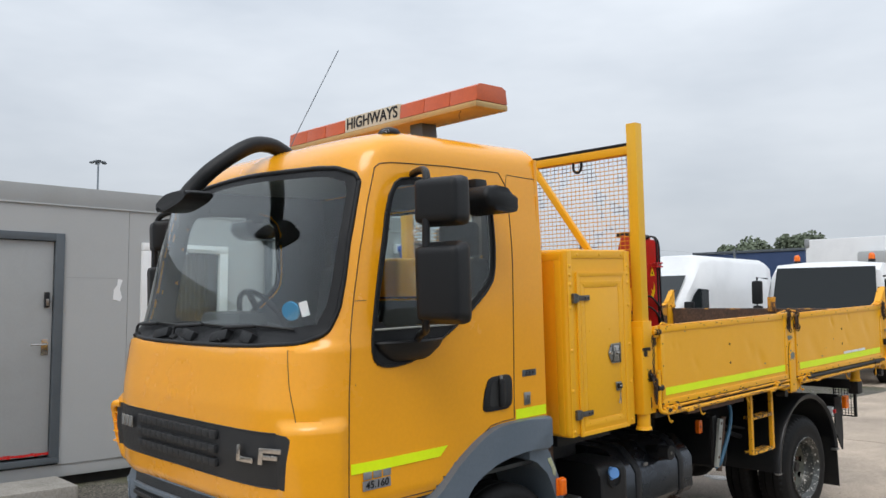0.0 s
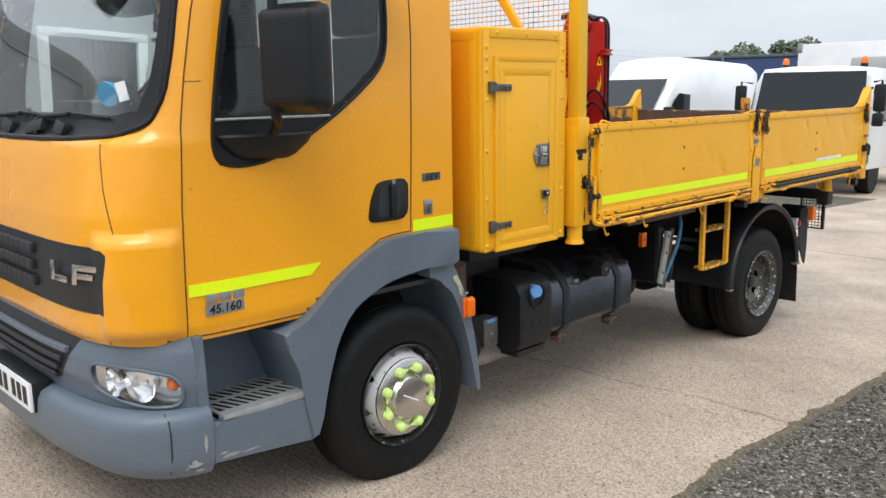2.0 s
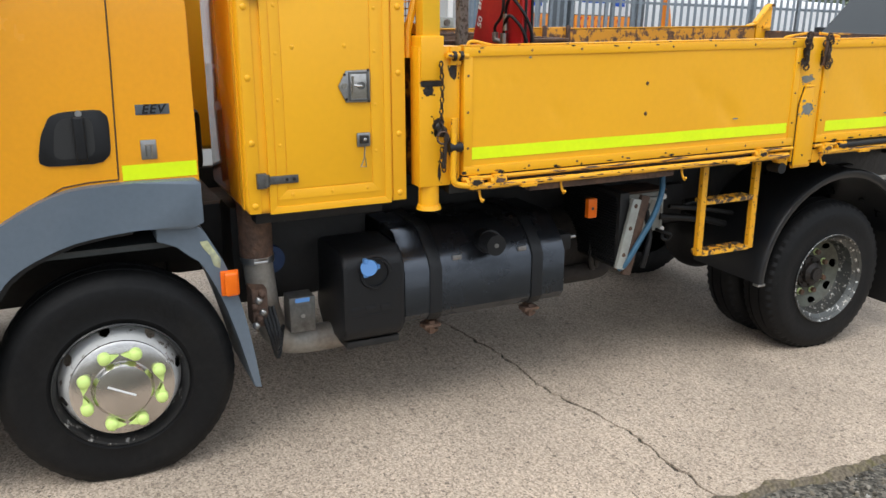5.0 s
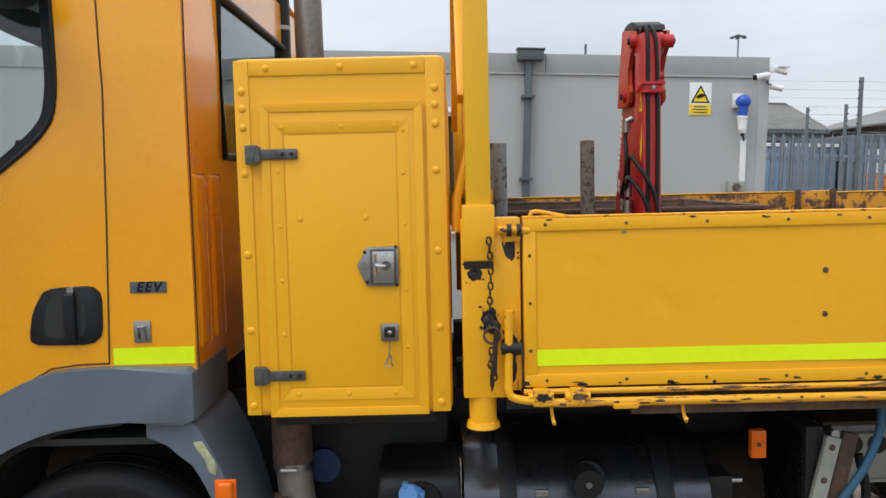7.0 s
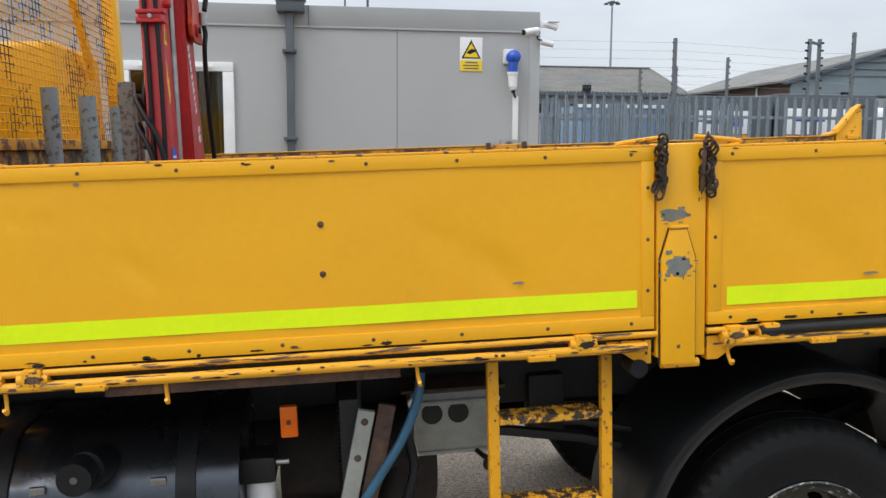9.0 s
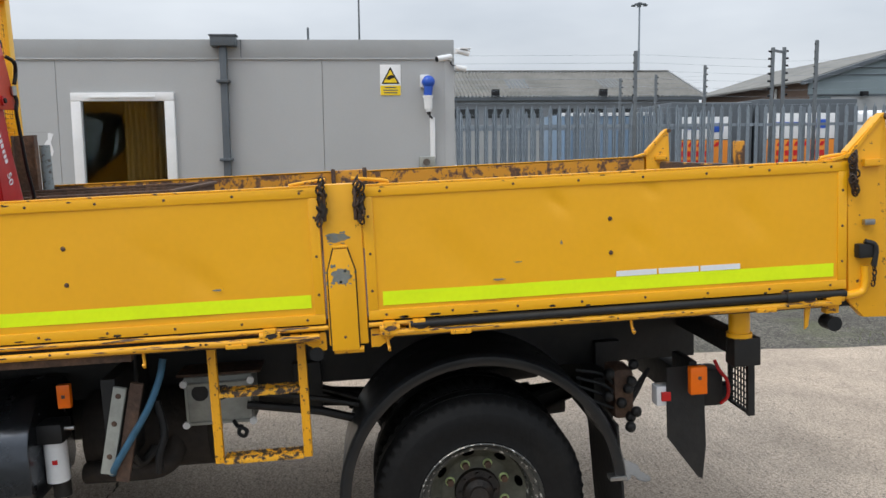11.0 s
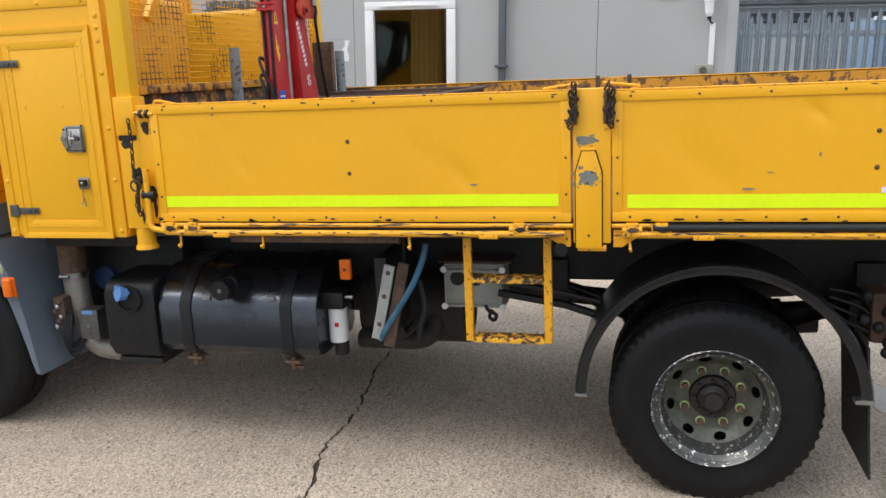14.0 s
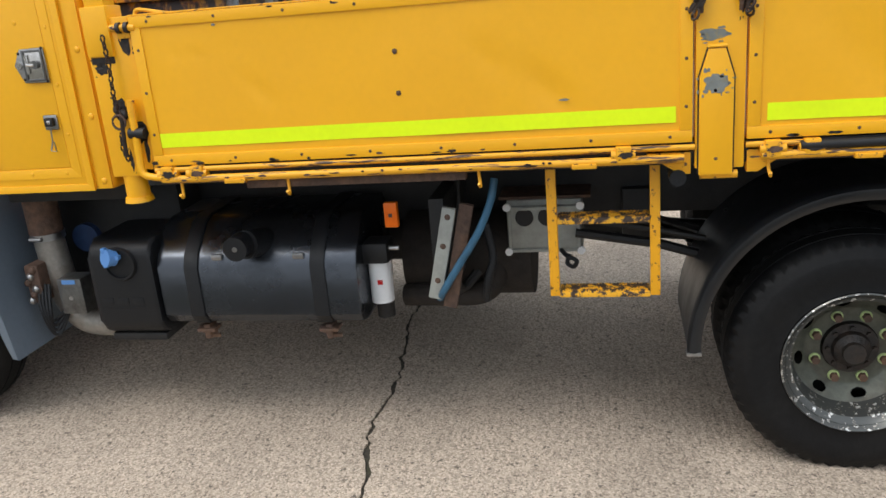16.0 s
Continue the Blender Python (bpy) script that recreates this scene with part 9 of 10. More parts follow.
part("rear_window", B(MID - 0.55, MID + 0.55, CAB_REAR - 0.014, CAB_REAR - 0.008, 1.62, 2.14), M_TINTED, rear)
part("rear_window_rubber", tube(bmesh.new(), [(MID - 0.55, CAB_REAR, 1.62), (MID + 0.55, CAB_REAR, 1.62), (MID + 0.55, CAB_REAR, 2.14), (MID - 0.55, CAB_REAR, 2.14), (MID - 0.55, CAB_REAR, 1.62)], 0.014, 8), M_BLACK, rear)

for q in ((MID - 0.88, MID + 0.88, 0.95, 1.61), (MID - 0.88, MID - 0.57, 1.61, 2.15), (MID + 0.57, MID + 0.88, 1.61, 2.15), (MID - 0.88, MID + 0.88, 2.15, 2.29)):
    part("rear_lining", B(q[0], q[1], CAB_REAR - 0.05, CAB_REAR - 0.03, q[2], q[3], bevel=0.004), M_INTERIOR, rear)

# ---- interior ----
bm = prism(bmesh.new(), [(-0.84, 1.30), (-0.84, 1.46), (-0.76, 1.505), (-0.56, 1.50), (-0.46, 1.40), (-0.50, 1.15), (-0.62, 0.95), (-0.84, 0.95)], MID - 0.70, MID + 0.70, 0.02)
dash = part("dashboard", bm, M_INTERIOR, truck, "dark grey dashboard")
part("instrument_hood", B(-1.80, -1.36, -0.62, -0.44, 1.46, 1.58, bevel=0.04), M_INTERIOR, dash)
wheel_m = Matrix.Translation((-1.56, -0.34, 1.50)) @ Matrix.Rotation(radians(-62), 4, "X")
ring = [wheel_m @ Vector((0.215 * math.cos(a), 0.215 * math.sin(a), 0)) for a in [2 * math.pi * k / 32 for k in range(33)]]
sw = part("steering_wheel", tube(bmesh.new(), ring, 0.016, 10), M_BLACK, truck, "black steering wheel", smooth=180)
bm = bmesh.new()
for a in (0.2, math.pi - 0.2, -math.pi / 2):
    tube(bm, [wheel_m @ Vector((0, 0, 0)), wheel_m @ Vector((0.21 * math.cos(a), 0.21 * math.sin(a), 0))], 0.018, 8)
tube(bm, [wheel_m @ Vector((0, 0, 0)), wheel_m @ Vector((0, 0, -0.35))], 0.04, 10)
part("wheel_spokes", bm, M_BLACK, sw)
for x in (-1.56, -0.58):
    st = part("seat", B(x - 0.24, x + 0.24, -0.28, 0.20, 1.10, 1.26, bevel=0.05, seg=3), M_SEAT, truck, "dark cloth cab seat")
    part("backrest", box(bmesh.new(), x - 0.23, x + 0.23, -0.06, 0.07, 0, 0.62, bevel=0.05, seg=3, m=Matrix.Translation((0, 0.16, 1.22)) @ Matrix.Rotation(radians(-10), 4, "X")), M_SEAT, st)
    part("headrest", B(x - 0.13, x + 0.13, 0.23, 0.31, 1.84, 2.03, bevel=0.035, seg=3), M_SEAT, st)
    part("seat_base", B(x - 0.2, x + 0.2, -0.2, 0.15, 0.80, 1.10, bevel=0.02), M_INTERIOR, st)
part("engine_tunnel", B(-1.30, -0.84, -0.5, 0.36, 0.80, 1.16, bevel=0.05), M_INTERIOR, truck)
# windscreen stickers
y = cab.front_y(-0.40, 1.60) - 0.002
bm = cyl(bmesh.new(), (-0.40, y + 0.010, 1.605), (-0.395, y - 0.001, 1.602), 0.042, 24)
part("round_sticker", bm, M_STICKER, ws, "round blue sticker")
part("white_sticker", box(bmesh.new(), -0.018, 0.018, -0.004, 0.0, -0.032, 0.032, m=Matrix.Translation((-0.315, cab.front_y(-0.315, 1.61) - 0.002, 1.612)) @ Matrix.Rotation(radians(38), 4, "Z") @ Matrix.Rotation(radians(-14), 4, "Y")), M_UPVC, ws)

# ---- cowl and wipers ----
bm = bmesh.new()
cols = []
for i in range(61):
    x = -0.37 - 1.40 * i / 60
    u = abs(x - MID) / 0.9
    yb, yw = cab.front_y(x, 1.44) + 0.012, cab.front_y(x, 1.53) - 0.012
    rib = 0.010 * (1 if (i // 6) % 2 else 0)
    cols.append([bm.verts.new(p) for p in ((x, yb, 1.446), (x, yb * 0.6 + yw * 0.4, 1.462 + rib), (x, yw, 1.50 + rib), (x, yw + 0.012, 1.535))])
for a, b in zip(cols, cols[1:]):
    for k in range(3):
        bm.faces.new((a[k], b[k], b[k + 1], a[k + 1]))
part("cowl", thick(bm, 0.006), M_BLACK, truck, "black plastic scuttle below the windscreen", smooth=25)
for k, (x, w) in enumerate(((-0.62, 0.10), (-0.86, 0.14), (-1.16, 0.12), (-1.45, 0.14))):
    y = cab.front_y(x, 1.47)
    part("cowl_moulding", box(bmesh.new(), -w / 2, w / 2, -0.030, 0.030, -0.030, 0.022, bevel=0.010, m=Matrix.Translation((x, y + 0.004, 1.485)) @ Matrix.Rotation(radians(-24), 4, "X") @ Matrix.Rotation(radians(10 * (-1) ** k), 4, "Y")), M_BLACK, truck)
for x0, x1 in ((-0.34, -0.86), (-0.80, -1.34), (-1.28, -1.82)):
    pts, arm_pts = [], []
    for k in range(9):
        x = x0 + (x1 - x0) * k / 8
        z = 1.528 + 0.012 * math.sin(k / 8 * 2.6)
        pts.append((x, cab.front_y(x, 1.53) - 0.014, z))
    for k in range(5):
        x = x0 + (x1 - x0) * (0.45 + 0.5 * k / 4)
        z = 1.540 - 0.012 * k / 4
        arm_pts.append((x, cab.front_y(x, 1.52) - 0.030, z))
    xe = x0 + (x1 - x0) * 0.98
    arm_pts += [(xe, cab.front_y(xe, 1.50) - 0.028, 1.505), (xe + 0.01, cab.front_y(xe, 1.47) - 0.02, 1.468)]
    w_ = part("wiper", tube(bmesh.new(), bend(arm_pts), 0.008, 8), M_BLACK, truck, "black windscreen wiper", smooth=180)
    part("wiper_blade", tube(bmesh.new(), pts, 0.0055, 6), M_SLATE, w_, smooth=180)
    part("wiper_pivot", cyl(bmesh.new(), (xe + 0.01, cab.front_y(xe, 1.47) - 0.03, 1.462), (xe + 0.01, cab.front_y(xe, 1.47) + 0.0, 1.474), 0.018, 14), M_BLACK, w_)

# ---- grille detail and lettering ----
def on_front(x, z, lift):
    return Vector((x, cab.front_y(x, z) - lift, z))


for k, z in enumerate((1.068, 1.008, 0.948)):
    path = [on_front(-1.50 + 0.79 * i / 14, z, 0.006) for i in range(15)]
    bm = bmesh.new()
    for a, b in zip(path, path[1:]):
        d = b - a
        box(bm, -d.length / 2 - 0.001, d.length / 2 + 0.001, -0.014, 0.012, -0.020, 0.018, bevel=0.010, seg=2, m=Matrix.Translation((a + b) / 2) @ Matrix.Rotation(math.atan2(d.y, d.x), 4, "Z"))
    part("grille_rib", bm, M_GRILLE, grille)


def face_at(x, z, lift):
    a, b = on_front(x - 0.03, z, lift), on_front(x + 0.03, z, lift)
    ang = math.atan2(b.y - a.y, b.x - a.x)
    return Matrix.Translation(on_front(x, z, lift)) @ Matrix.Rotation(ang, 4, "Z") @ FRONT


for x, pieces_ in ((-0.470, ((-0.062, -0.036, -0.035, 0.035), (-0.036, 0.058, -0.035, -0.012))), (-0.330, ((-0.062, -0.036, -0.035, 0.035), (-0.036, 0.062, 0.014, 0.035), (-0.036, 0.045, -0.014, 0.006)))):
    bm = bmesh.new()
    for x0, x1, z0, z1 in pieces_:
        box(bm, x0 * 0.92, x1 * 0.92, z0, z1, 0.0, 0.008, bevel=0.002, m=face_at(x, 1.018, 0.012) @ Matrix(((1, 0.12, 0, 0), (0, 1, 0, 0), (0, 0, 1, 0), (0, 0, 0, 1))))
    part("badge_letter", bm, M_STEEL, grille, "silver block letter")
bm = bmesh.new()
for k in range(3):
    box(bm, -0.075 + 0.055 * k, -0.03 + 0.055 * k, -0.03, 0.03, 0.0, 0.008, bevel=0.004, m=face_at(-1.64, 1.04, 0.012))
part("badge_bar", bm, M_STEEL, grille, "plain silver maker's badge")

# louvred air deflectors at the front corners
for s in (-1,):
    d = part("air_deflector", tube(bmesh.new(), bend([(MID + s * 0.78, -1.06, 1.10), (MID + s * 0.84, -1.075, 1.09), (MID + s * 0.875, -1.05, 1.0), (MID + s * 0.86, -1.04, 0.90), (MID + s * 0.80, -1.045, 0.85)]), 0.02, 10), M_CAB, truck, "orange corner air deflector with slots")
    for k in range(4):
        z = 0.89 + 0.052 * k
        part("deflector_slat", B(min(MID + s * 0.80, MID + s * 0.865), max(MID + s * 0.80, MID + s * 0.865), -1.075, -1.02, z, z + 0.008), M_CAB, d)
    part("deflector_back", B(min(MID + s * 0.80, MID + s * 0.90), max(MID + s * 0.80, MID + s * 0.90), -1.03, -1.02, 0.86, 1.08), M_SLATE, d)

# ---- grey bumper ----
bw = table([(0.30, 0.955), (0.335, 0.975), (0.37, 0.985), (0.50, 0.988), (0.53, 0.98), (0.545, 0.955)])
bf = table([(0.30, -1.10), (0.335, -1.14), (0.37, -1.158), (0.44, -1.166), (0.50, -1.160), (0.53, -1.145), (0.545, -1.11)])
flat = lambda v: (lambda z: v)
low = Shell(bw, bf, flat(3.8), flat(-0.80), -0.62)
lp, lg = skin(low, [0.30, 0.315, 0.335, 0.36, 0.40, 0.45, 0.48, 0.50, 0.515, 0.53, 0.54, 0.545], 150, 0.0, 1.0, {})
bumper = part("bumper", thick(lp["shell"], 0.02, low.inward), M_GREY, truck, "scuffed grey plastic bumper", smooth=50)
uw = table([(0.525, 0.965), (0.585, 0.972), (0.63, 0.978), (0.74, 0.972), (0.79, 0.955)])
uf = table([(0.525, -1.09), (0.585, -1.10), (0.63, -1.115), (0.70, -1.115), (0.79, -1.085)])
up = Shell(uw, uf, flat(3.7), flat(-0.80), -0.50)
HL = rounded_poly([(-1.465, 0.70), (-1.33, 0.70), (-1.18, 0.69), (-1.05, 0.668), (-1.015, 0.63), (-1.012, 0.585), (-1.05, 0.553), (-1.2, 0.553), (-1.36, 0.578), (-1.455, 0.605), (-1.48, 0.65)], 2)
LGO = rounded_poly([(-0.475, 0.772), (-0.50, 0.74), (-0.62, 0.585), (-1.52, 0.585), (-1.64, 0.74), (-1.665, 0.772)], 2, 0.12)
upz = list(np.linspace(0.527, 0.79, 28))
upp, ug = skin(up, upz, 230, 0.0, 1.0, {"hl": (HL, "diag"), "hlf": (HL, "diagfar"), "lg": (LGO, "front")})
ub = part("upper_bumper", thick(upp["shell"], 0.02, up.inward), M_GREY, bumper, "grey bumper upper part", smooth=50)
for key in ("hl", "hlf"):
    lens_bm = upp[key]
    back = lens_bm.copy()
    for v in back.verts:
        v.co.y += 0.05
    lens = part("headlight", thick(lens_bm, 0.004, up.inward), M_LAMPGLASS, truck, "clear headlight with an amber indicator", smooth=60)
    lens.visible_shadow = False
    part("reflector", thick(back, 0.004, up.inward), M_REFLECTOR, lens, smooth=60)
    s = 1 if key == "hl" else -1
    def on_lamp(u, z, deep):
        """A point behind the lens at the diagonal place u."""
        lo, hi = MID + 0.3, MID + up.w(z) * 0.9995
        for _ in range(40):
            m = (lo + hi) / 2
            if m + up.front_y(m, z) < u:
                lo = m
            else:
                hi = m
        p = Vector((lo, up.front_y(lo, z), z))
        ang = max(0.0, min(1.3, (u + 1.40) * 2.6))
        p += Vector((-math.sin(ang), math.cos(ang), 0)) * deep
        return (p if s > 0 else Vector((2 * MID - p.x, p.y, p.z))), ang * s

    for u, r in ((-1.37, 0.050), (-1.22, 0.060)):
        p, ang = on_lamp(u, 0.634, 0.035)
        bm = lathe(bmesh.new(), [(-0.022, r), (0.0, r * 0.85), (0.012, r * 0.5), (0.014, 0.0)], (0, 0, 0), 24, axis="y", caps=False)
        bmesh.ops.transform(bm, matrix=Matrix.Translation(p) @ Matrix.Rotation(ang, 4, "Z"), verts=bm.verts)
        part("lamp_bowl", bm, M_REFLECTOR, lens)
        part("lamp_bulb", ball(bmesh.new(), p, 0.011), M_UPVC, lens)
    p, ang = on_lamp(-1.06, 0.632, 0.028)
    part("indicator_bulb", ball(bmesh.new(), p, 0.024, 0.8, 12, 8), M_AMBER, lens, "amber indicator bulb")
    rim_pts = [on_lamp(u, z, -0.003)[0] for u, z in HL]
    part("headlight_rim", tube(bmesh.new(), rim_pts + [rim_pts[0]], 0.006, 6), M_GREY, ub, smooth=180)
lowg = part("lower_grille", thick(upp["lg"], 0.012, up.inward), M_GRILLE, bumper, "black lower grille with a grey bar", smooth=50)
for z, h, mt, x0, x1 in ((0.722, 0.013, M_GREY, -1.60, -0.54), (0.685, 0.012, M_GRILLE, -1.58, -0.57), (0.648, 0.012, M_GRILLE, -1.55, -0.60), (0.612, 0.012, M_GRILLE, -1.52, -0.63)):
    bm = bmesh.new()
    path = [Vector((x0 + (x1 - x0) * i / 20, up.front_y(x0 + (x1 - x0) * i / 20, z) - 0.006, z)) for i in range(21)]
    for a, b in zip(path, path[1:]):
        d = b - a
        box(bm, -d.length / 2 - 0.001, d.length / 2 + 0.001, -0.012, 0.010, -h, h * 0.7, bevel=0.003, seg=1, m=Matrix.Translation((a + b) / 2) @ Matrix.Rotation(math.atan2(d.y, d.x), 4, "Z"))
    part("grille_rib", bm, mt, lowg)
pl = part("number_plate", B(-1.245, -0.725, -1.182, -1.170, 0.452, 0.562, bevel=0.004), M_UPVC, bumper, "white number plate")
for k in range(7):
    x = -1.20 + 0.062 * k + (0.03 if k > 3 else 0)
    part("plate_bar", B(x, x + 0.042, -1.1835, -1.182, 0.474, 0.544), M_BLACK, pl)
part("plate_plinth", B(-1.25, -0.72, -1.17, -1.10, 0.447, 0.567, bevel=0.01), M_BLACK, bumper)
for k, (y, z, ry, rz) in enumerate(((-0.86, 0.355, 0.03, 0.012), (-0.845, 0.325, 0.02, 0.006), (-0.83, 0.42, 0.006, 0.03))):
    part("scrape", blob(y, z, ry, rz, low.side_x(y, z) + 0.0012, 80 + k, 5, 0.0005), M_BOXGREY, bumper)
for x in (-0.115, -1.97):
    part("bumper_seam", tube(bmesh.new(), [(low.side_x(-0.94, z, 1 if x > MID else -1) + (0.001 if x > MID else -0.001), -0.94, z) for z in (0.33, 0.40, 0.48, 0.52, 0.54)], 0.003, 6), M_SLATE, bumper)

# ---- step well and wheel arch ----
for s in (1, -1):
    X = lambda a: MID + s * (a - MID)
    def SB(x0, x1, *a, **k):
        return B(min(X(x0), X(x1)), max(X(x0), X(x1)), *a, **k)
    def SP(poly, x0, x1, bev=0.0):
        return prism(bmesh.new(), poly, X(x0), X(x1), bev)
    sp = part("step_well", SP([(-0.80, 0.335), (-0.39, 0.295), (-0.355, 0.31), (-0.362, 0.42), (-0.40, 0.475), (-0.75, 0.472), (-0.80, 0.49)], -0.42, -0.092, 0.012), M_GREY, truck, "grey moulded step below the door")
    part("step_back", SB(-0.42, -0.36, -0.80, -0.40, 0.47, 0.80), M_GREY, sp)
    part("step_side", SP([(-0.83, 0.47), (-0.79, 0.47), (-0.80, 0.79), (-0.83, 0.79)], -0.40, -0.12), M_GREY, sp)
    part("step_lip", SB(-0.135, -0.092, -0.755, -0.385, 0.474, 0.4985, bevel=0.005), M_ALU, sp)
    # near-black sheet below the grating puts shade into its open slots
    part("slot_shade_sheet", SB(-0.36, -0.135, -0.755, -0.385, 0.44, 0.477), M_PIT, sp)
    bm = bmesh.new()
    for k in range(10):
        for xa, xb in ((-0.355, -0.255), (-0.243, -0.137)):
            y = -0.750 + 0.033 * k
            prism(bm, [(X(xa), y), (X(xa), y + 0.012), (X(xb), y + 0.052), (X(xb), y + 0.040)], 0.4935, 0.4965, axis="z")
    for q in ((-0.358, -0.346, -0.755, -0.385), (-0.257, -0.241, -0.755, -0.385), (-0.146, -0.134, -0.755, -0.385), (-0.346, -0.146, -0.757, -0.742), (-0.346, -0.146, -0.40, -0.385)):
        box(bm, min(X(q[0]), X(q[1])), max(X(q[0]), X(q[1])), q[2], q[3], 0.4915, 0.497)
    part("step_grating", bm, M_ALU, sp, "slotted metal step grating")
    if s > 0:
        for k, (y, z, ry, rz) in enumerate(((-0.735, 0.352, 0.03, 0.007), (-0.66, 0.346, 0.035, 0.003), (-0.765, 0.366, 0.012, 0.004))):
            part("scrape", blob(y, z, ry, rz, -0.0918, 120 + k, 6, 0.0005), M_BOXGREY, sp)
    outer = [(-0.50, 0.735), (-0.43, 0.75), (-0.364, 0.785), (-0.253, 0.878), (-0.129, 0.955), (-0.03, 1.0), (0.06, 1.018), (0.20, 1.022), (0.395, 1.018), (0.412, 1.005), (0.412, 0.87), (0.37, 0.853)]
    inner = [(0.20, 0.868), (0.122, 0.862), (0.02, 0.848), (-0.065, 0.82), (-0.14, 0.785), (-0.194, 0.742), (-0.245, 0.67), (-0.277, 0.595), (-0.308, 0.5), (-0.328, 0.42), (-0.345, 0.34), (-0.36, 0.305), (-0.40, 0.30), (-0.41, 0.48), (-0.44, 0.58), (-0.475, 0.66)]
    arch = part("wheel_arch", SP([(v.x, v.y) for v in bend([(a, b, 0) for a, b in outer[:8]], 2)] + outer[8:] + [(v.x, v.y) for v in bend([(a, b, 0) for a, b in inner[:11]], 2)] + inner[11:], -0.46, -0.088, 0.014), M_GREY, truck, "grey plastic wheel arch")
    part("arch_liner", SP([(0.19, 0.865), (0.12, 0.859), (0.02, 0.845), (-0.065, 0.817), (-0.14, 0.782), (-0.194, 0.739), (-0.245, 0.667), (-0.277, 0.592), (-0.30, 0.5), (-0.285, 0.5), (-0.262, 0.595), (-0.23, 0.66), (-0.18, 0.728), (-0.13, 0.768), (-0.06, 0.802), (0.02, 0.83), (0.12, 0.845), (0.19, 0.85)], -0.60, -0.12), M_CHASSIS, arch)
    guard = [(0.26, 0.885), (0.385, 0.862), (0.43, 0.80), (0.488, 0.67), (0.535, 0.48), (0.572, 0.23), (0.547, 0.236), (0.510, 0.40), (0.468, 0.55), (0.424, 0.665), (0.37, 0.756), (0.30, 0.80), (0.26, 0.815)]
    mg = part("rear_mudguard", SP([(v.x, v.y) for v in bend([(a, b, 0) for a, b in guard[:6]], 3)] + [(v.x, v.y) for v in bend([(a, b, 0) for a, b in guard[6:]], 3)], -0.50, -0.12, 0.008), M_GREY, truck, "grey plastic mudguard behind the front wheel")
    if s > 0:
        rp = part("side_repeater", B(-0.112, -0.088, 0.462, 0.508, 0.602, 0.688, bevel=0.011, seg=3), M_AMBER, truck, "amber side repeater lamp", smooth=60)
        part("repeater_base", B(-0.119, -0.108, 0.452, 0.514, 0.60, 0.69, bevel=0.005), M_AMBER, rp)
        part("torn_label", prism(bmesh.new(), [(0.395, 0.80), (0.42, 0.802), (0.435, 0.775), (0.46, 0.73), (0.455, 0.70), (0.435, 0.712), (0.425, 0.75), (0.405, 0.775)], -0.119, -0.1175), M_LABEL, mg)

# ---- door furniture ----
hd = part("door_handle", prism(bmesh.new(), rounded_poly([(-0.057, 1.10), (-0.042, 1.18), (-0.007, 1.248), (0.156, 1.254), (0.151, 1.086), (-0.032, 1.086)], 2, 0.16), -0.140, -0.124, 0.004), M_BLACK, near_door, "black recessed door handle")
part("handle_recess", prism(bmesh.new(), rounded_poly([(-0.012, 1.12), (-0.002, 1.20), (0.018, 1.23), (0.108, 1.232), (0.108, 1.11), (0.008, 1.105)], 2, 0.16), -0.1262, -0.1225), M_SLATE, hd)
part("handle_lever", B(-0.126, -0.106, 0.050, 0.083, 1.10, 1.235, bevel=0.008, seg=3), M_BLACK, hd)
part("key_barrel", cyl(bmesh.new(), (-0.124, 0.070, 1.243), (-0.118, 0.070, 1.243), 0.010, 14), M_ZINC, hd)
bm = bmesh.new()
rows = []
for k in range(41):
    t = k / 40
    row = []
    for z in (0.927, 0.970):
        y = -0.828 + t * ((-0.340 if z < 0.94 else -0.290) + 0.828)
        row.append(bm.verts.new((cab.side_x(y, z) + 0.0022, y, z)))
    rows.append(row)
for a, b in zip(rows, rows[1:]):
    bm.faces.new((a[0], b[0], b[1], a[1]))
part("reflective_stripe", thick(bm, 0.0015), M_HIVIS, near_door, "fluorescent yellow reflective stripe")
bm = bmesh.new()
for k in range(3):
    box(bm, -0.1285, -0.1265, -0.772 + 0.052 * k, -0.728 + 0.052 * k, 0.897, 0.928, bevel=0.001)
bmesh.ops.transform(bm, matrix=Matrix.Translation((cab.side_x(-0.66, 0.89) + 0.1288, 0, 0)), verts=bm.verts)
part("badge_bar", bm, M_BADGE, near_door, "plain dark maker's badge")
part("badge_plate", B(-0.003, 0.0, -0.776, -0.628, 0.852, 0.892), M_BADGE, near_door).location = (cab.side_x(-0.66, 0.85) + 0.003, 0, 0)
text_mesh("model_badge", "45.160", 0.043, 0.001, Matrix.Translation((cab.side_x(-0.66, 0.85) + 0.0045, -0.702, 0.872)) @ SIDE, M_BLACK, near_door, "dark model number", 0.1, 1.05, 0.0003)
part("badge_plate", B(-0.130, -0.1268, 0.235, 0.338, 1.229, 1.261, bevel=0.001), M_DARKGREY, shell_ob)
text_mesh("emission_badge", "EEV", 0.040, 0.0008, Matrix.Translation((-0.1262, 0.287, 1.245)) @ SIDE, M_BLACK, shell_ob, "dark emission badge", 0.25, 1.15, 0.001)
lkp = part("hook_plate", B(-0.130, -0.125, 0.240, 0.288, 1.088, 1.150, bevel=0.003), M_ZINC, shell_ob, "small zinc catch plate")
part("hook", tube(bmesh.new(), [(-0.122, 0.255, 1.10), (-0.116, 0.255, 1.135), (-0.116, 0.272, 1.135), (-0.122, 0.272, 1.095)], 0.0035, 6), M_ZINC, lkp)
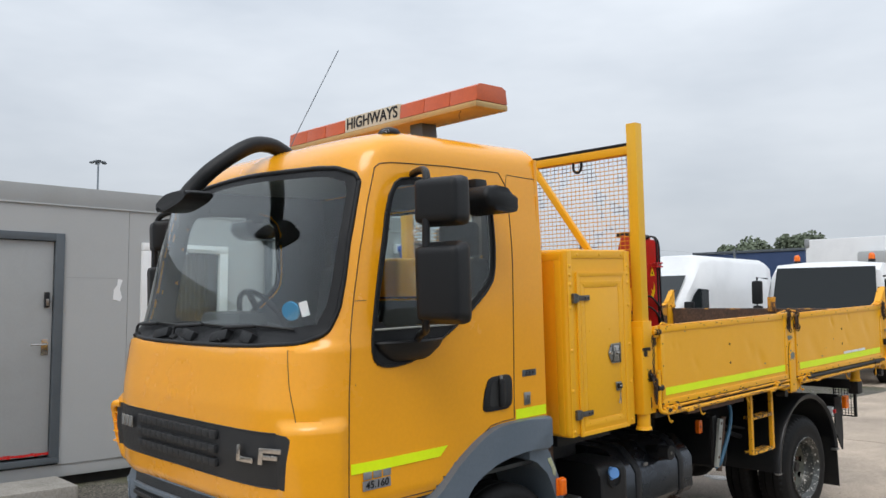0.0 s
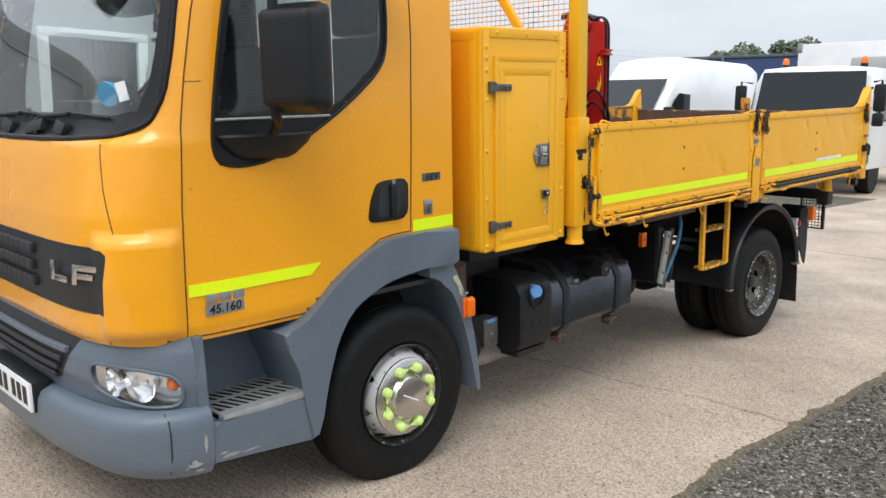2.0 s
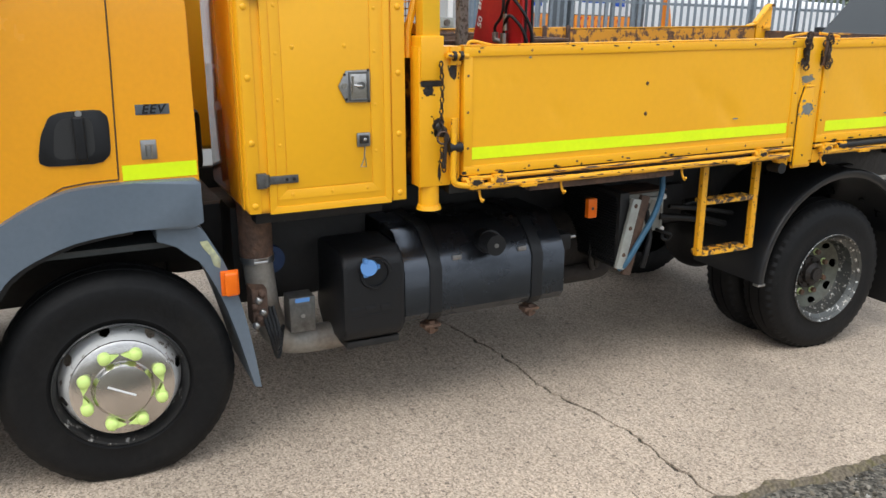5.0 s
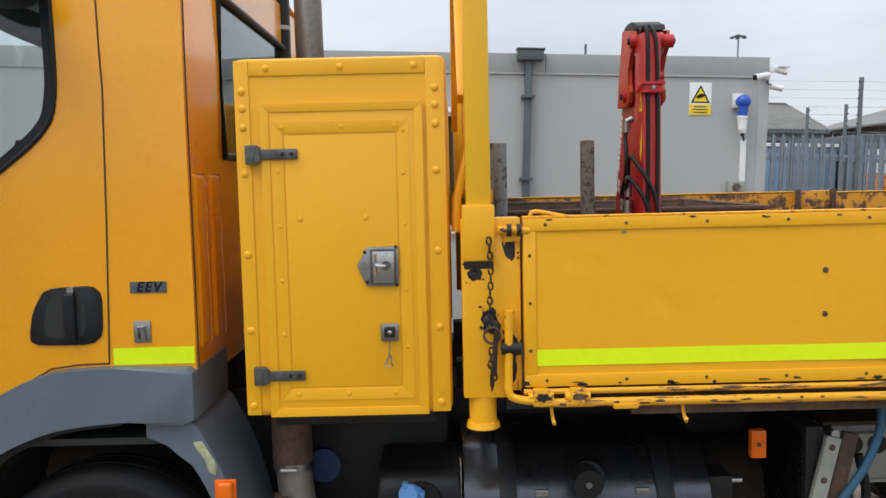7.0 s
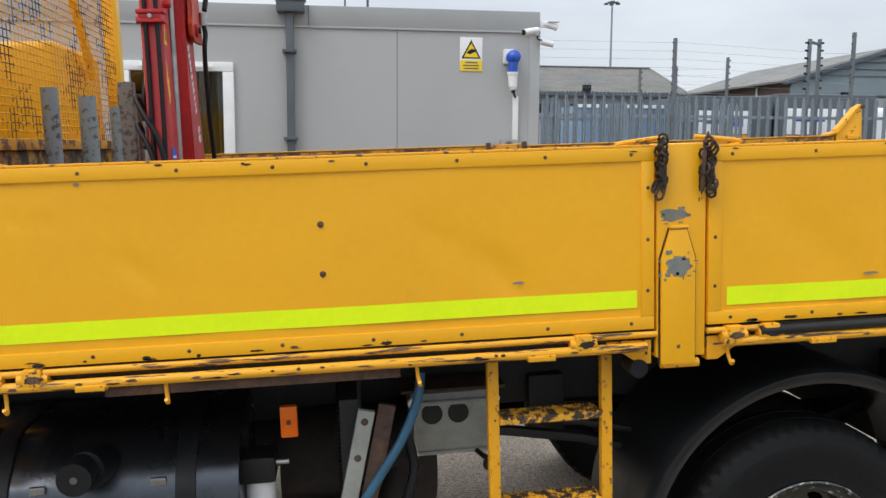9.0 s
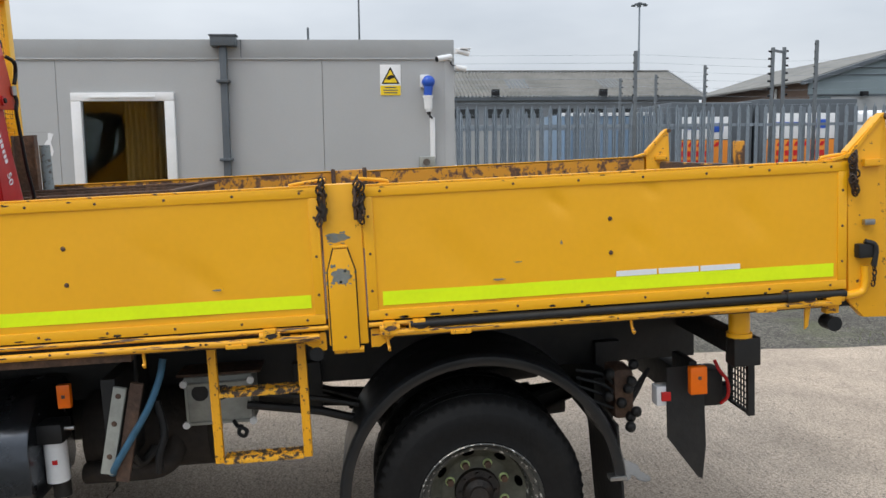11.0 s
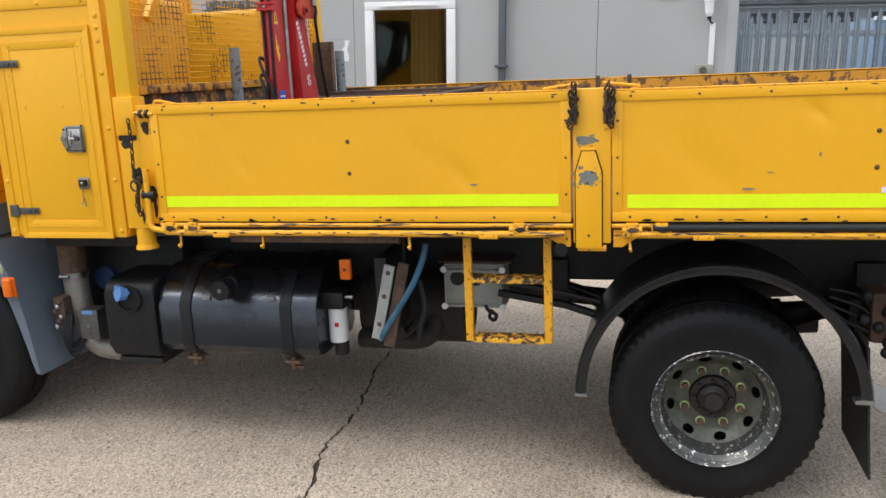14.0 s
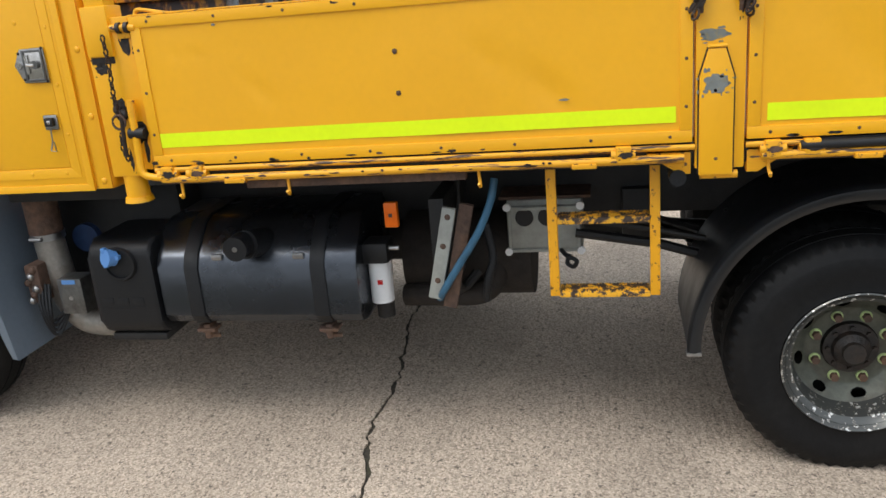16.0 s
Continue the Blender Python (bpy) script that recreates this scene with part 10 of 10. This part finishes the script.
tape(shell_ob, 0.178, 0.408, 1.025, 1.074, -0.1285)

# ---- mirrors ----
def mirror_head(c, w, h, d, parent, turn=18, name="mirror_head"):
    bm = box(bmesh.new(), -w / 2, w / 2, -d / 2, d / 2, -h / 2, h / 2, bevel=min(w, h) * 0.2, seg=4)
    for v in bm.verts:
        k = 1 - 0.10 * (v.co.y < 0)
        v.co.x *= k
        v.co.z *= k
    bmesh.ops.transform(bm, matrix=Matrix.Translation(c) @ Matrix.Rotation(radians(turn), 4, "Z"), verts=bm.verts)
    ob = part(name, bm, M_BLACK, parent, "black plastic mirror housing", smooth=60)
    bm = box(bmesh.new(), -w * 0.42, w * 0.42, d / 2 + 0.001, d / 2 + 0.004, -h * 0.42, h * 0.42, bevel=0.0, m=Matrix.Translation(c) @ Matrix.Rotation(radians(turn), 4, "Z"))
    part("mirror_glass", bm, M_MIRROR, ob)
    return ob


for s in (1, -1):
    X = lambda a: MID + s * (a - MID)
    fy = 0.0 if s > 0 else -0.09
    arm_pts = [(-0.17, -0.44, 2.19), (-0.09, -0.47 + 0.5 * fy, 2.20), (0.02, -0.53 + fy, 2.19), (0.085, -0.575 + fy, 2.15), (0.095, -0.59 + fy, 2.05), (0.095, -0.60 + fy, 1.75), (0.085, -0.60 + fy, 1.56), (0.05, -0.57 + fy, 1.51), (-0.03, -0.525 + 0.4 * fy, 1.49), (-0.075, -0.51, 1.455)]
    arm = part("mirror_arm", tube(bmesh.new(), bend([(X(a), b, c) for a, b, c in arm_pts]), 0.017, 12), M_BLACK, truck, "black tubular mirror arm", smooth=180)
    mirror_head((X(0.125), -0.535 + fy, 2.047), 0.225, 0.210, 0.13, arm, 18 * s)
    mirror_head((X(0.135), -0.55 + fy, 1.706), 0.225, 0.345, 0.13, arm, 18 * s)
    bm = bmesh.new()
    hood = [(-0.17, 2.152), (-0.02, 2.138), (0.035, 2.08), (0.04, 2.04), (-0.03, 2.02), (-0.14, 2.033), (-0.20, 2.088)]
    prism(bm, rounded_poly(hood, 2, 0.2), X(-0.14), X(0.06), 0.025, seg=3)
    part("kerb_mirror", bm, M_BLACK, truck, "black kerb mirror over the door", smooth=60)
    part("kerb_mirror_arm", B(min(X(-0.15), X(-0.05)), max(X(-0.15), X(-0.05)), -0.14, -0.06, 2.12, 2.19, bevel=0.015), M_BLACK, truck)
    edge = cab.side_x(-0.5, 1.44, s)
    bm = bmesh.new()
    rings = []
    for z, hy, hx in ((1.372, 0.085, 0.012), (1.385, 0.12, 0.030), (1.425, 0.172, 0.062), (1.455, 0.192, 0.076), (1.463, 0.188, 0.073), (1.464, 0.120, 0.055), (1.452, 0.100, 0.045), (1.446, 0.02, 0.01)):
        rings.append([bm.verts.new((edge + s * hx * math.cos(a), -0.502 + hy * math.sin(a), z)) for a in [2 * math.pi * q / 32 for q in range(32)]])
    for a, b in zip(rings, rings[1:]):
        for q in range(32):
            bm.faces.new((a[q], a[(q + 1) % 32], b[(q + 1) % 32], b[q]))
    bm.faces.new(rings[0][::-1])
    bm.faces.new(rings[-1])
    bmesh.ops.recalc_face_normals(bm, faces=bm.faces)
    part("mirror_foot", bm, M_BLACK, truck, "black moulded mirror base with a dished top", smooth=40)
fm = part("front_mirror_arm", tube(bmesh.new(), bend([(-1.0, -0.52, 2.385), (-0.985, -0.64, 2.43), (-0.965, -0.78, 2.41), (-1.01, -0.94, 2.30), (-1.06, -1.03, 2.20), (-1.07, -1.06, 2.16)]), 0.040, 14), M_BLACK, truck, "black front mirror arm on the roof edge", smooth=180)
bm = prism(bmesh.new(), rounded_poly([(-1.21, 2.085), (-1.20, 2.12), (-1.09, 2.165), (-0.89, 2.168), (-0.865, 2.15), (-0.93, 2.115), (-1.09, 2.085)], 2, 0.18), -1.16, -1.02, 0.03, axis="y", seg=3)
part("front_mirror", bm, M_BLACK, fm, "black front mirror housing", smooth=60)

# ---- roof: lamps, light bar, aerial ----
bm = ball(bmesh.new(), (-0.285, -0.455, 2.400), 0.052, 0.6, 16, 10, axis=2)
part("roof_marker", bm, M_BLACK, truck, "black roof marker lamp", smooth=180)
part("roof_marker_lens", ball(bmesh.new(), (-0.265, -0.487, 2.400), 0.026, 0.6, 12, 8, axis=2), M_LAMPGLASS, truck)
LBY, LBZ = 0.25, 2.606
bar = part("light_bar", B(-1.985, -0.285, LBY - 0.12, LBY + 0.12, LBZ, LBZ + 0.035, bevel=0.012), M_BARBASE, truck, "amber roof light bar with a white sign panel")
for x0, x1 in ((-0.880, -0.285), (-1.985, -1.388)):
    n = 3
    for k in range(n):
        a, b = x0 + (x1 - x0) * k / n, x0 + (x1 - x0) * (k + 1) / n
        prof = [(LBY - 0.118, LBZ + 0.035), (LBY - 0.108, LBZ + 0.112), (LBY - 0.08, LBZ + 0.126), (LBY + 0.08, LBZ + 0.126), (LBY + 0.108, LBZ + 0.112), (LBY + 0.118, LBZ + 0.035)]
        part("amber_lens", prism(bmesh.new(), prof, a + 0.001, b - 0.001, 0.006), M_LENS, bar, "faded amber lens")
prof = [(LBY - 0.114, LBZ + 0.035), (LBY - 0.110, LBZ + 0.124), (LBY + 0.110, LBZ + 0.124), (LBY + 0.114, LBZ + 0.035)]
part("sign_panel", prism(bmesh.new(), prof, -1.384, -0.884, 0.003), M_BARSIGN, bar, "yellowed white sign panel")
text_mesh("sign_letters", "HIGHWAYS", 0.098, 0.001, Matrix.Translation((-1.134, LBY - 0.1140, LBZ + 0.079)) @ Matrix.Rotation(radians(-3), 4, "X") @ FRONT @ Matrix.Diagonal((0.92, 0.95, 1, 1)), M_BLACK, bar, "black sign letters", 0.0, 1.0, 0.002)
for x in (-0.81, -1.45):
    part("bar_foot", prism(bmesh.new(), [(LBY - 0.05, 2.37), (LBY + 0.07, 2.37), (LBY + 0.05, LBZ), (LBY - 0.06, LBZ)], x - 0.05, x + 0.05, 0.006), M_DARKGREY, bar)
part("loose_wire", tube(bmesh.new(), bend([(-0.41, LBY - 0.10, LBZ + 0.004), (-0.42, LBY - 0.11, LBZ - 0.02), (-0.415, LBY - 0.11, LBZ - 0.045)]), 0.002, 5), M_BLACK, bar)
part("aerial", tube(bmesh.new(), [(-1.69, -0.16, 2.38), (-1.69, 0.0, 2.68), (-1.65, 0.3, 3.24)], 0.003, 6), M_GREY, truck, "thin whip aerial on the cab roof")

CAB_SET = Matrix.Translation((MID, -0.006, -0.022)) @ Matrix.Diagonal((1.0277, 1, 1, 1)) @ Matrix.Translation((-MID, 0, 0))
for ob in truck.children:
    if ob not in body_parts:
        ob.matrix_basis = CAB_SET @ ob.matrix_basis
